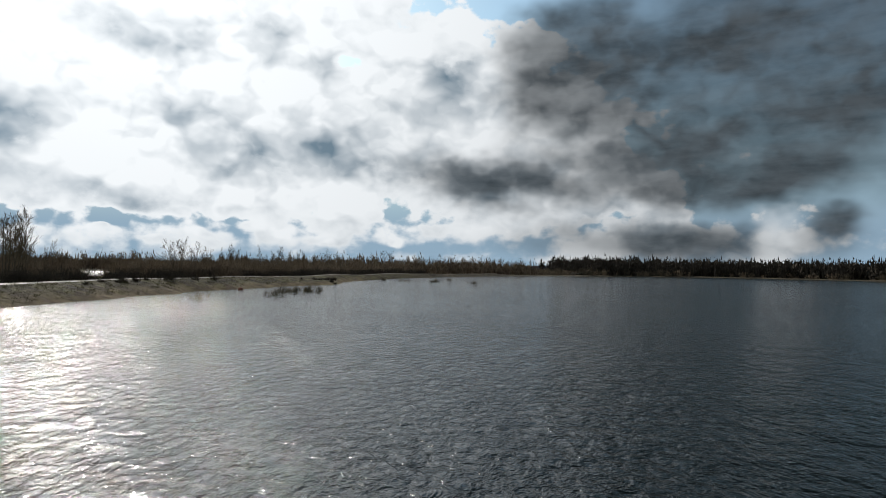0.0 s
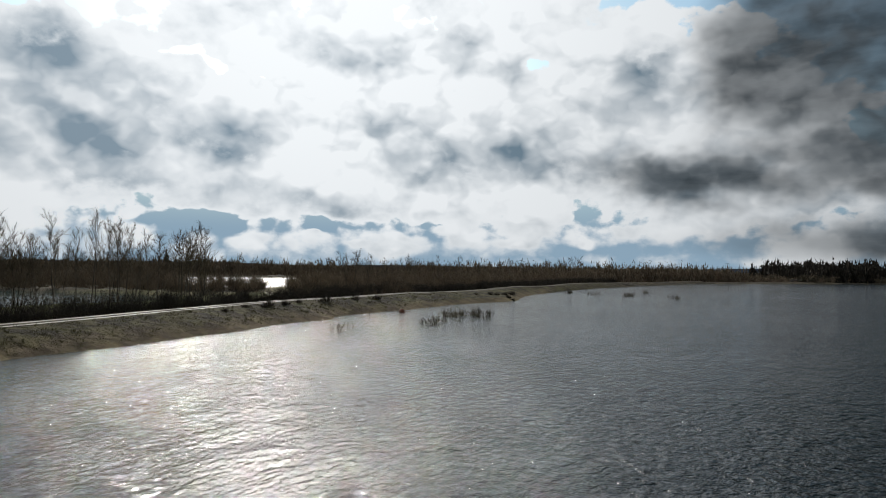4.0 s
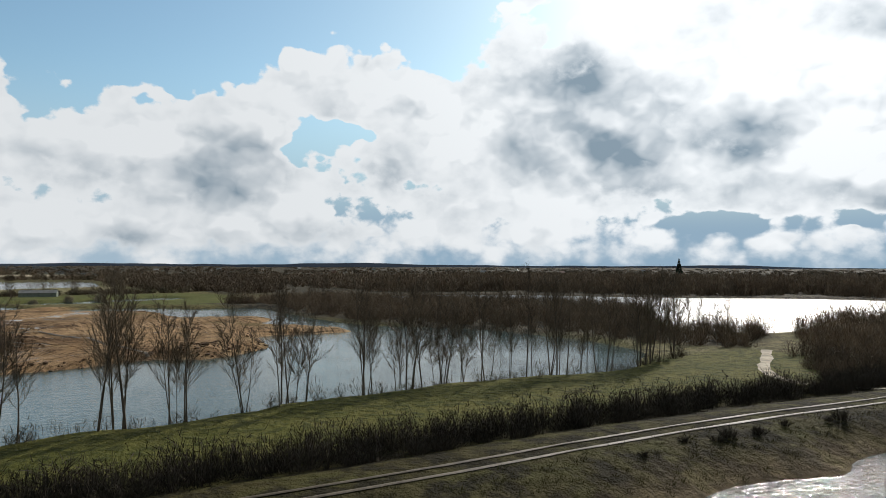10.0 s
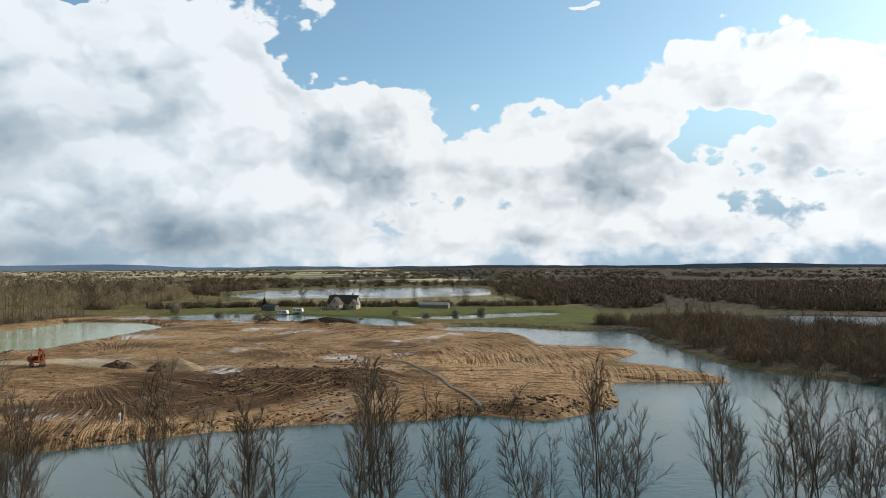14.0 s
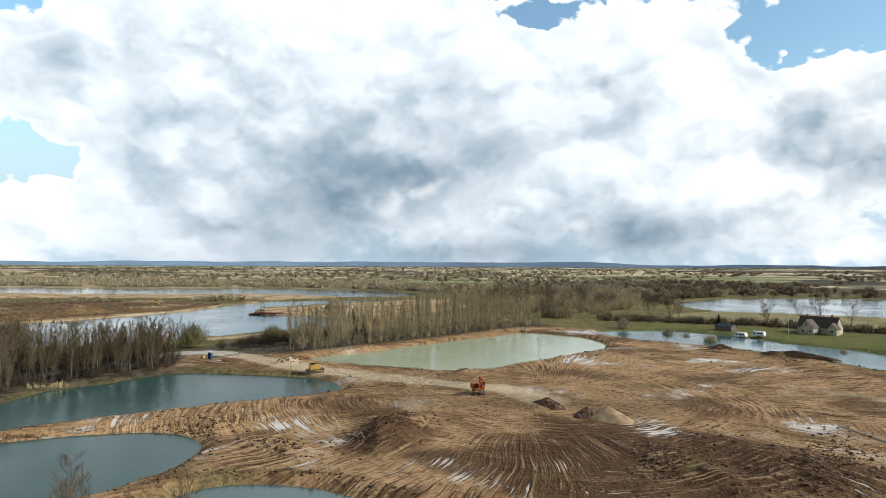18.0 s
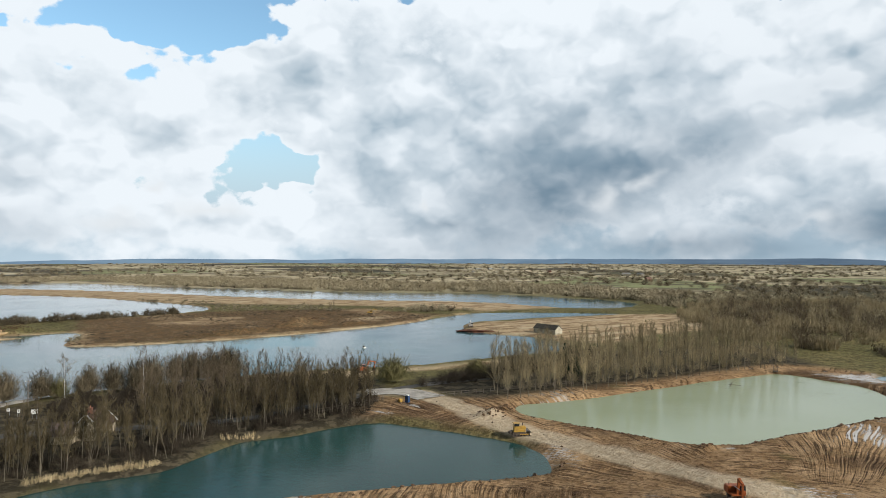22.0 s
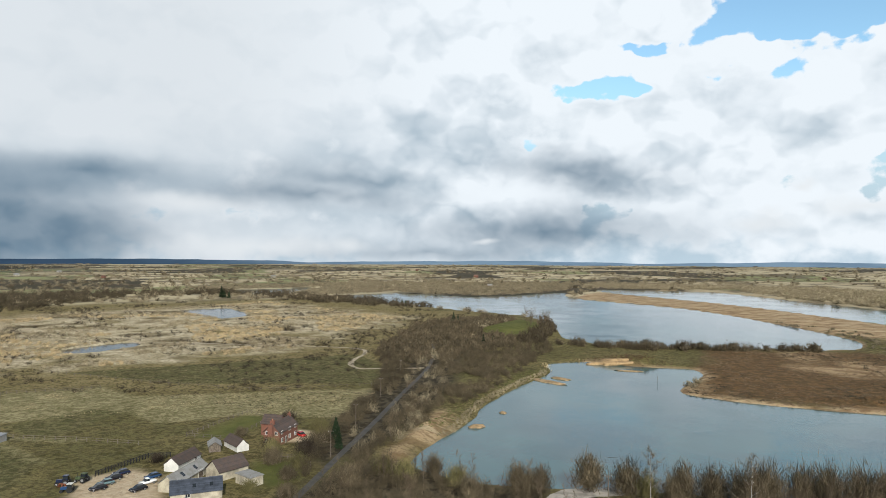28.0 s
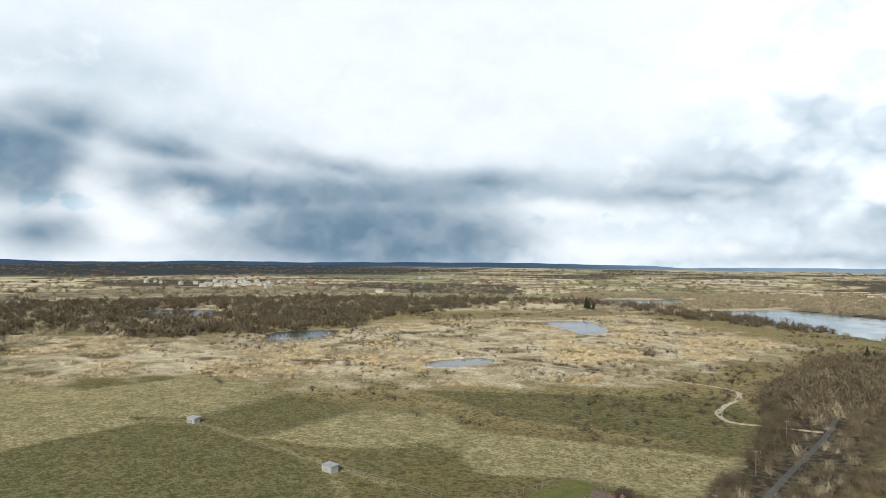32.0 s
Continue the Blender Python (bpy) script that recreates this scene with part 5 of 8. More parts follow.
brush("bank_grass", "tussocky dead grass along the lake bank", "grass", spots_along(NEAR_BANK, 0.12, 3.6, 7), 0.45, 0.8, M_TUSSOCK, 7, spikes=14, thin=0.05, spread=0.6, upright=True)
brush("meadow_grass", "short rough meadow grass", "grass", spots_in(MEADOW, 1.1, 8), 0.22, 0.7, M_GREENISH, 8, spikes=12, thin=0.04, spread=0.6, upright=True)

# Reed clumps that stand in the open lake.
for x, y, n in ((-24.3, 95, 10), (-25, 107, 16), (-24, 111, 12), (-22, 111.5, 14), (-20.5, 104, 5), (-3, 200, 14), (-19, 209, 14), (-12, 206, 10), (-30, 82, 4), (8, 190, 8), (2, 230, 10)):
    spots = np.array((x, y)) + np.random.RandomState(int(abs(x * 7 + y))).randn(n, 2) * (0.9, 1.2)
    brush("reed_clump", "thin dead reeds standing in the open lake", "reeds", spots, 1.7, 1.3, M_SCRUB, int(abs(y)), spikes=16, thin=0.04, sink=-1.5, upright=True)

# Scrub and woods, by their outlines.
WOODS = [
    # name, label, outline, gap, clump, tall, wide, material, spikes, thin
    ("scrub_between_lakes", "dense brown willow scrub between two lakes", [(-262, 100), (-242, 117), (-211, 114), (-165, 117), (-150, 129), (-140, 137), (-112, 144), (-92, 140), (-84, 152), (-96, 178), (-114, 166), (-160, 211), (-205, 204), (-253, 164), (-284, 150)], 3.0, 0.0, 5.0, 4.6, M_RUSSET, 150, 0.034),
    ("north_track_scrub", "dark leafless scrub along the far track", [(-63, 152), (-50, 166), (-42, 220), (-33, 290), (-20, 330), (-45, 340), (-58, 290), (-78, 250), (-100, 215), (-92, 180), (-76, 157)], 2.6, 0.0, 5.4, 4.2, M_RUSSET, 100, 0.045),
    ("gateway_scrub", "dark leafless scrub beside the meadow gateway", [(-49, 134), (-60, 130.5), (-70, 144), (-77, 154), (-63, 153), (-50, 168), (-45, 150)], 1.9, 0.0, 3.6, 3.4, M_RUSSET, 120, 0.04),
    # Woods by pond and road take dark_scrub: cloud shade put into their colour.
    ("wood_by_pond", "dense bare woodland beside the quarry pond", [(-57, -95), (-77, -95), (-92, -93), (-104, -104), (-138, -105), (-148, -118), (-144, -127), (-112, -117), (-90, -112), (-88, -104), (-70, -106), (-60, -110)], 2.1, 0.0, 3.2, 3.4, M_DARK_SCRUB, 180, 0.025),
    ("wood_by_road", "dense bare woodland between road and lake", [(-76, -130), (-90, -126), (-112, -120), (-145, -130), (-158, -136), (-152, -156), (-128, -167), (-100, -165), (-76, -158)], 2.4, 0.0, 3.2, 3.8, M_DARK_SCRUB, 190, 0.026),
    ("lane_scrub_west", "tangled brown scrub between lane and lake", [(-15, -134), (-52, -132), (-58, -140), (-56, -158), (-30, -162), (-14, -172), (-13, -190), (-15, -215), (-17, -243), (-22, -285), (-22, -330), (-20, -352), (34, -356), (16, -310), (5, -250), (-4, -200), (-11, -160)], 3.2, 0.1, 3.6, 4.2, M_SCRUB, 200, 0.032),
    ("lane_scrub_east", "dark brown hedge and scrub along the lane", [(-6, -150), (-2, -170), (5, -201), (14, -252), (26, -310), (40, -345), (62, -352), (50, -318), (34, -285), (24, -258), (17, -225), (12, -200), (5, -180), (1, -160)], 3.4, 0.2, 4.2, 4.4, M_SCRUB, 200, 0.032),
    ("knoll_scrub", "brown thorn scrub between the lane and the green knoll", [(-20, -350), (34, -354), (60, -350), (72, -384), (36, -410), (-16, -408), (-24, -380)], 3.8, 0.0, 3.6, 4.8, M_SCRUB, 130, 0.04),
    ("roadside_hedge", "dark leafless hedge along the country road", [(-16, -125), (-36, -129), (-54, -132), (-56, -134), (-36, -131.5), (-16, -128)], 1.0, 0.0, 2.0, 2.0, M_DARK_SCRUB, 40, 0.06),
    ("roadside_scrub", "brown brush along the road verge", [(-16, -119), (-36, -122.5), (-56, -125), (-76, -121), (-72, -112), (-60, -108), (-38, -108), (-16, -110)], 2.8, 0.1, 3.0, 3.6, M_DARK_SCRUB, 220, 0.026),
    ("heath_edge_wood", "brown bushes at the edge of the heath", [(30, -310), (60, -330), (70, -380), (90, -470), (60, -560), (30, -530), (36, -450), (28, -425), (-5, -412), (10, -370)], 4.0, 0.0, 5.5, 6.0, M_SCRUB, 110, 0.09),
    ("hill_hedge", "leafless trees round the green knoll", [(-12, -420), (-8, -500), (-2, -520), (6, -500), (-2, -440), (4, -420), (30, -414), (30, -406), (-14, -406)], 3.6, 0.0, 7.0, 5.5, M_SCRUB, 110, 0.1),
    ("heath_bushes", "scattered dark heath bushes", HEATH, 5.4, 0.58, 2.2, 3.6, M_DARK_SCRUB, 56, 0.055),
    ("marsh_willows", "pale willow scrub in the marsh", MARSH, 5.0, 0.52, 2.6, 4.5, M_WILLOW, 44, 0.09),
    ("far_heath_wood", "belt of bare wood beyond the heath", [(490, -110), (400, -200), (382, -281), (386, -346), (450, -420), (520, -620), (430, -740), (330, -690), (250, -640), (130, -625), (150, -690), (330, -760), (520, -780), (760, -520), (820, -150), (560, -60)], 9.0, 0.2, 8.0, 11.0, M_SCRUB, 84, 0.085),
    ("north_field_wood", "brown bare woodland beyond the northern lake", [(-330, 215), (-420, 190), (-700, 215), (-760, 600), (-300, 820), (-60, 560), (-170, 460), (-290, 365)], 9.0, 0.0, 8.0, 10.0, M_RUSSET, 70, 0.09),
    ("sandbar_scrub", "low straw-coloured scrub on the sandbar", [(-262, -340), (-330, -380), (-230, -500), (-150, -620), (-120, -660), (-185, -520), (-176, -440), (-240, -400)], 6.0, 0.45, 1.8, 4.0, M_WILLOW, 40, 0.2),
    ("lake_hedge", "row of round bushes between two lakes", [(-20, -412), (-60, -412), (-110, -420), (-160, -432), (-160, -424), (-110, -408), (-60, -398), (-20, -400)], 4.2, 0.0, 5.0, 6.0, M_SCRUB, 110, 0.1),
    ("peninsula_sedge", "brown sedge and scrub on the quarried peninsula", PENINSULA, 4.0, 0.6, 0.8, 3.6, M_SCRUB, 40, 0.12),
    ("wood_behind_poplars", "brown bare wood behind the poplar rows", [(-330, -100), (-345, -160), (-420, -240), (-520, -300), (-640, -230), (-540, -150), (-430, -110)], 5.0, 0.1, 7.0, 6.0, M_PALE_TWIG, 80, 0.045),
    ("poplar_brush", "straw-coloured brush under the poplar rows", [(-180, -106), (-225, -102), (-300, -97), (-318, -128), (-262, -142), (-190, -126)], 3.2, 0.0, 4.5, 2.6, M_PALE_TWIG, 50, 0.02),
    ("poplar_hedge", "dark mixed hedge behind the poplars", [(-166, -128), (-176, -134), (-240, -152), (-262, -150), (-240, -136), (-190, -124)], 2.2, 0.0, 4.0, 4.0, M_DARK_SCRUB, 190, 0.026),
    ("lawn_hedge", "brown hedge behind the house lawn", [(-341, -84), (-357, -20), (-359, 112), (-369, 112), (-369, -20), (-354, -96)], 2.8, 0.0, 4.0, 4.5, M_SCRUB, 110, 0.06),
    ("field_scrub", "brown scrub along the field lake", [(-400, 100), (-470, 95), (-560, 100), (-700, 110), (-700, 170), (-520, 190), (-390, 170), (-330, 140)], 6.0, 0.05, 6.0, 6.5, M_RUSSET, 90, 0.08),
    ("north_shore_wood", "dark bare trees along the far lake shore", [(-330, 190), (-310, 255), (-232, 308), (-198, 362), (-140, 388), (-76, 378), (-50, 330), (-20, 345), (20, 420), (80, 505), (50, 560), (-60, 480), (-160, 450), (-280, 360), (-380, 220)], 5.0, 0.1, 10.5, 6.5, M_RUSSET, 80, 0.09),
    ("north_wood", "dark wood on the far side of the open lake", [(110, 530), (235, 615), (310, 545), (345, 390), (420, 400), (440, 560), (330, 760), (200, 780), (90, 640)], 7.0, 0.0, 17.0, 9.0, M_DARK_SCRUB, 110, 0.17),
    ("long_lake_wood", "light brown willow wood along the long lake", [(-520, -330), (-500, -520), (-372, -655), (-245, -895), (-170, -1140), (60, -1120), (60, -1300), (-330, -1260), (-480, -900), (-640, -620), (-640, -400)], 9.0, 0.05, 7.0, 11.0, M_WILLOW, 90, 0.095),
    ("sandbar_far_wood", "brown wood beyond the sandbar lake", [(345, -770), (296, -900), (140, -840), (70, -1020), (80, -1300), (420, -1200), (620, -860)], 9.5, 0.05, 7.0, 11.0, M_WILLOW, 90, 0.095),
]
for k, (name, label, loop, gap, clump, tall, wide, mat_, spikes, thin) in enumerate(WOODS):
    p = spots_in(loop, gap, 100 + k, clump)
    # lanes and yards stay clear
    clear = (from_line(p[:, 0], p[:, 1], [(-12, -122), (-8, -160), (0, -201), (10, -252), (22, -319), (47, -385)]) > 1.3) & (from_line(p[:, 0], p[:, 1], [(-12, -122), (-36, -126), (-58, -130), (-80, -125), (-113, -116), (-150, -128)]) > 3.2)
    brush(name, label, "scrub", p[clear], tall, wide, mat_, 100 + k, spikes=int(spikes * (1.5 if thin < 0.06 else 1.05)), thin=thin * (0.5 if thin < 0.06 else 0.8), upright=name in ('wood_behind_poplars', 'poplar_brush'))

p = spots_along([(-9, -175), (-4, -200), (6, -250), (16, -300), (30, -340)], 3.2, 9.0, 66)
brush("lane_willows", "tan willow bushes in the lane hedges", "bush", p[from_line(p[:, 0], p[:, 1], [(-8, -160), (0, -201), (10, -252), (22, -319)]) > 2.0], 4.4, 4.0, M_WILLOW, 66, spikes=200, thin=0.022)
# Trees that stand above the scrub.
for loop, gap, kind, lo, hi, seed in (
        ([(-57, -95), (-77, -95), (-92, -93), (-104, -104), (-138, -105), (-148, -118), (-144, -127), (-112, -117), (-90, -112), (-70, -106), (-60, -110)], 2.9, "pond_tree", 7, 12.5, 1),
        ([(-90, -128), (-112, -122), (-145, -132), (-156, -138), (-150, -154), (-128, -165), (-100, -163)], 4.0, "birch", 6, 10.5, 2),
        ([(-240, 118), (-165, 120), (-110, 146), (-92, 142), (-98, 178), (-160, 208), (-250, 160)], 11, "birch", 6, 10, 5),
        ([(-16, -112), (-56, -112), (-74, -116), (-78, -140), (-56, -160), (-16, -160)], 8, "birch", 5, 9, 6),
        ([(-14, -172), (-4, -165), (6, -205), (18, -255), (44, -345), (30, -350), (4, -290), (-10, -240)], 12, "birch", 4, 7, 16),
        ([(-60, 152), (-46, 200), (-36, 290), (-60, 285), (-95, 200)], 11, "birch", 6, 10, 7),
        ([(-330, -105), (-350, -160), (-480, -260), (-520, -180), (-430, -115)], 13, "oak", 7, 11, 8),
        ([(-4, -440), (-2, -500), (10, -505), (6, -440)], 11, "oak", 9, 13, 9),
        ([(-380, -90), (-384, 120), (-400, 120), (-400, -90)], 13, "oak", 7, 11, 10)):
    for x, y in spots_in(loop, gap, 300 + seed):
        plant(kind, x, y, rng.uniform(lo, hi))
for row in range(5):
    for x, y in spots_along([(-174 - 3 * row, -101 - 5.5 * row), (-220, -97 - 6 * row), (-262, -95 - 7 * row), (-300, -93 - 8 * row)], 3.0, 0.7, 20 + row):
        plant("poplar", x, y, rng.uniform(10.5, 15.0))
for x, y, tall in ((-39, 440, 13), (-45, 436, 11), (-60, 400, 9), (-66, 398, 10), (-72, 402, 10), (-78, 400, 9), (-64, 160, 9)):
    plant("oak", x, y, tall)
plant("birch_white", -98, -157, 12)
plant("birch_white", -80, -160, 11)
plant("oak", -55, -158, 7)
plant("oak", -250, -385, 8)
# Reeds at the foot of the wood and in the shallows.
brush("reed_bed", "bleached reeds along the pond's edge", "reeds", np.concatenate([spots_along([(-70, -92), (-80, -92.5), (-91, -91.5)], 0.2, 0.9, 31), spots_along([(-104, -101.5), (-112, -101.5)], 0.5, 0.7, 41), spots_along([(-26, -178), (-32, -186), (-30, -192)], 0.2, 2.5, 32), spots_along([(-34, -318), (-28, -332), (-44, -349)], 0.7, 2.5, 33)]), 1.6, 0.9, M_REED, 31, spikes=24, thin=0.05, upright=True)
brush("mud_shore_weeds", "dead reddish weeds along the mud shore", "weeds", spots_along([(-106, 2), (-104, 10), (-107, 16), (-113, 26)], 0.5, 1.6, 34), 1.3, 1.2, twig_material("russet_weeds", (0.2, 0.1, 0.05), (0.28, 0.16, 0.08)), 34, spikes=22, thin=0.04, upright=True)
brush("peninsula_shrub", "low bush on the peninsula's tip", "bush", [(-90, -300), (-94, -306), (-92, -296)], 3.6, 4.5, M_WILLOW, 35, spikes=90, thin=0.1)

east_shore = [(-19, -196), (-19, -215), (-17, -243), (-22, -284), (-28, -312)]
brush("shore_reeds", "pale dead reeds along the lake's scrubby shore", "reeds", spots_along([(x - 4.5, y) for x, y in east_shore], 0.3, 1.6, 36), 1.3, 1.2, M_WILLOW, 36, spikes=16, thin=0.06, upright=True)
brush("bank_green", "rank green grass on the lake's scrubby bank", "grass", spots_along(east_shore, 0.16, 3.2, 37), 0.5, 1.2, twig_material("rank_grass", (0.09, 0.11, 0.03), (0.17, 0.17, 0.06)), 37, spikes=12, thin=0.08, spread=0.6, upright=True)
brush("peninsula_weeds", "russet dead weeds over the quarried peninsula", "weeds", spots_in(PENINSULA, 2.2, 38, 0.3, 18.0), 1.0, 2.0, M_RUSSET, 38, spikes=22, thin=0.04, upright=True)
brush("marsh_reeds", "bleached standing reed in the marsh", "reeds", spots_in(MARSH, 4.2, 39, 0.66, 40.0), 2.0, 4.0, M_REED, 39, spikes=26, thin=0.09, upright=True)
# Tussocks over the pastures and the heath.
for k, (loops, gap, mat_, nm, lb, tall) in enumerate(((PALE_FIELDS, 1.25, M_REED, "pasture_tussocks", "bleached tussock grass on the rough pasture", 0.3), (DARK_FIELDS, 1.9, M_TUSSOCK, "rush_tussocks", "dull rush tussocks on the damp pasture", 0.3), ([HEATH], 4.2, M_REED, "heath_tussocks", "pale dead grass tufts on the heath", 0.5), ([[(14, -200), (24, -250), (70, -325), (170, -236), (120, -214)]], 2.2, M_DARK_SCRUB, "sedge_tufts", "dark sedge tufts on the heath edge", 0.5))):
    p = np.concatenate([spots_in(l, gap, 400 + k, 0.35, 14.0) for l in loops])
    brush(nm, lb, "grass", p, tall, 1.5, mat_, 400 + k, spikes=9, thin=0.12, spread=0.6, upright=True)

# Countryside: copses and hedgerows out to the horizon.
far_r = np.random.RandomState(77)
ang, dist = far_r.uniform(-0.75, 4.75, 30000), 420 * (4700 / 420) ** far_r.rand(30000)
fp = np.stack([-70 - np.sin(ang) * dist, np.cos(ang) * dist], 1)
open_ground = np.min([outside(fp[:, 0], fp[:, 1], np.asarray(l, float)) for l in (HEATH, MARSH, PENINSULA, SAND[0], LAWN)], 0) > 0
belts = np.abs(ripple(fp[:, 0], fp[:, 1] * 1.6, 420, 2)) < 0.075
copse = ripple(fp[:, 0] + 900, fp[:, 1], 260, 2) > np.where(ang < 2.0, 0.0, -0.12)
fp = fp[open_ground & (belts | copse)]
_, sh = land(fp[:, 0], fp[:, 1])
fp = fp[(sh > 6)]
rr = np.hypot(fp[:, 0] + 70, fp[:, 1])
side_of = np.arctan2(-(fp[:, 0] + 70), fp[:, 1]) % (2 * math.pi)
# Light put into the twig colour: paler on sunlit bearings, darker elsewhere.
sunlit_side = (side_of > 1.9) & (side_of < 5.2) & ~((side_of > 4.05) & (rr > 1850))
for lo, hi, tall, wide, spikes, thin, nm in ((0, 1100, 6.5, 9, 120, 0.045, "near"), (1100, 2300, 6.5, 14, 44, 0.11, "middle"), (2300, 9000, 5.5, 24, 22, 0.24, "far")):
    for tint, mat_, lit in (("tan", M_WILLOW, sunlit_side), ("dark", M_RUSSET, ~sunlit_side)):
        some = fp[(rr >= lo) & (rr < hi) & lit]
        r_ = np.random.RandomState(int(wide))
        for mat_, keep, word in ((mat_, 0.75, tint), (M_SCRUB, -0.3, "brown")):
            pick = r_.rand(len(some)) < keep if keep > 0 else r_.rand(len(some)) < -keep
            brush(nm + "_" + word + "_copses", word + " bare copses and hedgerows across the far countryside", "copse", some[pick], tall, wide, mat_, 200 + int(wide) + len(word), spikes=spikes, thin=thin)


def dome_tree(name, label, group, x, y, tall, wide, mat_, seed, stems=5, spikes=520, thin=0.055):
    """A round-headed leafless tree: forked stems under a dense dome of twigs."""
    r = np.random.RandomState(seed)
    top = tagged(new(name), label, "tree", group)
    top.matrix_world = pose(x, y, height_at(x, y) - 0.05, 0, 0, r.uniform(0, 360))
    tv, tf = [], []
    tube(tv, tf, limb(r, np.array((0, 0, -0.2)), np.array((0.05, 0, 1.0)), tall * 0.35, 0.05, 0.02, 4), np.linspace(0.045, 0.03, 5) * tall * 0.7, 7)
    for k in range(stems * 2):
        a = 6.28 * k / stems / 2 + r.uniform(-0.3, 0.3)
        arm = limb(r, np.array((0, 0, tall * r.uniform(0.12, 0.34))), np.array((math.cos(a), math.sin(a), r.uniform(0.7, 1.8))), tall * r.uniform(0.4, 0.62), 0.12, 0.06, 5)
        tube(tv, tf, arm, np.linspace(0.016, 0.004, 6) * tall, 4)
    new("trunk", raw_mesh("trunk", tv, tf, M_BARK, True)).parent = top
    t = np.concatenate([shrub_template(seed, spikes * 3, thin * 0.26, 0.5), shrub_template(seed + 1, spikes, thin * 0.26, 0.42) * (1, 1, 0.9)])
    t = t * (wide, wide, tall * 0.92) + (0, 0, tall * 0.1)
    new("crown", raw_mesh("crown", t, np.arange(len(t)).reshape(-1, 3), mat_)).parent = top
    return top


for x, y, tall, wide, mat_ in ((-163, -139, 9.5, 10.5, M_GREENISH), (-190, -134, 6.5, 8, M_GREENISH), (-208, -138, 6, 8, M_SCRUB)):
    dome_tree("round_tree", "rounded olive-brown bare tree beside the road", "roadside trees", x, y, tall, wide, mat_, int(abs(x)))
for k, (x, y) in enumerate(spots_along([(-96, -164), (-110, -169), (-128, -169)], 4.2, 2.0, 71)):
    dome_tree("bank_tree", "round-headed bare tree on the lake bank", "lake bank trees", x, y, rng.uniform(10, 12.2), rng.uniform(6.5, 8.5), M_SCRUB, 700 + k)
for k, (x, y, tall) in enumerate(((-67, -166, 9.5), (-75, -165.5, 9.2), (-86, -166.5, 9.0), (-92, -166, 9.4), (-53, -159.5, 7.5), (-57.5, -160.5, 7.2))):
    dome_tree("bank_tree", "tall round-headed bare tree by the lake road", "lake bank trees", x, y, tall, tall * 0.8, M_SCRUB, 720 + k)
for k, (x, y) in enumerate([(-56, -158), (-79, -165), (-84, -163), (-40, -158), (-33, -163), (-28, -158), (-45, -152), (-22, -160), (-18, -150)]):
    dome_tree("bank_tree", "round-headed bare tree on the lake bank", "lake bank trees", x, y, rng.uniform(5.0, 7.5), rng.uniform(4.5, 6), (M_SCRUB, M_GREENISH)[k % 2], 740 + k)
for k, (x, y, tall, wide) in enumerate(((6, -158, 5, 5), (10, -164, 5.5, 5), (2, -166, 6, 6), (4, -174, 5, 5), (-1, -158, 4.5, 5), (14, -168, 4, 3.5), (-3, -150, 4, 4.5), (9, -186, 6, 6), (22, -190, 6, 6), (28, -176, 3.5, 4), (0, -140, 3.5, 4), (33, -150, 3, 3.5), (-9, -140, 4, 5))):
    dome_tree("garden_tree", "bushy bare garden tree beside the farm", "farm garden trees", x, y, tall, wide, (M_SCRUB, M_GREENISH, M_DARK_SCRUB)[k % 3], 800 + k)
for x, y, tall in ((-293, -21, 5.5), (-308, -42, 5), (-291, 20, 3.2), (-301, 45, 4.2), (-309, 57, 3.6), (-316, 68, 4.2), (-312, -62, 5.5), (-306, -34, 3.5), (-298, 33, 3.0)):
    dome_tree("willow", "small golden-brown willow on the lawn by the pond", "lawn willows", x, y, tall, tall * 1.05, M_WILLOW, int(abs(x * 3 + y)), 3, 320, 0.08)


def conifer(x, y, tall):
    """An evergreen: whorls of drooping sprays round a straight stem."""
    r = np.random.RandomState(int(abs(x * 13 + y)))
    top = tagged(new("conifer"), "dark evergreen conifer among bare trees", "tree", "evergreens")
    top.matrix_world = pose(x, y, height_at(x, y) - 0.05)
    tv, tf = [], []
    tube(tv, tf, np.array([(0, 0, -0.2), (0, 0, tall * 0.5), (0, 0, tall)]), (0.02 * tall, 0.013 * tall, 0.02), 6)
    new("trunk", raw_mesh("trunk", tv, tf, M_BARK, True)).parent = top
    v = []
    for k in range(420):
        f = r.rand() ** 0.8
        a, reach = r.uniform(0, 6.28), (1 - f) * tall * 0.3 * r.uniform(0.6, 1.1) + 0.2
        p = np.array((0.3 * reach * math.cos(a), 0.3 * reach * math.sin(a), tall * (0.06 + 0.92 * f)))
        q = np.array((reach * math.cos(a), reach * math.sin(a), p[2] - 0.15 * reach + 0.2 * r.randn()))
        s = np.array((-math.sin(a), math.cos(a), 0.4 * r.randn())) * (0.05 * tall + 0.18 * reach) * r.uniform(0.5, 1)
        m_ = (p + q) / 2
        v += [p, m_ + s, q, p, q, m_ - s]
    new("crown", raw_mesh("crown", v, np.arange(len(v)).reshape(-1, 3), M_EVERGREEN)).parent = top
    return top


for x, y, tall in ((2, -182, 6.5), (-2, -176, 4.5), (-215, -121, 10), (-217, -118, 8), (17.7, -388, 6), (13, -392, 5), (417, -679, 14), (408, -672, 11), (400, -670, 9), (176, -650, 7), (168, -640, 6), (-332, -30, 6), (-640, 815, 26), (-650, 825, 20), (72, -500, 8), (66, -492, 7)):
    conifer(x, y, tall)

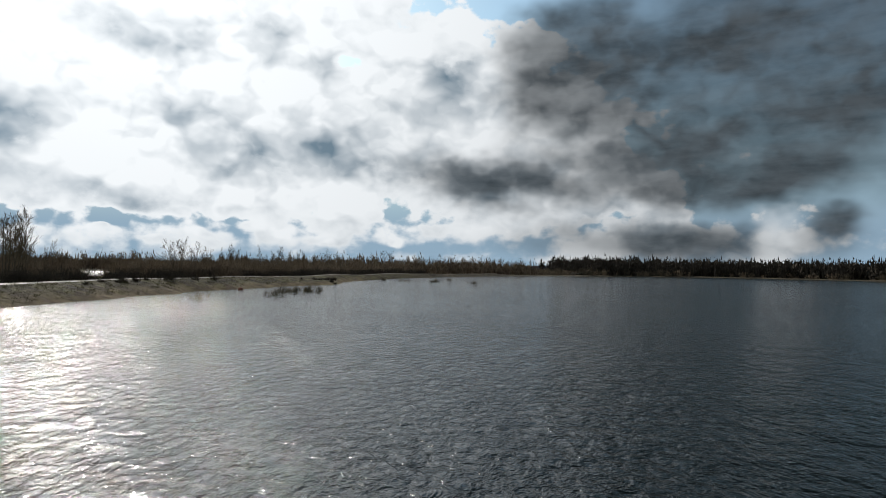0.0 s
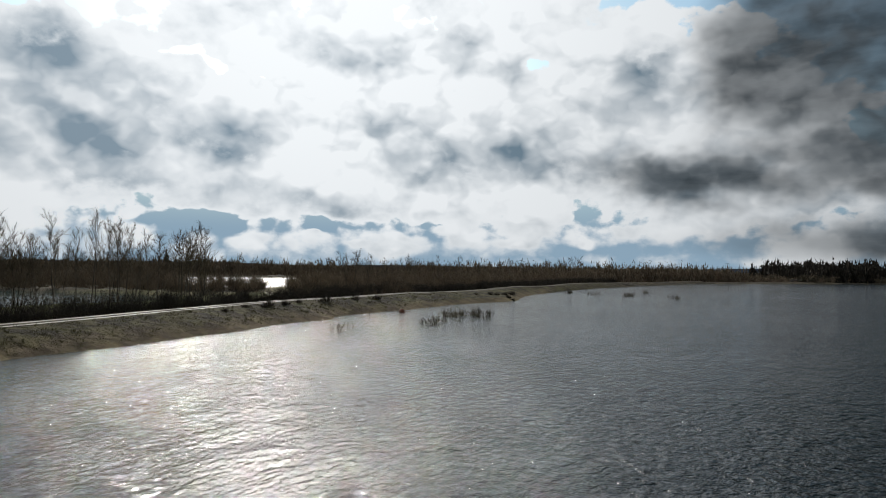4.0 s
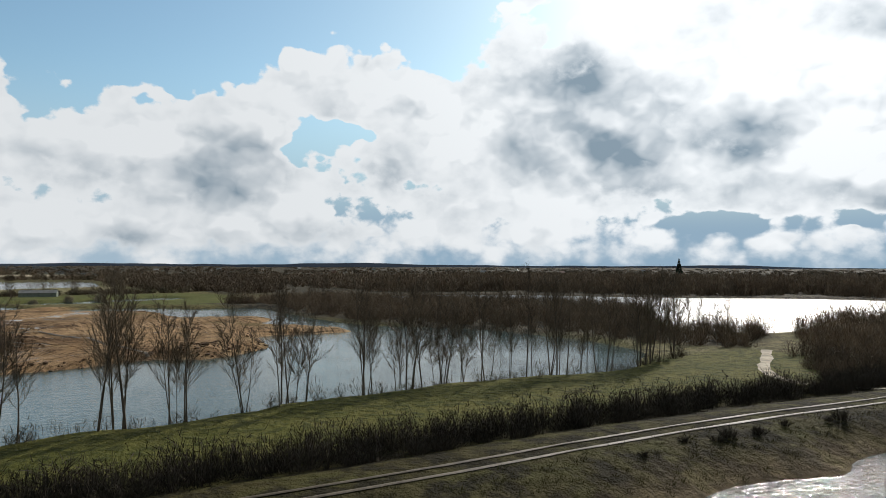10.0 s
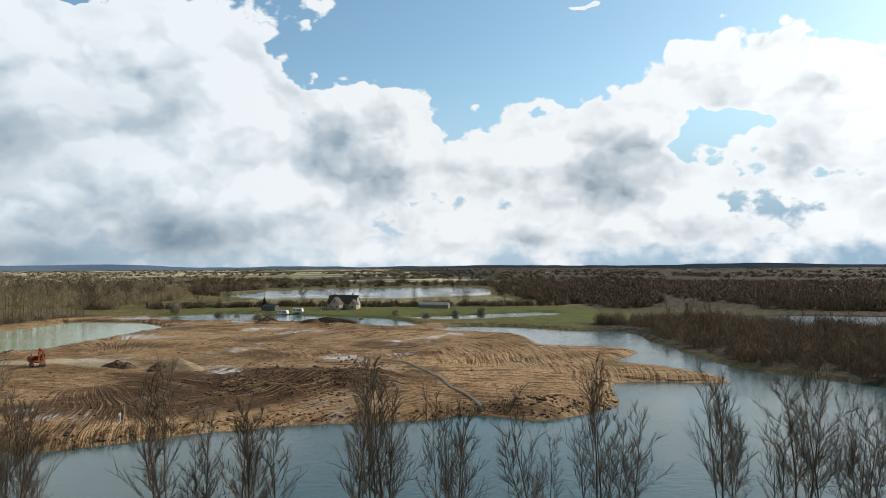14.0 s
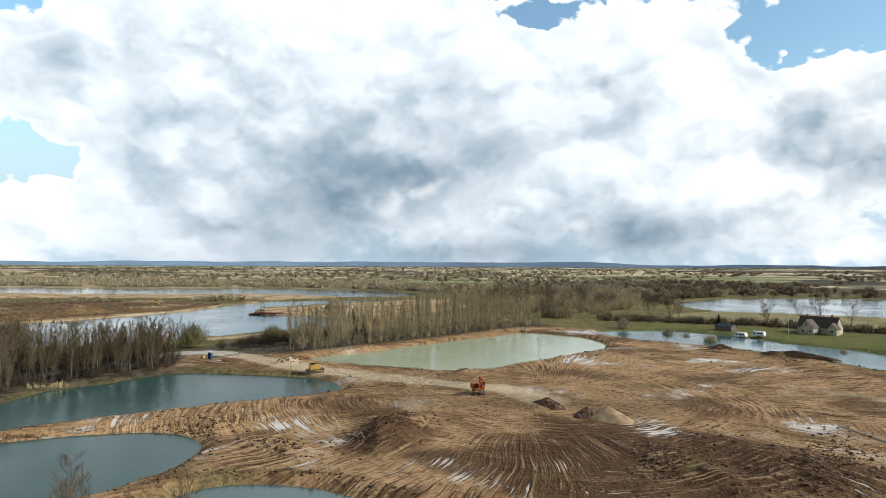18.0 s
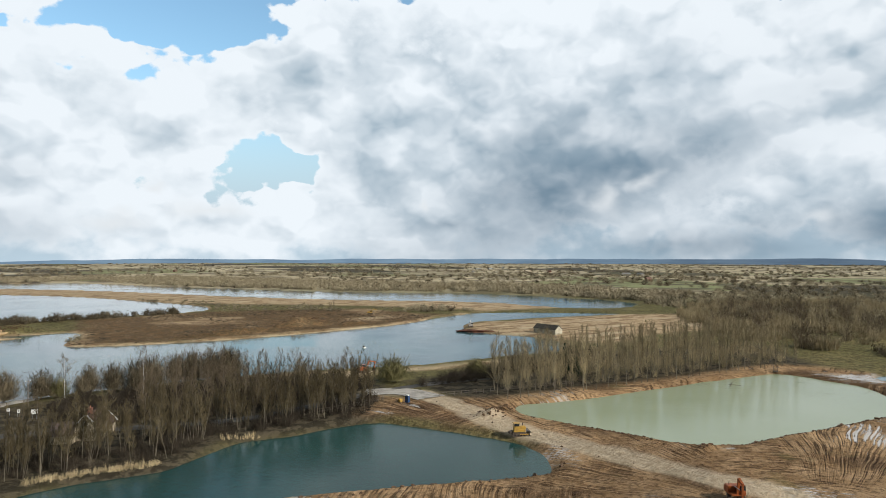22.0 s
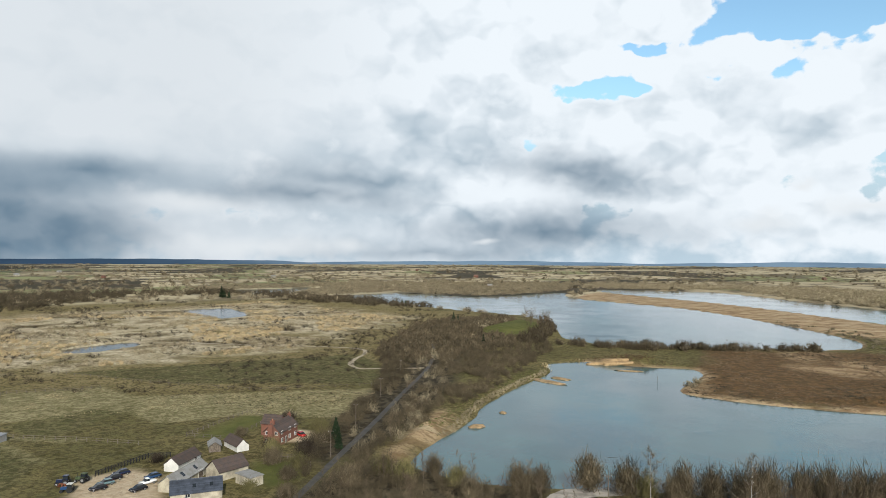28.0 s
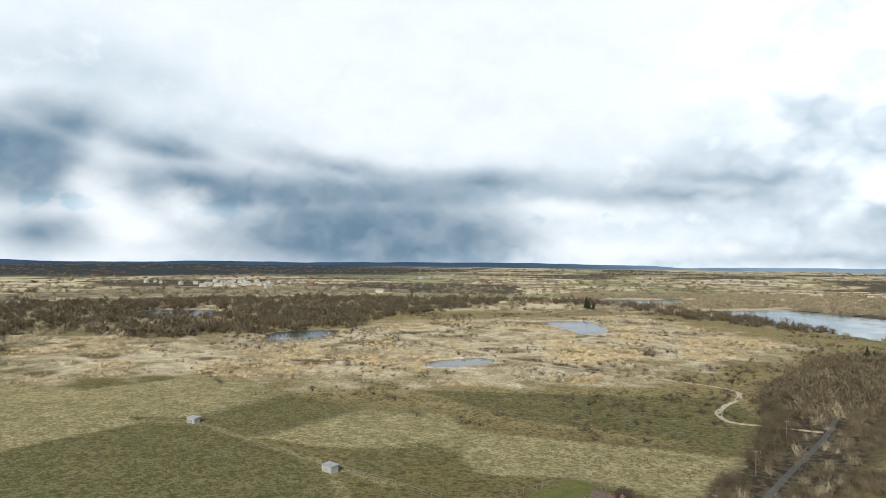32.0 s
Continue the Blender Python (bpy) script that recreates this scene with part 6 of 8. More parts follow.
# ---- roads, tracks and banks ----
M_TARMAC = material("worn_tarmac", (0.055, 0.053, 0.05), 0.85, mottle=0.3, size=2.5, bump=0.02, bump_size=0.1, second=(0.085, 0.08, 0.07))
M_RUT = material("wet_track_mud", (0.15, 0.12, 0.08), 0.6, mottle=0.45, size=1.0, spec=0.25, bump=0.03, bump_size=0.4, second=(0.08, 0.06, 0.04))
M_DIRT = material("pale_dirt_track", (0.46, 0.39, 0.28), 0.9, mottle=0.3, size=1.5, bump=0.05, bump_size=0.3)
M_CONCRETE = material("worn_concrete", (0.4, 0.37, 0.32), 0.85, mottle=0.3, size=2.0, bump=0.02, bump_size=0.2)


def spline(points, per=6):
    """A smooth line through points (Catmull-Rom)."""
    p = np.array(points, float)
    p = np.concatenate([[2 * p[0] - p[1]], p, [2 * p[-1] - p[-2]]])
    out = []
    for a, b, c, d in zip(p[:-3], p[1:-2], p[2:-1], p[3:]):
        for k in np.linspace(0, 1, per, endpoint=False):
            out.append(0.5 * (2 * b + (c - a) * k + (2 * a - 5 * b + 4 * c - d) * k**2 + (3 * b - a - 3 * c + d) * k**3))
    return np.array(out + [p[-2]])


def ribbon(name, label, category, points, wide, mat, lift=0.1, ragged=0.15, offset=0.0, per=8):
    """A strip that follows the ground, with a slightly uneven edge."""
    p = spline(points, per)
    d = np.gradient(p, axis=0)
    d /= np.linalg.norm(d, axis=1)[:, None]
    n = np.stack([-d[:, 1], d[:, 0]], 1)
    rows = []
    for k in (-1, -0.4, 0.4, 1):
        w = offset + k * (wide / 2) * (1 + ragged * ripple(p[:, 0] + 40 * k, p[:, 1], 3.0, 2) * (abs(k) == 1))
        q = p + n * w[:, None] if hasattr(w, "__len__") else p + n * w
        z, _ = land(q[:, 0], q[:, 1])
        rows.append(np.column_stack([q, np.maximum(z, 0.3) + lift - 0.06 * (abs(k) == 1)]))
    v = np.stack(rows, 1).reshape(-1, 3)
    i = np.arange(len(p) - 1)[:, None] * 4 + np.arange(3)
    f = np.stack([i, i + 4, i + 5, i + 1], -1).reshape(-1, 4)
    return sheet(name, v, f, mat, "structure", True, label, category)


LANE = [(-14, -118), (-10, -146), (-5, -172), (1, -205), (10, -252), (17, -290), (26, -325), (38, -360), (47, -385), (52, -420)]
ROAD = [(60, -112), (20, -116), (-14, -122), (-36, -126), (-54, -129), (-68, -128), (-90, -121), (-113, -116), (-135, -121), (-152, -127), (-175, -129), (-200, -126)]
ribbon("lane", "narrow tarmac lane between scrub hedges", "road", LANE, 1.75, M_TARMAC, 0.14)
ribbon("road", "tarmac country road with worn verges", "road", ROAD, 4.2, M_TARMAC, 0.17)
ribbon("site_road", "curving concrete lake access road", "road", [(-57, -130), (-63, -138), (-62, -150), (-64, -162), (-74, -168)], 6.0, M_CONCRETE, 0.2)
ribbon("site_entrance", "pale concrete apron of the quarry entrance", "road", [(-149, -128), (-158, -124), (-160, -112)], 9.0, M_CONCRETE, 0.2)
TRACK_SEEN = [(-50, 0), (-49.5, 25), (-49, 45), (-48.6, 55), (-47.8, 70), (-47.5, 84), (-46, 103), (-44, 125), (-42, 142), (-37, 160), (-30, 215), (-20, 281), (3, 330)]
for side, wide in ((-0.8, 0.36), (0.8, 0.28)):
    ribbon("track_rut", "puddled wheel rut of the lakeside track", "track", TRACK_SEEN, wide, M_RUT, 0.12, 0.5, side, 14)
ribbon("meadow_path", "muddy path through the meadow gateway", "path", [(-50, 128), (-58, 124), (-66, 130), (-73, 141), (-80, 152)], 1.6, M_DIRT, 0.12, 0.4)
ribbon("heath_track", "pale winding vehicle track on the heath", "track", [(21, -301), (36, -294), (48, -290), (56, -298), (61, -312), (64, -328), (72, -344), (90, -348), (123, -341), (160, -334), (210, -324)], 2.2, M_DIRT, 0.14, 0.5)

ribbon("mud_ditch", "shallow water-filled ditch across the mud", "ditch", [(-176, 36), (-168, 45), (-155, 52), (-140, 56), (-130, 60), (-123, 61)], 0.7, M_RUT, 0.14, 0.5)

# ---- parts ----


def part(name, bm, mat, parent, label="", smooth=False):
    """Links a bmesh as one mesh under a thing or a part."""
    me = bpy.data.meshes.new(name)
    bmesh.ops.recalc_face_normals(bm, faces=bm.faces)
    bm.to_mesh(me)
    bm.free()
    me.materials.append(mat)
    if smooth:
        me.polygons.foreach_set("use_smooth", np.full(len(me.polygons), True))
    ob = new(name, me)
    ob.parent = parent
    if label:
        ob["label"] = label
    return ob


def box(size, at=(0, 0, 0), bevel=0.0, turn=0.0, taper=1.0, tilt=0.0):
    """A block that stands on at, with rounded edges where bevel is given."""
    bm = bmesh.new()
    bmesh.ops.create_cube(bm, size=1.0)
    for v in bm.verts:
        k = taper if v.co.z > 0 else 1.0
        v.co = Vector((v.co.x * size[0] * k, v.co.y * size[1] * k, (v.co.z + 0.5) * size[2]))
    if bevel:
        bmesh.ops.bevel(bm, geom=bm.edges[:], offset=bevel, segments=2, affect="EDGES")
    bmesh.ops.transform(bm, matrix=pose(*at, tilt, 0, turn), verts=bm.verts)
    return bm


def drum(radius, length, at, axis_="x", sides=20, bevel=0.0, top=None):
    bm = bmesh.new()
    bmesh.ops.create_cone(bm, cap_ends=True, segments=sides, radius1=radius, radius2=radius if top is None else top, depth=length)
    if bevel:
        bmesh.ops.bevel(bm, geom=[e for e in bm.edges if len(e.link_faces) == 2 and e.calc_face_angle() > 1.0], offset=bevel, segments=2, affect="EDGES")
    turnm = {"x": pose(0, 0, 0, 0, 90, 0), "y": pose(0, 0, 0, 90, 0, 0), "z": pose(0, 0, 0)}[axis_]
    bmesh.ops.transform(bm, matrix=Matrix.Translation(at) @ turnm, verts=bm.verts)
    return bm


def prism(outline, y0, y1):
    """A side outline (x, z) drawn out from y0 to y1."""
    bm = bmesh.new()
    a, b = [bm.verts.new((x, y0, z)) for x, z in outline], [bm.verts.new((x, y1, z)) for x, z in outline]
    bm.faces.new(a)
    bm.faces.new(b[::-1])
    n = len(a)
    for k in range(n):
        bm.faces.new((a[k], b[k], b[(k + 1) % n], a[(k + 1) % n]))
    return bm


def join(*all_):
    bm = bmesh.new()
    for one in all_:
        me = bpy.data.meshes.new("tmp")
        one.to_mesh(me)
        one.free()
        bm.from_mesh(me)
        bpy.data.meshes.remove(me)
    return bm


def thing(name, label, category, x, y, turned=0.0, z=None, group="", size=1.0):
    """A thing at a place of the plan, its own parts in metres."""
    ob = tagged(new(name), label, category, group)
    ob.matrix_world = pose(x, y, height_at(x, y) if z is None else z, 0, 0, turned) @ Matrix.Diagonal((size / UNIT, size / UNIT, size / UNIT, 1))
    return ob


M_BRICK = material("red_brick", (0.19, 0.085, 0.058), 0.9, mottle=0.35, size=1.5, bump=0.01, bump_size=0.06, second=(0.16, 0.075, 0.055))
M_TILE = material("dark_roof_tiles", (0.075, 0.06, 0.055), 0.85, mottle=0.35, size=1.5, bump=0.03, bump_size=0.15, second=(0.1, 0.07, 0.055), vary=0.15)
M_SLATE = material("blue_slate", (0.06, 0.072, 0.095), 0.5, mottle=0.3, size=1.2, vary=0.2)
M_RENDER = material("cream_render", (0.46, 0.42, 0.32), 0.9, mottle=0.3, size=2.0, bump=0.005, bump_size=0.05)
M_WHITE = material("white_paint", (0.66, 0.66, 0.62), 0.6, mottle=0.15, size=2.0)
M_STONE = material("buff_stone", (0.38, 0.32, 0.22), 0.9, mottle=0.35, size=1.0, bump=0.03, bump_size=0.2)
M_GLASS = material("dark_window_glass", (0.02, 0.025, 0.03), 0.08, spec=0.6, mottle=0.1)
M_TIMBER = material("weathered_timber", (0.17, 0.14, 0.11), 0.85, mottle=0.35, size=0.6, bump=0.01, bump_size=0.05)
M_SHEET = material("grey_roof_sheeting", (0.27, 0.27, 0.26), 0.6, mottle=0.25, size=1.5, second=(0.2, 0.19, 0.17))
M_RUST = material("rusty_steel", (0.2, 0.07, 0.035), 0.7, mottle=0.4, size=0.5)
M_YELLOW = material("yellow_machine_paint", (0.5, 0.3, 0.05), 0.55, mottle=0.35, size=0.8, second=(0.32, 0.2, 0.06))
M_ORANGE = material("orange_machine_paint", (0.34, 0.09, 0.025), 0.5, mottle=0.25, size=0.8)
M_BLACK = material("black_rubber", (0.02, 0.02, 0.02), 0.8, mottle=0.2, size=0.4)
M_STEEL = material("muddy_steel", (0.13, 0.1, 0.075), 0.6, metal=0.3, mottle=0.35, size=0.4)
M_GALV = material("galvanised_steel", (0.4, 0.41, 0.42), 0.45, metal=0.6, mottle=0.2, size=0.5)


def gabled_house(name, label, x, y, turned, long, wide, eaves, ridge, wall, roof, windows=(), doors=(), chimneys=(), porch=None, z=None, thick=0.25, category="house", courses=14, lights=()):
    """A house: four walls, a roof of two slopes laid in courses of tiles, windows with frames and sills, doors, chimneys.
    windows and doors: side ('s', 'n', 'e', 'w'), place along it, sill height, width, height."""
    top = thing(name, label, category, x, y, turned, z)
    hl, hw = long / 2, wide / 2
    part("wall", box((long, thick, eaves), (0, -hw + thick / 2, -0.2)), wall, top)
    part("wall", box((long, thick, eaves), (0, hw - thick / 2, -0.2)), wall, top)
    for sx in (-1, 1):
        bm = bmesh.new()
        pts = [(-hw + thick, -0.2), (hw - thick, -0.2), (hw - thick, eaves - 0.2), (0, ridge - 0.1), (-hw + thick, eaves - 0.2)]
        a = [bm.verts.new((sx * hl, py, pz)) for py, pz in pts]
        b = [bm.verts.new((sx * (hl - thick), py, pz)) for py, pz in pts]
        bm.faces.new(a)
        bm.faces.new(b[::-1])
        for k in range(5):
            bm.faces.new((a[k], b[k], b[(k + 1) % 5], a[(k + 1) % 5]))
        part("gable_wall", bm, wall, top)
    over = 0.35
    run, rise = hw + over, ridge - eaves + 0.1
    slope = math.hypot(run, rise + (ridge - eaves) / hw * over)
    for sy in (-1, 1):
        pieces = []
        e0, e1 = Vector((0, sy * run, eaves - 0.1 - (ridge - eaves) / hw * over)), Vector((0, 0, ridge + 0.05))
        for k in range(courses):
            f0, f1 = k / courses, (k + 1.15) / courses
            p, q = e0.lerp(e1, f0), e0.lerp(e1, min(f1, 1.0))
            bm = bmesh.new()
            lift_, low_ = Vector((0, 0, 0.11)), Vector((0, 0, 0.05))
            vs = [bm.verts.new(c) for c in ((-hl - 0.2, *(p + lift_).yz), (hl + 0.2, *(p + lift_).yz), (hl + 0.2, *(q + low_).yz), (-hl - 0.2, *(q + low_).yz), (-hl - 0.2, *p.yz), (hl + 0.2, *p.yz), (hl + 0.2, *q.yz), (-hl - 0.2, *q.yz))]
            for f in ((0, 1, 2, 3), (7, 6, 5, 4), (0, 4, 5, 1), (1, 5, 6, 2), (2, 6, 7, 3), (3, 7, 4, 0)):
                bm.faces.new([vs[i] for i in f])
            pieces.append(bm)
        slope_ob = part("roof_slope", pieces[0], roof, top)
        for bm in pieces[1:]:
            part("tile_course", bm, roof, slope_ob)
        for at_, up_, w, h in [l[1:] for l in lights if l[0] == sy]:
            p = e0.lerp(e1, up_)
            angle = math.degrees(math.atan2(e1.z - e0.z, abs(e1.y - e0.y)))
            part("roof_light", box((w, h, 0.08), (at_, p.y, p.z + 0.12), 0.01, 0, 1.0, angle * -sy), M_GLASS, slope_ob)
    part("ridge", drum(0.12, long + 0.4, (0, 0, ridge + 0.08), "x", 8), roof, top)
    for side, along, sill, w, h in windows:
        place_opening(top, side, along, sill, w, h, hl, hw, "window")
    for side, along, sill, w, h in doors:
        place_opening(top, side, along, sill, w, h, hl, hw, "door")
    for cx, cy, cw, ch in chimneys:
        st = part("chimney", box((cw, cw * 1.2, ch), (cx, cy, ridge - 1.2), 0.02), M_BRICK, top)
        part("chimney_cap", box((cw + 0.15, cw * 1.2 + 0.15, 0.15), (cx, cy, ridge - 1.2 + ch), 0.02), M_BRICK, st)
        part("chimney_pot", drum(0.13, 0.5, (cx, cy, ridge - 0.8 + ch), "z", 10, top=0.1), material("terracotta", (0.4, 0.16, 0.08)) if "terracotta" not in bpy.data.materials else bpy.data.materials["terracotta"], st)
    return top


def place_opening(top, side, along, sill, w, h, hl, hw, what):
    turnm = {"s": pose(along, -hw, sill), "n": pose(along, hw, sill, 0, 0, 180), "e": pose(hl, along, sill, 0, 0, 90), "w": pose(-hl, along, sill, 0, 0, -90)}[side]

    def moved(bm):
        bmesh.ops.transform(bm, matrix=turnm, verts=bm.verts)
        return bm

    if what == "window":
        fr = part("window", moved(join(box((w, 0.12, 0.08), (0, -0.03, h - 0.08)), box((w, 0.12, 0.08), (0, -0.03, 0)), box((0.08, 0.12, h - 0.16), (-w / 2 + 0.04, -0.03, 0.08)), box((0.08, 0.12, h - 0.16), (w / 2 - 0.04, -0.03, 0.08)), box((0.05, 0.1, h - 0.16), (0, -0.02, 0.08)))), M_WHITE, top, "white painted window frame")
        part("pane", moved(box((w - 0.17, 0.03, h - 0.17), (0, -0.012, 0.085))), M_GLASS, fr)
        part("sill", moved(box((w + 0.2, 0.2, 0.07), (0, -0.1, -0.075), 0.01)), M_STONE, fr)
    else:
        d = part("door", moved(box((w, 0.1, h), (0, -0.03, 0), 0.01)), M_TIMBER, top, "dark timber door")
        part("door_frame", moved(join(box((0.1, 0.14, h + 0.1), (-w / 2 - 0.05, -0.03, 0)), box((0.1, 0.14, h + 0.1), (w / 2 + 0.05, -0.03, 0)), box((w, 0.14, 0.1), (0, -0.03, h)))), M_WHITE, d)

# ---- buildings ----
farmhouse = gabled_house("farmhouse", "red brick two-storey farmhouse with dark tiled roof", 16, -177, -86, 12, 5.6, 4.3, 6.8, M_BRICK, M_TILE,
    windows=[("s", -4.4, 0.9, 1.2, 1.3), ("s", 0.6, 0.9, 1.2, 1.3), ("s", 4.4, 0.9, 1.2, 1.3), ("s", -4.4, 3.4, 1.1, 1.1), ("s", 0.6, 3.4, 1.1, 1.1), ("s", 4.4, 3.4, 1.1, 1.1), ("w", 1.6, 3.3, 1.0, 1.1), ("w", -1.7, 3.3, 1.0, 1.1), ("w", 1.7, 0.9, 1.0, 1.2), ("n", 3.0, 3.4, 1.1, 1.1), ("n", -3.0, 3.4, 1.1, 1.1)],
    doors=[("s", -1.8, 0.0, 1.0, 2.05)], chimneys=[(-5.4, 0, 1.0, 2.0), (5.6, 0, 0.8, 1.8)])
part("chimney_stack", box((0.9, 1.9, 6.8), (-6.6, 0, -0.1), 0.03, 0, 0.85), M_BRICK, farmhouse)
gabled_house("brick_wing", "brick rear wing with dark hipped roof", 21.5, -182, 4, 6.5, 5.0, 4.2, 6.4, M_BRICK, M_TILE, windows=[("s", 1.0, 0.9, 1.0, 1.2), ("e", 0, 3.0, 1.0, 1.0)])
gabled_house("stable_range", "low whitewashed range with dark tiled roof", 22.5, -166.5, -30, 9.5, 3.8, 2.0, 3.6, M_WHITE, M_TILE, windows=[("s", 2.5, 0.8, 0.8, 0.8)], doors=[("s", -1.0, 0, 1.1, 2.0), ("s", 0.6, 0, 1.1, 2.0)], courses=8)
gabled_house("timber_shed", "weathered timber shed with grey sheet roof", 27, -163.5, -50, 6.0, 3.4, 2.0, 3.0, M_TIMBER, M_SHEET, doors=[("s", 0.5, 0, 1.3, 1.8)], courses=3)
gabled_house("white_workshop", "white-walled workshop with brown-grey tiled roof", 25.5, -150, 97, 11, 4.4, 2.2, 3.8, M_WHITE, M_TILE, windows=[("s", -4, 0.9, 1.0, 0.9), ("s", -1, 0.9, 1.0, 0.9), ("n", -3, 0.9, 1.0, 0.9)], doors=[("s", 2.5, 0, 1.0, 2.0)], courses=9)
gabled_house("long_barn", "long cream barn with corrugated grey roof", 17.5, -141, 99, 16, 4.8, 2.3, 4.0, M_RENDER, M_SHEET, windows=[("n", 5, 1.0, 0.9, 0.9), ("n", 1, 1.0, 0.9, 0.9)], doors=[("n", -4, 0, 2.2, 2.2)], courses=6, lights=[(1, -3, 0.5, 1.0, 1.4), (1, 3, 0.5, 1.0, 1.4)])
gabled_house("cream_barn", "cream gabled barn with large brown doors", 11.5, -148, 70, 9, 6.4, 2.6, 4.9, M_RENDER, M_TILE, doors=[("w", 0, 0, 2.6, 2.8)], windows=[("w", 2.4, 1.0, 0.8, 0.9)], courses=10)
gabled_house("slate_cottage", "low building with blue slate roof and skylights", 9, -134.5, 40, 12, 5.4, 2.3, 4.5, M_RENDER, M_SLATE, windows=[("s", -4, 0.9, 1.2, 1.0), ("s", 4, 0.9, 1.2, 1.0), ("n", 2, 0.9, 1.2, 1.0)], doors=[("s", 0, 0, 1.0, 2.0)], courses=14, lights=[(1, -3.5, 0.5, 0.8, 1.0), (1, 0.5, 0.5, 0.8, 1.0), (-1, 2.5, 0.5, 0.8, 1.0)])
flat = thing("flat_roofed_store", "cream flat-roofed store beside the barns", "building", 3.5, -145, -20)
part("wall", box((6.5, 4.0, 2.5), (0, 0, -0.1), 0.02), M_RENDER, flat)
part("roof", box((6.9, 4.4, 0.2), (0, 0, 2.4), 0.03), M_SHEET, flat)
part("door", box((1.0, 0.1, 2.0), (1.5, -2.02, 0)), M_TIMBER, flat)

cottage = gabled_house("stone_cottage", "stone cottage with white bargeboards and brown tiled roof", -83, -119, 62, 9.5, 6.4, 2.9, 6.2, M_STONE, material("brown_roof_tiles", (0.085, 0.05, 0.038), 0.85, mottle=0.35, size=1.2, vary=0.2), windows=[("w", 0, 3.4, 1.0, 1.0), ("w", -1.6, 0.9, 1.1, 1.1), ("e", 0, 3.4, 1.0, 1.0), ("n", 2, 0.9, 1.1, 1.0), ("s", 2, 0.9, 1.1, 1.0)], doors=[("w", 1.5, 0, 1.0, 2.0)], chimneys=[(2.5, 0, 0.8, 2.2)])
for end in (-1, 1):
    for sy in (-1, 1):
        bm = box((0.12, math.hypot(3.5, 3.65), 0.24), (0, 0, 0))
        bmesh.ops.transform(bm, matrix=pose(end * 4.98, sy * 1.75, 4.35, -46.2 * sy, 0, 0), verts=bm.verts)
        part("bargeboard", bm, M_WHITE, cottage, "white painted bargeboard")
gabled_house("cottage_wing", "low stone wing with white gable", -77.5, -117, -20, 5.0, 4.4, 2.4, 4.6, M_STONE, M_TILE, windows=[("s", 0, 0.9, 1.0, 1.0)], courses=8)
gabled_house("garden_shed", "small white-roofed garden shed", -34.5, -113.5, 10, 3.2, 2.4, 1.9, 2.6, M_RENDER, M_SHEET, doors=[("s", 0, 0, 1.4, 1.7)], courses=2)

quarry_barn = gabled_house("quarry_barn", "long low cream barn with dark roof on the spit", -288, -211, 96, 17, 6.0, 2.8, 4.8, M_RENDER, material("lichened_tiles", (0.09, 0.077, 0.06), 0.9, mottle=0.35, size=1.0, vary=0.1), doors=[("n", 2, 0, 2.0, 2.2)], windows=[("n", -4, 1.0, 0.9, 0.9), ("w", 0, 1.0, 0.9, 0.9)], courses=9, z=0.8)

house = gabled_house("lakeside_house", "cream rendered house with dark tiled roof and cross gables", -346, 4, 78, 17, 8, 3.4, 7.6, M_RENDER, M_TILE, windows=[("n", -6, 0.9, 1.6, 1.2), ("n", 6.5, 0.9, 1.6, 1.2), ("n", -6, 0.9, 1.4, 1.2), ("w", 0, 4.4, 1.2, 1.0)], doors=[("n", 3.5, 0, 1.0, 2.05)], chimneys=[(5.5, 0, 0.8, 2.2), (-5.5, 0, 0.8, 2.0)], courses=16)
gabled_house("gabled_bay", "cream front gable with wide window", -339.5, 1.5, -12, 6, 6.2, 3.4, 6.8, M_RENDER, M_TILE, windows=[("e", -1.5, 0.9, 1.2, 1.3), ("e", 1.5, 0.9, 1.2, 1.3), ("e", 0, 3.8, 1.1, 1.0)], courses=12)
gabled_house("gabled_bay", "smaller cream front gable beside the door", -341, 9.5, -12, 4.5, 4.2, 3.0, 5.4, M_RENDER, M_TILE, windows=[("e", 0, 0.9, 1.4, 1.2), ("e", 0, 3.2, 0.9, 0.9)], courses=10)
gabled_house("lawn_outbuilding", "long grey-green outbuilding with pale sheet roof", -346, 47, 78, 17, 5, 2.3, 3.4, material("grey_green_boards", (0.2, 0.22, 0.17), 0.8, mottle=0.2, size=1.0), M_SHEET, windows=[("n", -5, 0.9, 1.4, 0.8), ("n", 0, 0.9, 1.4, 0.8), ("n", 5, 0.9, 1.4, 0.8)], doors=[("n", 2.5, 0, 1.0, 1.9)], courses=4)
gabled_house("boat_shed", "dark timber shed with black roof on the lawn", -329, -26, 70, 8, 4.5, 2.2, 3.4, M_TIMBER, M_SLATE, doors=[("n", 0, 0, 1.6, 1.9)], courses=5)


def caravan(x, y, turned):
    top = thing("caravan", "white touring caravan parked on the lawn", "caravan", x, y, turned, None, "caravans")
    body = part("body", prism([(-2.6, 0.5), (2.6, 0.5), (2.8, 1.2), (2.4, 2.5), (-2.3, 2.55), (-2.8, 1.3)], -1.1, 1.1), M_WHITE, top)
    for wx in (-1.4, 0.3, 1.6):
        part("window", box((1.0, 0.04, 0.6), (wx, -1.11, 1.4), 0.01), M_GLASS, body)
    for sy in (-1, 1):
        part("wheel", drum(0.32, 0.2, (0.1, sy * 0.95, 0.32), "y", 16), M_BLACK, top)
    part("tow_bar", box((1.2, 0.1, 0.08), (3.2, 0, 0.5)), M_STEEL, top)


caravan(-315.5, -17, 72)
caravan(-314.5, -10.5, 80)


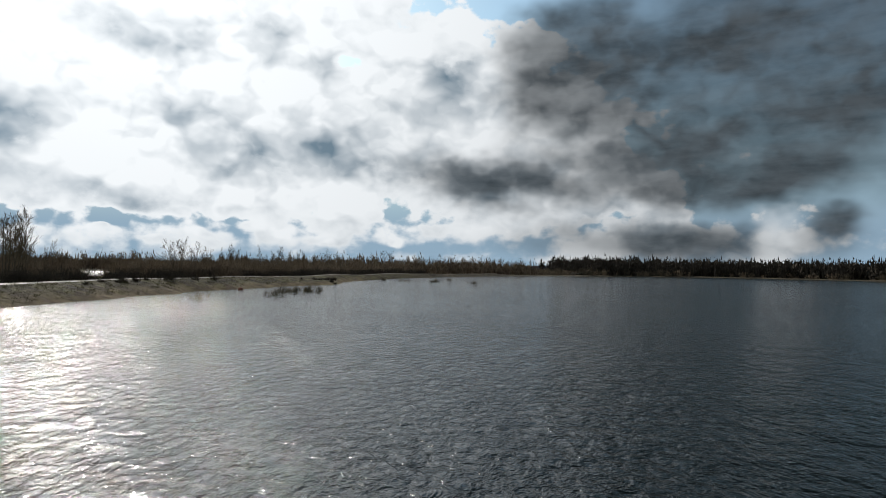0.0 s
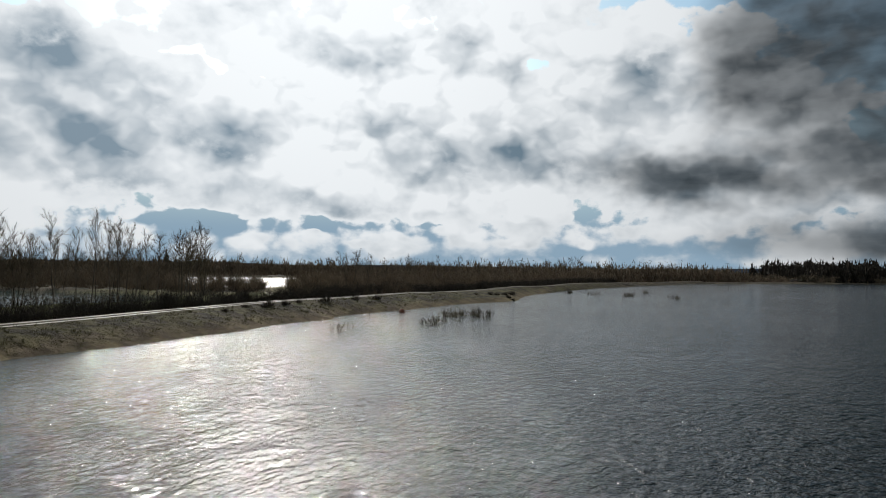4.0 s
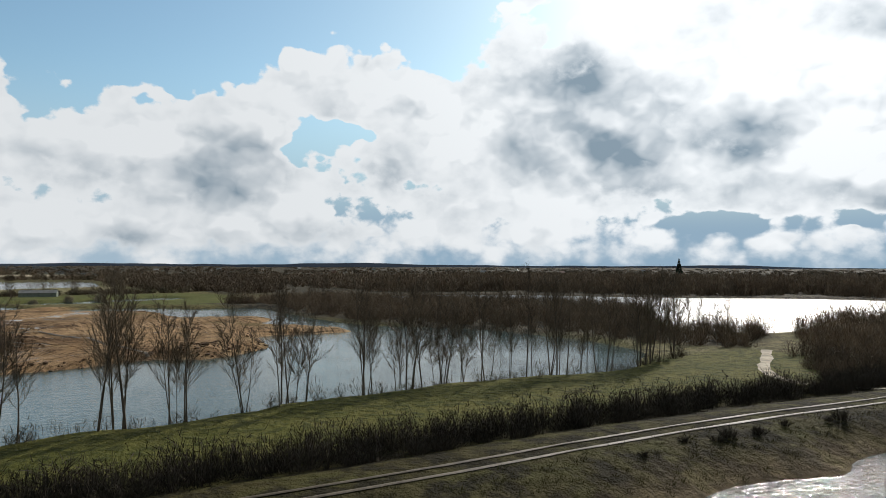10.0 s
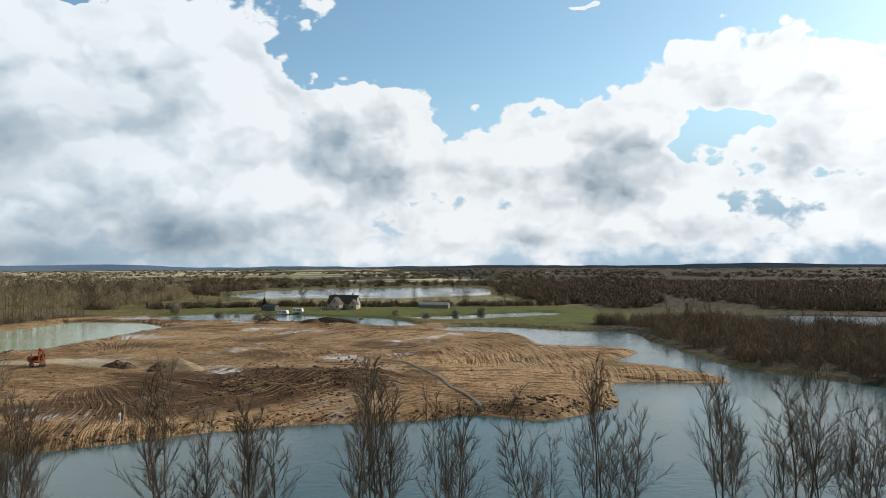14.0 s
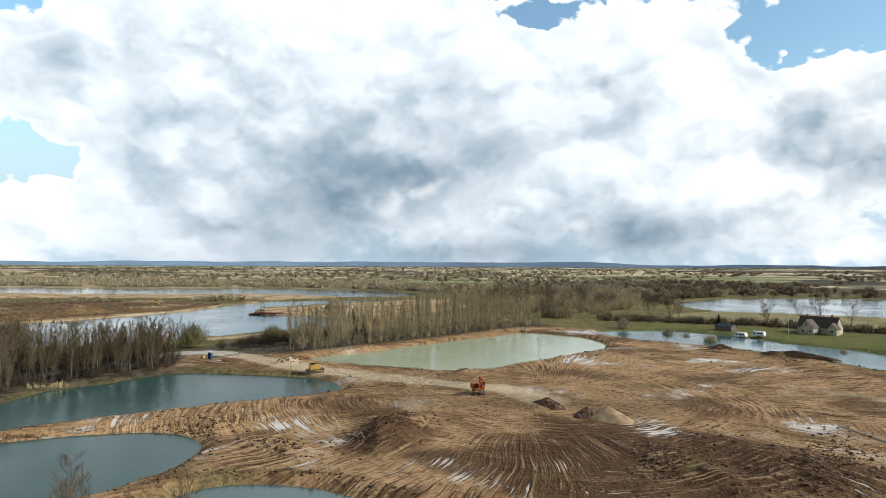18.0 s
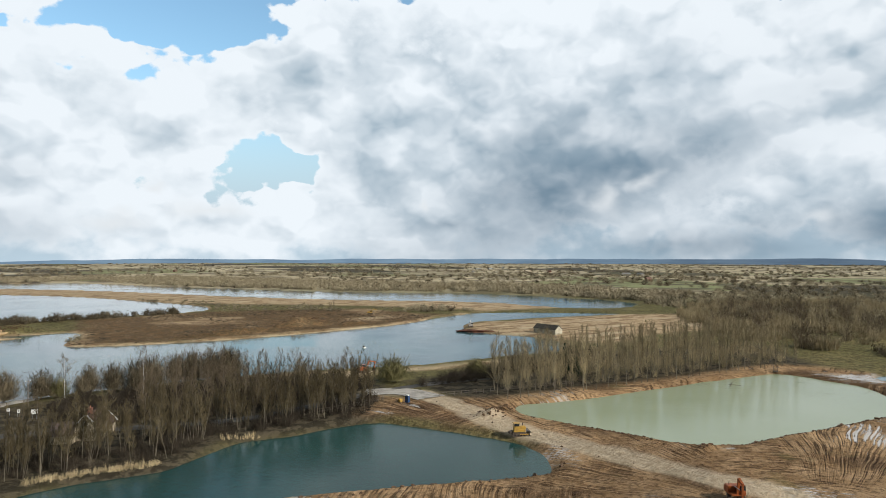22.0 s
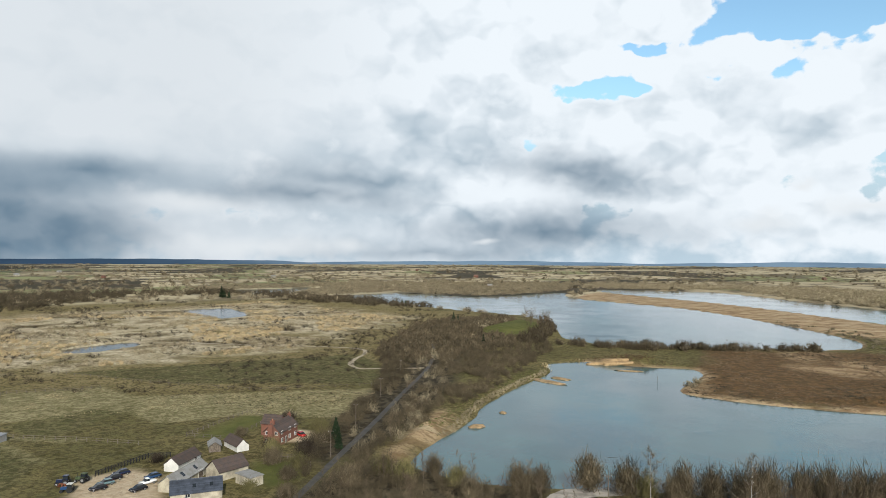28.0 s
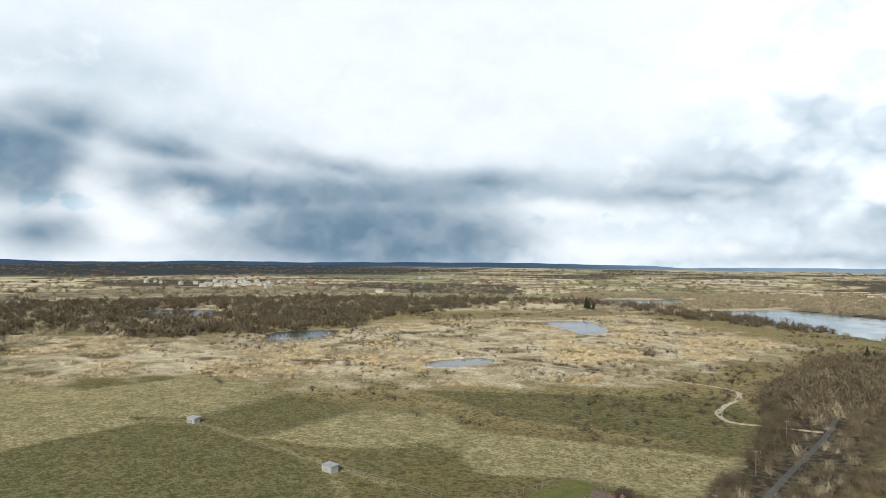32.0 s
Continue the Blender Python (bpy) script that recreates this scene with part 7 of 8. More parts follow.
def field_shelter(x, y, turned):
    top = thing("field_shelter", "grey weathered animal shelter in the paddock", "shelter", x, y, turned, None, "field shelters")
    part("back_wall", box((4.6, 0.1, 2.1), (0, 1.45, -0.1)), M_SHEET, top)
    for sx in (-1, 1):
        part("side_wall", prism([(-1.4, -0.1), (1.4, -0.1), (1.4, 2.1), (-1.4, 2.4)], -0.05, 0.05), M_SHEET, top).matrix_local = pose(sx * 2.25, 0, 0, 0, 0, 90)
    bm = box((5.0, 3.5, 0.08), (0, 0, 2.2), 0.0, 0, 1.0, -5)
    part("roof", bm, M_GALV, top)
    part("front_board", box((2.0, 0.08, 2.0), (-1.2, -1.4, -0.1)), M_TIMBER, top)


field_shelter(160, -140, 20)
field_shelter(86.5, -150.5, 10)


# ---- vehicles and machines ----
CAR_PAINTS = {n: material(n + "_car_paint", c, 0.25, spec=0.6, mottle=0.05, size=2.0) for n, c in (("black", (0.012, 0.012, 0.016)), ("blue", (0.02, 0.055, 0.13)), ("silver", (0.4, 0.43, 0.44)), ("white", (0.75, 0.75, 0.73)), ("navy", (0.012, 0.018, 0.045)), ("red", (0.4, 0.02, 0.015)), ("teal", (0.12, 0.19, 0.2)))}
M_LAMP = material("lamp_glass", (0.7, 0.7, 0.68), 0.15, spec=0.6)
M_TAIL = material("tail_lamp", (0.35, 0.01, 0.01), 0.2)


def car(x, y, turned, paint_, pickup=False):
    top = thing("pickup_truck" if pickup else "car", f"{paint_} {'pickup truck' if pickup else 'hatchback car'} parked on the gravel yard", "car", x, y, turned, None, "parked cars")
    mat_ = CAR_PAINTS[paint_]
    low = [(-2.1, 0.35), (2.1, 0.35), (2.15, 0.65), (1.95, 0.88), (0.9, 0.98), (-1.95, 1.0), (-2.15, 0.75)]
    cab = [(-0.2, 0.96), (1.05, 0.96), (0.55, 1.55), (-0.2, 1.6)] if pickup else [(-1.95, 0.98), (1.05, 0.96), (0.35, 1.46), (-1.35, 1.48)]
    bm = prism(low, -0.86, 0.86)
    bmesh.ops.bevel(bm, geom=bm.edges[:], offset=0.07, segments=2, affect="EDGES")
    body = part("body", bm, mat_, top, "", True)
    bm = prism(cab, -0.72, 0.72)
    part("windows", bm, M_GLASS, body)
    part("roof", box((0.9 if pickup else 1.6, 1.4, 0.06), (0.15 if pickup else -0.5, 0, 1.56 if pickup else 1.46), 0.02), mat_, body)
    for sx in (-1.3, 1.3):
        for sy in (-0.78, 0.78):
            w = part("wheel", drum(0.32, 0.2, (sx, sy, 0.32), "y", 16, 0.03), M_BLACK, top)
            part("rim", drum(0.19, 0.22, (sx, sy * 1.005, 0.32), "y", 10), M_GALV, w)
    for sy in (-0.6, 0.6):
        part("headlight", box((0.06, 0.35, 0.16), (2.1, sy, 0.66), 0.02), M_LAMP, body)
        part("tail_light", box((0.06, 0.25, 0.2), (-2.1, sy, 0.7), 0.02), M_TAIL, body)
    for sy in (-0.95, 0.95):
        part("mirror", box((0.1, 0.16, 0.12), (0.8, sy, 0.98), 0.02), mat_, body)
    return top


car(31.0, -130.6, 62, "black")
car(32.0, -133.6, 62, "teal")
car(33.0, -136.8, 60, "black")
car(34.0, -140.0, 60, "navy")
car(22.8, -133.2, 70, "black")
car(24.0, -137.2, 68, "white", True)
car(25.6, -140.4, 68, "blue")
car(13.0, -182.6, 150, "red")
car(-62, -117, 30, "navy")


def tractor(x, y, turned, colour, mat_):
    """A farm tractor: bonnet, glazed cab, large rear and small front wheels."""
    top = thing("tractor", colour + " farm tractor standing beside the yard", "tractor", x, y, turned, None, "tractors")
    part("bonnet", box((1.7, 0.8, 0.75), (0.95, 0, 0.75), 0.08, 0, 0.9), mat_, top)
    part("chassis", box((3.0, 0.5, 0.4), (0.2, 0, 0.5), 0.05), M_BLACK, top)
    cab = part("cab", box((1.3, 1.3, 1.2), (-0.6, 0, 1.15), 0.05, 0, 0.88), M_GLASS, top)
    part("roof", box((1.4, 1.35, 0.14), (-0.6, 0, 2.35), 0.05), mat_, cab)
    part("exhaust", drum(0.05, 1.0, (1.2, 0.25, 1.9), "z", 10), M_BLACK, top)
    for sy in (-0.85, 0.85):
        w = part("rear_wheel", drum(0.78, 0.42, (-0.75, sy, 0.78), "y", 24, 0.06), M_BLACK, top)
        part("rim", drum(0.4, 0.44, (-0.75, sy, 0.78), "y", 16), M_GALV, w)
        part("mudguard", box((1.2, 0.4, 0.08), (-0.75, sy, 1.6), 0.03), mat_, top)
        w = part("front_wheel", drum(0.45, 0.28, (1.4, sy * 0.9, 0.45), "y", 20, 0.04), M_BLACK, top)
        part("rim", drum(0.24, 0.3, (1.4, sy * 0.9, 0.45), "y", 14), M_GALV, w)
    return top


tractor(40.5, -130.5, 30, "dark", CAR_PAINTS["navy"])
tractor(38.2, -133.2, 10, "dull green", material("faded_green_paint", (0.08, 0.11, 0.05), 0.5, mottle=0.3, size=0.6))


def crawler(top, long, gauge, high=0.8, wide=0.5):
    """Two crawler tracks with rollers and shoes."""
    for sy in (-1, 1):
        outline = [(long / 2 * math.cos(a) * (1.0) if False else (long / 2 - high / 2) * (1 if math.cos(a) > 0 else -1) + high / 2 * math.cos(a), high / 2 + high / 2 * math.sin(a)) for a in np.linspace(0, 2 * math.pi, 20, endpoint=False)]
        t_ = part("track", prism(outline, sy * gauge / 2 - wide / 2, sy * gauge / 2 + wide / 2), M_STEEL, top, "muddy steel crawler track")
        shoes = [box((0.06, wide * 1.08, 0.06), (-long / 2 + high / 2 + k * 0.22, sy * gauge / 2, high - 0.02)) for k in range(int((long - high) / 0.22))]
        part("shoes", join(*shoes), M_STEEL, t_)
        for k in range(4):
            part("roller", drum(high * 0.22, wide * 1.1, (-long / 2 + high * 0.7 + k * (long - 1.4 * high) / 3, sy * gauge / 2, high * 0.35), "y", 12), M_BLACK, t_)


def bulldozer(x, y, turned):
    top = thing("bulldozer", "yellow crawler bulldozer on the haul road", "bulldozer", x, y, turned)
    crawler(top, 3.6, 2.2, 0.95, 0.6)
    hull = part("hull", box((2.9, 1.4, 0.9), (0.2, 0, 0.6), 0.06), M_YELLOW, top)
    part("engine_cover", box((1.6, 1.1, 0.8), (1.0, 0, 1.45), 0.08, 0, 0.95), M_YELLOW, hull)
    cab = part("cab", box((1.3, 1.5, 1.0), (-0.5, 0, 1.45), 0.06), M_YELLOW, top)
    part("cab_glass", box((1.22, 1.54, 0.62), (-0.5, 0, 2.3), 0.03, 0, 0.95), M_GLASS, cab)
    part("cab_roof", box((1.5, 1.6, 0.12), (-0.5, 0, 2.92), 0.04), M_YELLOW, cab)
    part("exhaust", drum(0.06, 0.8, (1.2, 0.3, 2.6), "z", 10), M_BLACK, hull)
    blade = part("blade", prism([(2.45, 0.05), (2.65, 0.05), (2.5, 0.5), (2.55, 0.95), (2.75, 1.2), (2.6, 1.2), (2.4, 0.9), (2.32, 0.5)], -1.75, 1.75), M_STEEL, top, "mud-caked steel blade")
    for sy in (-1, 1):
        part("push_arm", box((2.4, 0.16, 0.22), (1.3, sy * 1.55, 0.45), 0.02), M_YELLOW, blade)
        part("ram", drum(0.06, 1.2, (1.9, sy * 0.5, 1.1), "x", 10), M_GALV, blade)
    part("ripper", box((0.7, 1.2, 0.6), (-2.0, 0, 0.5), 0.05), M_STEEL, top)


def excavator(x, y, turned, paint_=M_YELLOW, swing=0.0, reach=1.0, colour="yellow", z=None):
    top = thing("excavator", f"{colour} tracked excavator working on the quarry ground", "excavator", x, y, turned, z)
    crawler(top, 3.8, 2.3, 0.85, 0.55)
    part("slew_ring", drum(0.7, 0.25, (0, 0, 0.95), "z", 20), M_STEEL, top)

    def swung(bm):
        bmesh.ops.transform(bm, matrix=pose(0, 0, 0, 0, 0, swing), verts=bm.verts)
        return bm

    house_ = part("upper_body", swung(join(box((3.0, 2.5, 0.35), (-0.5, 0, 1.08), 0.04), box((1.7, 2.5, 1.0), (-1.2, 0, 1.4), 0.1))), paint_, top)
    part("counterweight", swung(box((0.6, 2.4, 0.9), (-2.15, 0, 1.2), 0.15)), paint_, house_)
    cab = part("cab", swung(box((1.5, 0.95, 0.7), (0.4, 0.75, 1.4), 0.05)), paint_, house_)
    part("cab_glass", swung(box((1.4, 0.97, 0.85), (0.42, 0.75, 2.08), 0.04, 0, 0.93)), M_GLASS, cab)
    part("cab_roof", swung(box((1.35, 0.9, 0.1), (0.4, 0.75, 2.9), 0.03)), paint_, cab)
    part("exhaust", swung(drum(0.06, 0.6, (-1.3, -0.7, 2.6), "z", 8)), M_BLACK, house_)
    boom = part("boom", swung(prism([(0.6, 1.3), (0.9, 1.3), (2.4 * reach, 3.9), (4.6 * reach, 3.5), (4.6 * reach, 3.8), (2.3 * reach, 4.45), (1.9 * reach, 4.2)], -0.35, 0.05)), paint_, house_)
    arm = part("arm", swung(prism([(4.3 * reach, 3.95), (4.75 * reach, 3.9), (4.3 * reach, 1.2), (4.05 * reach, 1.2)], -0.3, 0.0)), paint_, boom)
    part("bucket", swung(prism([(4.3 * reach, 1.3), (4.5 * reach, 0.7), (4.2 * reach, 0.25), (3.6 * reach, 0.35), (3.45 * reach, 0.7), (3.9 * reach, 0.6), (4.05 * reach, 1.2)], -0.75, 0.45)), M_STEEL, arm)
    part("ram", swung(drum(0.07, 1.8, (2.0 * reach, -0.42, 2.6), "x", 8)), M_GALV, boom)
    return top


bulldozer(-156.2, -72.0, 155)
excavator(-159.5, -25.0, 40, M_ORANGE, 20, 0.6, "orange")
excavator(-163, -158, 200, M_ORANGE, -10, 1.2, "weathered rusty orange")
excavator(-264, -355, 150, M_YELLOW, 0, 1.0, "yellow")
excavator(-271, -252, 60, material("pale_machine_paint", (0.6, 0.56, 0.5), 0.5), 0, 0.7, "white and rust", 0.9)

tractor = thing("tractor", "old blue and red tractor with plough in the yard", "tractor", 36, -127.5, 30)
part("bonnet", box((1.6, 0.7, 0.7), (0.8, 0, 0.7), 0.06), CAR_PAINTS["blue"], tractor)
part("cab", box((1.2, 1.2, 1.1), (-0.6, 0, 1.0), 0.05, 0, 0.9), M_GLASS, tractor)
part("cab_roof", box((1.4, 1.4, 0.12), (-0.6, 0, 2.1), 0.04), M_WHITE, tractor)
for wx, wy, wr in ((-0.7, 0.75, 0.75), (-0.7, -0.75, 0.75), (1.3, 0.6, 0.42), (1.3, -0.6, 0.42)):
    part("wheel", drum(wr, 0.35, (wx, wy, wr), "y", 18, 0.05), M_BLACK, tractor)
plough = thing("plough", "rusty red plough standing beside the tractor", "plough", 39, -129.5, 10)
part("beam", box((3.2, 0.2, 0.25), (0, 0, 0.7), 0.02), M_RUST, plough)
for k in range(4):
    part("share", prism([(-1.3 + k * 0.9, 0.0), (-0.8 + k * 0.9, 0.05), (-1.0 + k * 0.9, 0.75), (-1.2 + k * 0.9, 0.75)], -0.12, 0.25), M_RUST, plough)

toilet = thing("portable_toilet", "blue portable toilet with white domed roof", "toilet", -152.3, -111, 25)
part("cabin", box((1.1, 1.1, 2.05), (0, 0, 0), 0.04), CAR_PAINTS["blue"], toilet)
part("roof", box((1.16, 1.16, 0.25), (0, 0, 2.05), 0.1, 0, 0.8), M_WHITE, toilet)
part("door", box((0.75, 0.05, 1.8), (0, -0.56, 0.1), 0.01), CAR_PAINTS["silver"], toilet)
bin_ = thing("grit_bin", "yellow grit bin beside the entrance", "bin", -150.8, -112, 15)
part("body", box((1.1, 0.8, 0.7), (0, 0, 0), 0.05, 0, 1.08), M_YELLOW, bin_)
part("lid", box((1.25, 0.95, 0.18), (0, 0, 0.7), 0.06, 0, 0.85), M_YELLOW, bin_)

buoy = thing("work_float", "small white work float moored in the lake", "float", -191, -215, 20, 0.0)
part("hull", box((2.0, 1.3, 0.6), (0, 0, -0.2), 0.1, 0, 1.05), M_WHITE, buoy)
part("deck_box", box((0.7, 0.6, 0.7), (0.1, 0, 0.4), 0.05), M_STEEL, buoy)
part("mast", drum(0.04, 1.4, (0.4, 0, 1.0), "z", 8), M_STEEL, buoy)

jetty = thing("rail_pontoon", "dark timber fishing platform with rails at the pond", "jetty", -279, -90, 30, 0.2)
part("deck", box((12, 1.8, 0.15), (0, 0, 0.6)), M_TIMBER, jetty)
for k in range(7):
    for sy in (-0.8, 0.8):
        part("post", box((0.12, 0.12, 2.0), (-5.7 + k * 1.9, sy, -0.4)), M_TIMBER, jetty)
for sy in (-0.8, 0.8):
    for hz in (1.1, 1.5):
        part("rail", box((11.6, 0.08, 0.1), (0, sy, hz)), M_TIMBER, jetty)

# ---- small things ----


def post_fence(name, label, line, gap=3.0, high=1.15, rails=2, mat_=None, group=""):
    """A fence of posts and rails or wires along a line."""
    mat_ = mat_ or M_TIMBER
    p = np.array(line, float)
    top = thing(name, label, "fence", p[0][0], p[0][1], 0, 0.0, group, UNIT)
    base = p[0]
    posts, pm = [], None
    for a, b in zip(p[:-1], p[1:]):
        n = max(1, int(round(np.linalg.norm(b - a) / gap)))
        posts += [a + (b - a) * k / n for k in range(n)]
    posts.append(p[-1])
    zs = [height_at(*q) for q in posts]
    for q, z_ in zip(posts, zs):
        if pm is None:
            pm = part("post", box((0.14, 0.14, high + 0.3), (0, 0, -0.3), 0.01), mat_, top)
            o = pm
        else:
            o = new("post", pm.data)
            o.parent = top
        o.matrix_local = Matrix.Translation((q[0] - base[0], q[1] - base[1], z_))
    for r in range(rails):
        hz = high * (0.45 + 0.5 * r / max(1, rails - 1)) if rails > 1 else high * 0.85
        v, f = [], []
        for q, z_ in zip(posts, zs):
            for dz in (-0.04, 0.04):
                v.append((q[0] - base[0], q[1] - base[1] + 0.08, z_ + hz + dz))
                v.append((q[0] - base[0] + 0.03, q[1] - base[1] + 0.11, z_ + hz + dz))
        for k in range(len(posts) - 1):
            i = 4 * k
            for a, b in ((0, 1), (1, 3), (3, 2), (2, 0)):
                f.append((i + a, i + b, i + 4 + b, i + 4 + a))
        ob = new("rail", raw_mesh("rail", v, f, mat_))
        ob.parent = top
    return top


post_fence("paddock_fence", "weathered post and rail fence between the paddocks", [(172, -127), (157, -141), (120, -144), (94, -152), (67, -158), (48, -160)])
post_fence("paddock_fence", "weathered post and rail fence across the pasture", [(162, -141), (186, -186), (243, -184)])
post_fence("paddock_fence", "weathered fence beside the green paddock", [(129, -148), (140, -195), (118, -215)])
post_fence("pen_fence", "timber pen round the mown paddock", [(42, -171), (43, -200), (31, -196), (29, -172), (42, -171)], 2.5)
post_fence("garden_fence", "low timber fence in front of the farm garden", [(10, -162), (2, -164), (-3, -160)], 1.5)
post_fence("roadside_fence", "weathered close timber fence along the road", [(-20, -118), (-34, -119.5), (-50, -121)], 1.2, 1.3, 4)
post_fence("entrance_fence", "timber fence beside the quarry entrance", [(-163, -113), (-180, -110), (-205, -107)], 2.2, 1.1, 2)
post_fence("entrance_fence", "timber fence by the site entrance", [(-148, -116), (-138, -113), (-128, -112)], 2.2, 1.1, 2)
post_fence("yard_fence", "dark close-boarded timber fence round the gravel yard", [(38.5, -137), (38, -144), (37.5, -152), (33, -154.5)], 0.9, 1.3, 5, M_BLACK)
post_fence("pasture_fence", "thin wire fence along the heath track", [(22, -258), (60, -232), (99, -229), (158, -232)], 4.5, 1.1, 1)


def sign(x, y, turned, wide, high, up_, face, label):
    top = thing("sign", label, "sign", x, y, turned, None, "roadside signs")
    board = part("board", box((wide, 0.05, high), (0, 0, up_), 0.01), face, top)
    part("mark", box((wide * 0.55, 0.02, high * 0.12), (0, -0.034, up_ + high * 0.6)), M_BLACK, board)
    part("mark", box((wide * 0.4, 0.02, high * 0.1), (0, -0.034, up_ + high * 0.35)), M_BLACK, board)
    for sx in (-wide * 0.35, wide * 0.35):
        part("post", box((0.08, 0.08, up_ + high), (sx, 0.07, -0.1)), M_GALV, top)


sign(-68, -149, 170, 0.8, 0.8, 1.2, M_WHITE, "small white notice board by the site road")
sign(-70, -146, 170, 0.8, 0.9, 1.2, M_WHITE, "small white notice board on two posts")
sign(-73, -142, 170, 1.6, 1.2, 1.4, M_WHITE, "large white site notice board on two posts")
sign(-15, -133, 160, 0.8, 1.0, 1.6, M_WHITE, "white road sign at the lane junction")
sign(-11, -124, 160, 1.2, 0.5, 0.8, M_YELLOW, "low yellow sign on the verge")
sign(4, -176, 160, 0.6, 0.8, 1.4, M_WHITE, "white sign on a post by the lane")
sign(-57, -136, 170, 0.5, 0.5, 0.8, M_WHITE, "little white marker board in the verge")


def pole(x, y, tall, cross=True):
    top = thing("telegraph_pole", "grey wooden telegraph pole with cross arm", "pole", x, y, 20, None, "telegraph poles")
    part("shaft", drum(0.14, tall + 0.5, (0, 0, tall / 2 - 0.25), "z", 10, top=0.1), M_TIMBER, top)
    if cross:
        arm = part("cross_arm", box((1.6, 0.12, 0.12), (0, 0.1, tall - 0.5)), M_TIMBER, top)
        for k in (-0.65, 0, 0.65):
            part("insulator", drum(0.05, 0.16, (k, 0.1, tall - 0.3), "z", 8), M_WHITE, arm)


for x, y in ((4, -198), (-4, -168), (14, -238), (24, -280), (-72, -157), (-98, -163), (-232, -150), (-245, -158)):
    pole(x, y, 8.0)
flag = thing("flag_pole", "white flagpole on the house lawn", "pole", -322, -2, 0)
part("shaft", drum(0.07, 9, (0, 0, 4.4), "z", 10, top=0.04), M_WHITE, flag)
part("truck", drum(0.12, 0.12, (0, 0, 8.95), "z", 10), M_WHITE, flag)


def lump(seed, size, flat_=0.7, detail=2, jag=0.25):
    """A rough clod or rock."""
    bm = bmesh.new()
    bmesh.ops.create_icosphere(bm, subdivisions=detail, radius=1.0)
    for v in bm.verts:
        k = 1 + jag * noise.noise(v.co * 1.7 + Vector((seed, 3.1 * seed, 0))) * 2 + jag * 0.5 * noise.noise(v.co * 4.0 + Vector((0, seed, 1)))
        v.co = Vector((v.co.x * size[0] * k, v.co.y * size[1] * k, v.co.z * size[2] * k * flat_))
    return bm


M_SANDBANK = material("wet_sand", (0.38, 0.27, 0.15), 0.85, mottle=0.3, size=1.5, bump=0.06, bump_size=0.4)
M_MUDLUMP = material("dark_mud", (0.13, 0.076, 0.04), 0.85, mottle=0.45, size=0.8, bump=0.1, bump_size=0.35, second=(0.06, 0.034, 0.018))


def lump_thing(name, label, category, x, y, z, size, mat_, seed, detail=3, jag=0.25):
    me = bpy.data.meshes.new(name)
    bm = lump(seed, size, 1.0, detail, jag)
    bm.to_mesh(me)
    bm.free()
    me.materials.append(mat_)
    me.polygons.foreach_set("use_smooth", np.full(len(me.polygons), True))
    ob = tagged(new(name, me), label, category)
    ob.matrix_world = pose(x, y, z, 0, 0, seed * 37)
    return ob


lump_thing("sand_islet", "small sandy islet in the shallow lake", "islet", -29, -212, 0.0, (2.6, 1.6, 0.8), M_SANDBANK, 1)
lump_thing("sand_islet", "pale sand hump beside the near shore", "islet", -52, -170, 0.0, (2.6, 1.8, 0.9), M_SANDBANK, 2)
lump_thing("sand_islet", "low muddy shoal in the lake corner", "islet", -32, -232, 0.0, (1.4, 1.0, 0.5), M_SANDBANK, 3)
lump_thing("sand_islet", "long low shoal at the reedy lake corner", "islet", -36, -292, 0.0, (9, 2.5, 0.6), M_SANDBANK, 4)
lump_thing("sand_islet", "low gravel shoal off the sand heap", "islet", -66, -330, 0.0, (6, 1.2, 0.4), M_SANDBANK, 5)
lump_thing("sand_islet", "ochre shoal near the reedy shore", "islet", -40, -300, 0.0, (5, 2.2, 0.5), M_SANDBANK, 9)
lump_thing("spoil_bank", "dark rusty spoil bank along the spit", "heap", -264, -238, 0.05, (3.0, 9, 1.2), material("rusty_spoil", (0.13, 0.05, 0.028), 0.9, mottle=0.35, size=2.0, bump=0.15, bump_size=0.8), 6, 4, 0.3)
lump_thing("sand_mound", "golden sand heap on the isthmus between two lakes", "heap", -60, -349, 0.1, (14, 5, 2.3), material("golden_sand", (0.42, 0.29, 0.15), 0.95, mottle=0.3, size=3.0, bump=0.15, bump_size=0.8), 30, 4, 0.16)


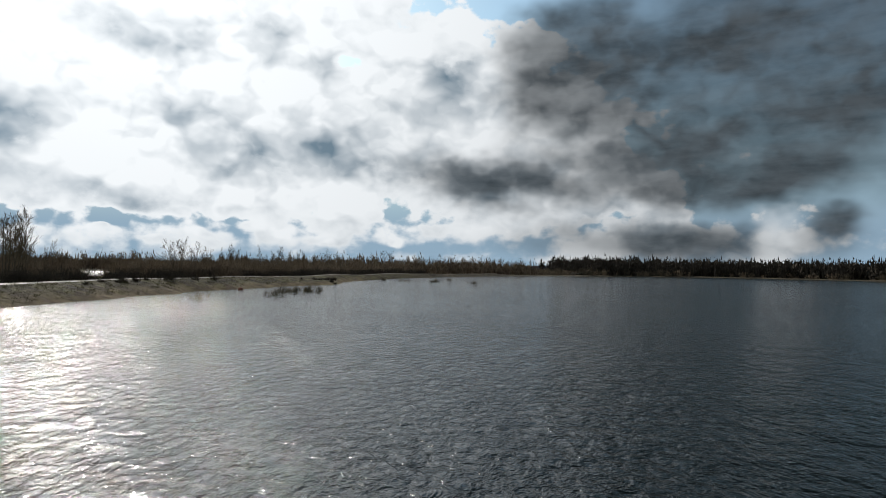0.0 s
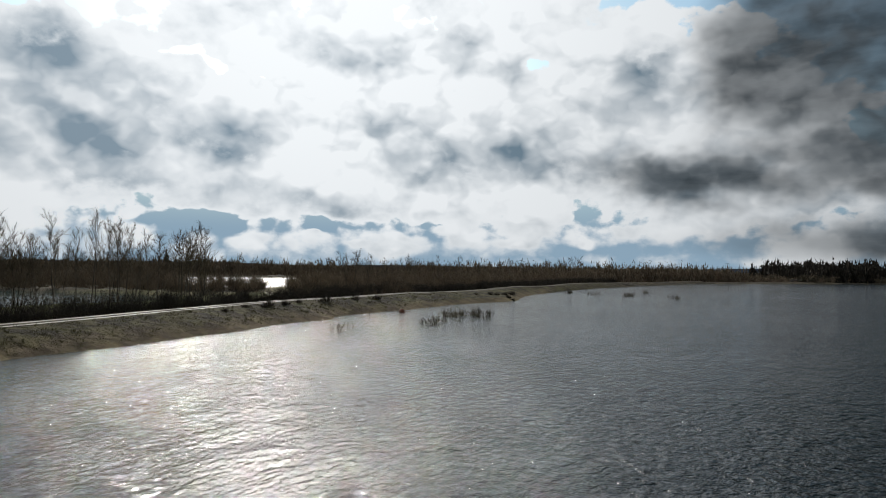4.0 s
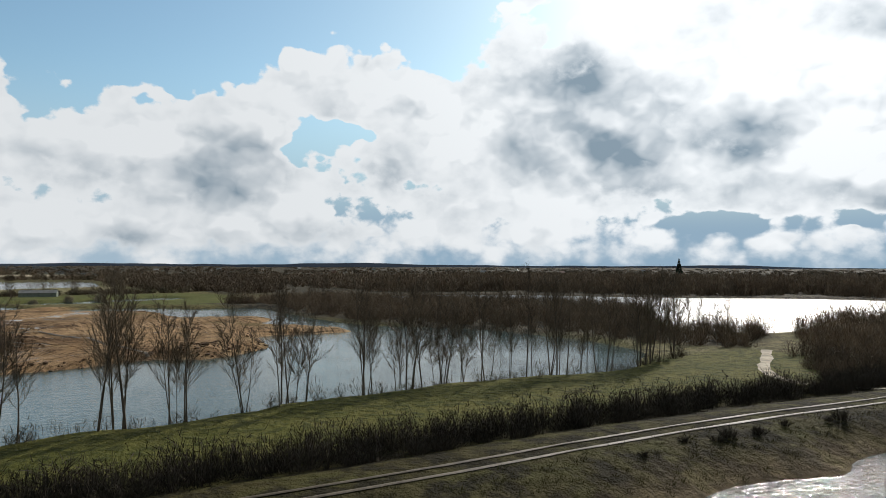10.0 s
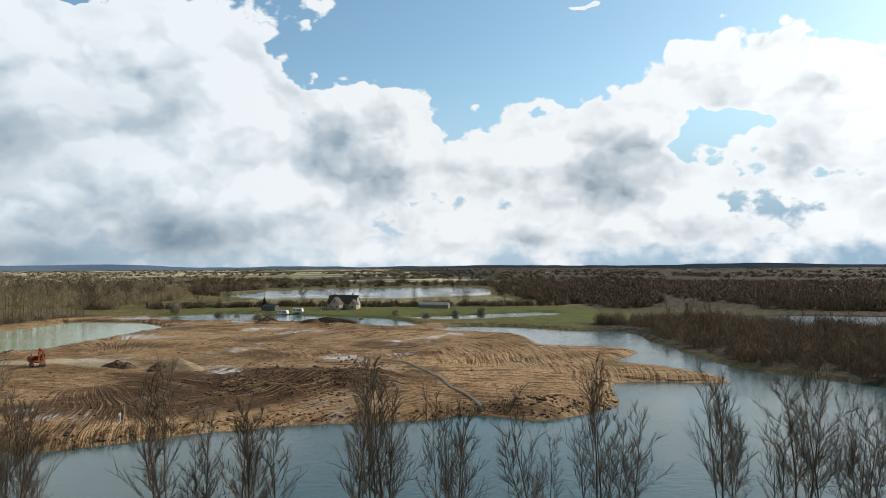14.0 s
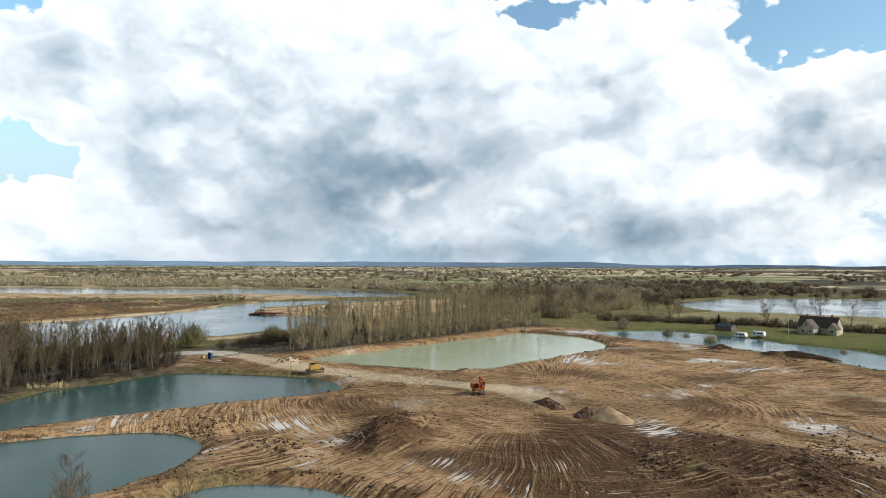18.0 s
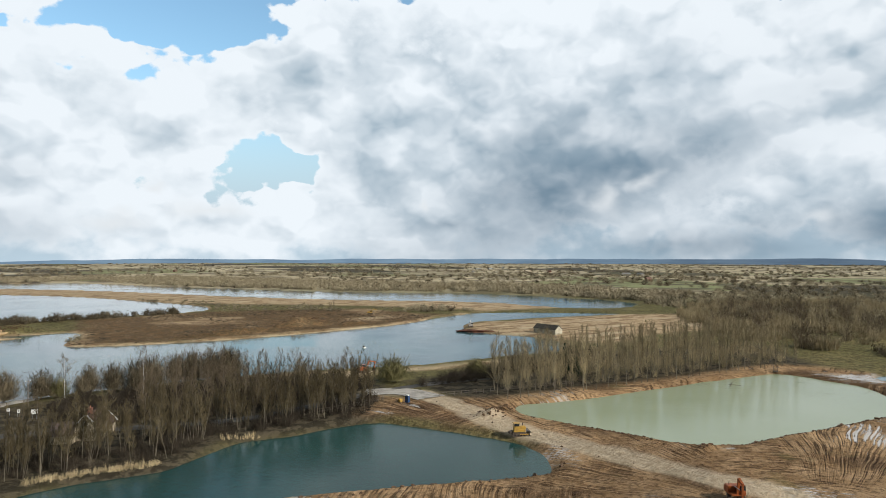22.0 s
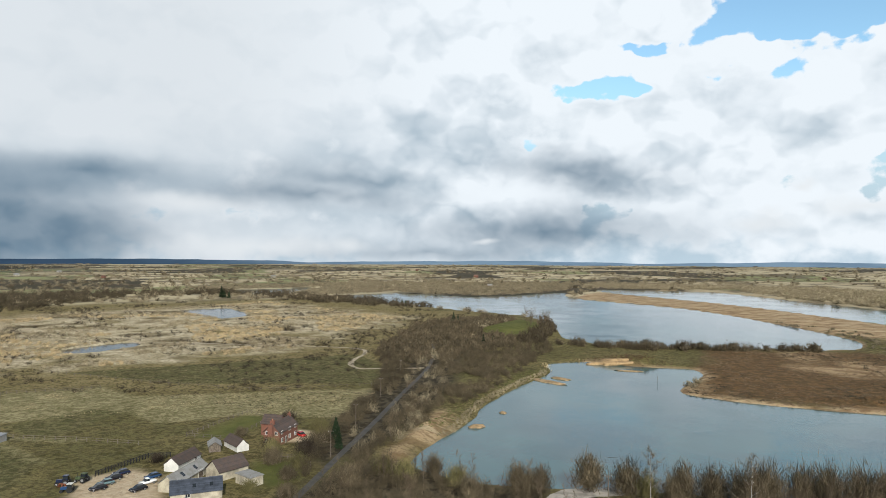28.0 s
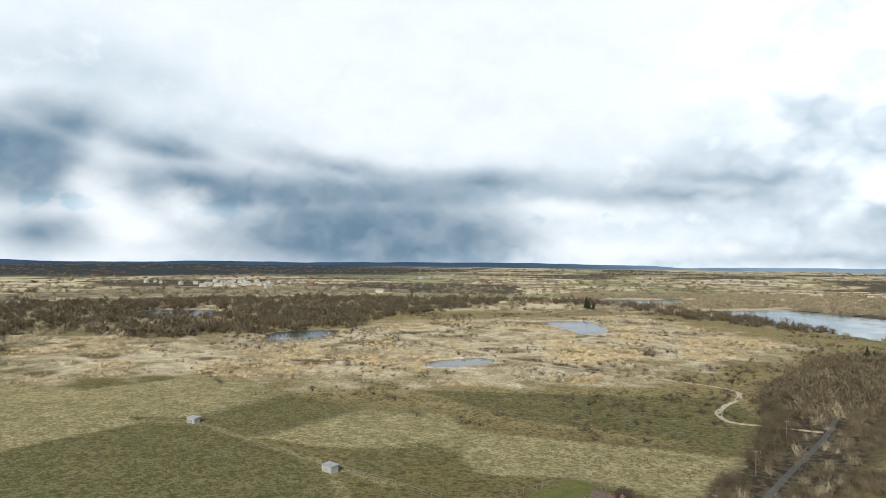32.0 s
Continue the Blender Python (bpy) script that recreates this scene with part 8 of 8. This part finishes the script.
def tipped_heap(name, label, x, y, long, wide, high, turned, mat_, seed, rough):
    """A heap as it was tipped: a cone at its angle of rest, gullied and ragged at the foot."""
    verts, faces, rings, sides = [(0.0, 0.0, high)], [], 12, 40
    for k in range(1, rings + 1):
        f = k / rings
        for q in range(sides):
            w = 2 * math.pi * q / sides
            at = Vector((math.cos(w) * f * 2.2, math.sin(w) * f * 2.2, seed))
            n1, n2 = noise.noise(at * 1.3), noise.noise(at * 3.7)
            reach = f * (1 + 0.22 * noise.noise(Vector((math.cos(w) * 1.5, math.sin(w) * 1.5, seed + 5))))
            z = high * max(0.0, 1 - f) ** 0.92 + high * rough * (n1 + 0.8 * n2) * min(1.0, 2.5 * (1.05 - f))
            verts.append((reach * long * math.cos(w), reach * wide * math.sin(w), z - (0.25 if k == rings else 0.0)))
    for q in range(sides):
        faces.append((0, 1 + q, 1 + (q + 1) % sides))
    for k in range(rings - 1):
        for q in range(sides):
            i, j = 1 + k * sides + q, 1 + k * sides + (q + 1) % sides
            faces += [(i, i + sides, j + sides), (i, j + sides, j)]
    ob = tagged(new(name, raw_mesh(name, verts, faces, mat_, rough < 0.1)), label, "heap")
    ob.matrix_world = pose(x, y, height_at(x, y) - 0.5 * (height_at(x, y) - 0.7), 0, 0, turned)
    return ob


tipped_heap("gravel_heap", "pale yellow gravel heap on the mud", -157, 4.5, 5.0, 3.4, 2.2, 70, material("pale_gravel", (0.36, 0.26, 0.15), 0.95, mottle=0.3, size=1.5, bump=0.08, bump_size=0.25), 7, 0.04)
tipped_heap("soil_mound", "dark clodded soil heap against the gravel", -156.5, 0.8, 3.2, 2.7, 1.8, 20, M_MUDLUMP, 8, 0.16)
tipped_heap("soil_mound", "small dark soil heap near the digger", -160.5, -9.5, 3.4, 2.2, 1.5, 80, M_MUDLUMP, 9, 0.2)
tipped_heap("soil_mound", "small dark soil heap near the digger", -158.5, -6.5, 2.6, 2.0, 1.3, 30, M_MUDLUMP, 12, 0.2)
tipped_heap("spoil_ridge", "rough ridge of dug mud by the pond", -258, 14, 11.0, 1.8, 1.4, 80, M_MUDLUMP, 14, 0.25)
tipped_heap("spoil_ridge", "short rough ridge of dug mud by the pond", -262, -8, 4.5, 1.8, 1.4, 70, M_MUDLUMP, 15, 0.25)
lump_thing("shore_box", "dark brown drum washed up at the shore", "drum", -34, 112, 0.12, (0.42, 0.4, 0.42), M_RUST, 11, 2, 0.08)
stake = thing("lake_stake", "thin dead sapling standing in the lake", "stake", -78.5, -305, 0, 0.0)
part("stem", drum(0.1, 4.2, (0, 0, 1.1), "z", 8, top=0.03), M_BARK, stake)
part("twigs", join(*[box((0.04, 0.04, 1.4), (0.05 * k, 0.03 * k, 1.4 + 0.25 * k), 0, 0, 0.4, 14 * (-1) ** k) for k in range(5)]), M_BARK, stake)
log = thing("log_pile", "pile of pale felled logs on the far shore", "logs", 104, 522, 20)
for k in range(5):
    bm = drum(0.45, 11, (0, -1.6 + 0.8 * k, 1.2 + 0.5 * (k % 2)), "x", 10, top=0.3)
    bmesh.ops.transform(bm, matrix=pose(0, 0, 0, 0, -9 + 4 * k, 12 * k - 20), verts=bm.verts)
    part("log", bm, M_TIMBER, log)
branch = thing("fallen_branch", "fallen bare branch lying in the green pond", "branch", -246, -84, 30, 0.1)
part("limb", drum(0.16, 9, (0, 0, 0), "x", 8, top=0.05), M_BARK, branch)
part("fork", drum(0.08, 4, (1.5, 1.2, 0.3), "y", 8, top=0.03), M_BARK, branch)

# Clods of turned earth: round the heaps, along the pits' lips and loose on the mud.
cr = np.random.RandomState(9)
spots = [np.array((hx, hy)) + cr.randn(int(24 + 4.5 * hl * hw), 2) * (hl * 0.55, hw * 0.55) for hx, hy, hl, hw, hh, tr in HEAPS[:15]]
spots.append(spots_along([(-62, -66), (-84, -66.5), (-100, -63), (-123, -57), (-146, -49), (-152, -54)], 0.8, 1.0, 51))
spots.append(spots_along([(-106, -51), (-109, -42), (-106, -33), (-97, -27), (-86, -23), (-98, -22), (-106, -12), (-107, 4), (-106, 16), (-114, 27), (-118, 37), (-119, 50), (-125, 62), (-120, 69), (-127, 78), (-132, 82), (-148, 82)], 0.45, 1.3, 52))
spots.append(spots_along([(-168, -84), (-176, -62), (-183, -47), (-188, -43.5), (-215, -41.5), (-240, -38)], 0.4, 1.2, 53))
spots.append(spots_along([(-262, -40), (-275, -42), (-274, -10), (-264, 14), (-250, 33), (-258, 44)], 0.5, 1.6, 54))
spots.append(spots_in(QUARRY, 8.0, 55, 0.35))
spots = np.concatenate(spots)
_, sh = land(spots[:, 0], spots[:, 1])
spots = spots[sh > -0.6]
shape = [np.array([tuple(v.co) for v in b.verts]) for b in (lump(k, (1, 1, 1), 0.75, 1, 0.45) for k in range(20, 26))]
b_ = lump(20, (1, 1, 1), 0.75, 1, 0.45)
b_.verts.ensure_lookup_table()
tri = np.array([[v.index for v in f.verts] for f in b_.faces])
z_, _ = land(spots[:, 0], spots[:, 1])
v_, f_ = [], []
for k, (p, z0) in enumerate(zip(spots, z_)):
    s = cr.uniform(0.06, 0.26) * (1.6 if cr.rand() < 0.12 else 1.0)
    a = cr.uniform(0, 6.28)
    sh_ = shape[k % 6] * (s * cr.uniform(0.8, 1.6), s, s)
    rot = np.array([[math.cos(a), -math.sin(a), 0], [math.sin(a), math.cos(a), 0], [0, 0, 1]])
    f_.append(tri + len(v_) * len(shape[0]))
    v_.append(sh_ @ rot.T + (p[0], p[1], z0 + 0.1 * s))
clods = tagged(new("mud_clods", raw_mesh("mud_clods", np.concatenate(v_), np.concatenate(f_), M_MUDLUMP)), "rough clods of dug mud round pits and heaps", "clods", "", "stuff")

# Far houses along the horizon.
M_FAR_ROOF = material("far_roof", (0.2, 0.12, 0.09), 0.9, mottle=0.2, size=4.0)
hr = np.random.RandomState(31)


def far_house(x, y, turned, long, pale):
    top = thing("far_house", "distant pale house with pitched roof" if pale else "distant brick house among trees", "house", x, y, turned, None, "distant houses")
    part("wall", box((long, 7, 5), (0, 0, -0.5)), M_RENDER if pale else M_BRICK, top)
    part("roof", prism([(-4.2, 4.3), (4.2, 4.3), (0, 8.0)], -long / 2 - 0.4, long / 2 + 0.4), M_SHEET if pale else M_FAR_ROOF, top).matrix_local = pose(0, 0, 0, 0, 0, 90)
    for k in range(3):
        part("window", box((1.4, 0.1, 1.2), (-long / 3 + k * long / 3, -3.53, 1.2)), M_GLASS, top)


for k in range(34):
    a = radians(hr.uniform(243, 256))
    d = hr.uniform(1250, 1500)
    far_house(-70 - math.sin(a) * d, math.cos(a) * d - 59, hr.uniform(0, 180), hr.uniform(9, 18), True)
for k in range(30):
    a, d = radians(hr.uniform(20, 262)), hr.uniform(900, 2300)
    x, y = -70 - math.sin(a) * d, math.cos(a) * d
    if land(np.array([x]), np.array([y]))[1][0] > 20:
        far_house(x, y, hr.uniform(0, 180), hr.uniform(8, 15), hr.rand() < 0.4)
for x, y in ((-1217, -1557), (-1240, -1530), (-1398, -1672), (-1110, -899), (-1130, -880), (-980, -1250)):
    far_house(x, y, hr.uniform(0, 180), 20, True)

# ---- to metres ----
whole = Matrix.Diagonal((UNIT, UNIT, UNIT, 1))
for ob in list(scene.objects):
    if ob.parent is None and ob.type in ("MESH", "EMPTY"):
        ob.matrix_world = whole @ ob.matrix_world
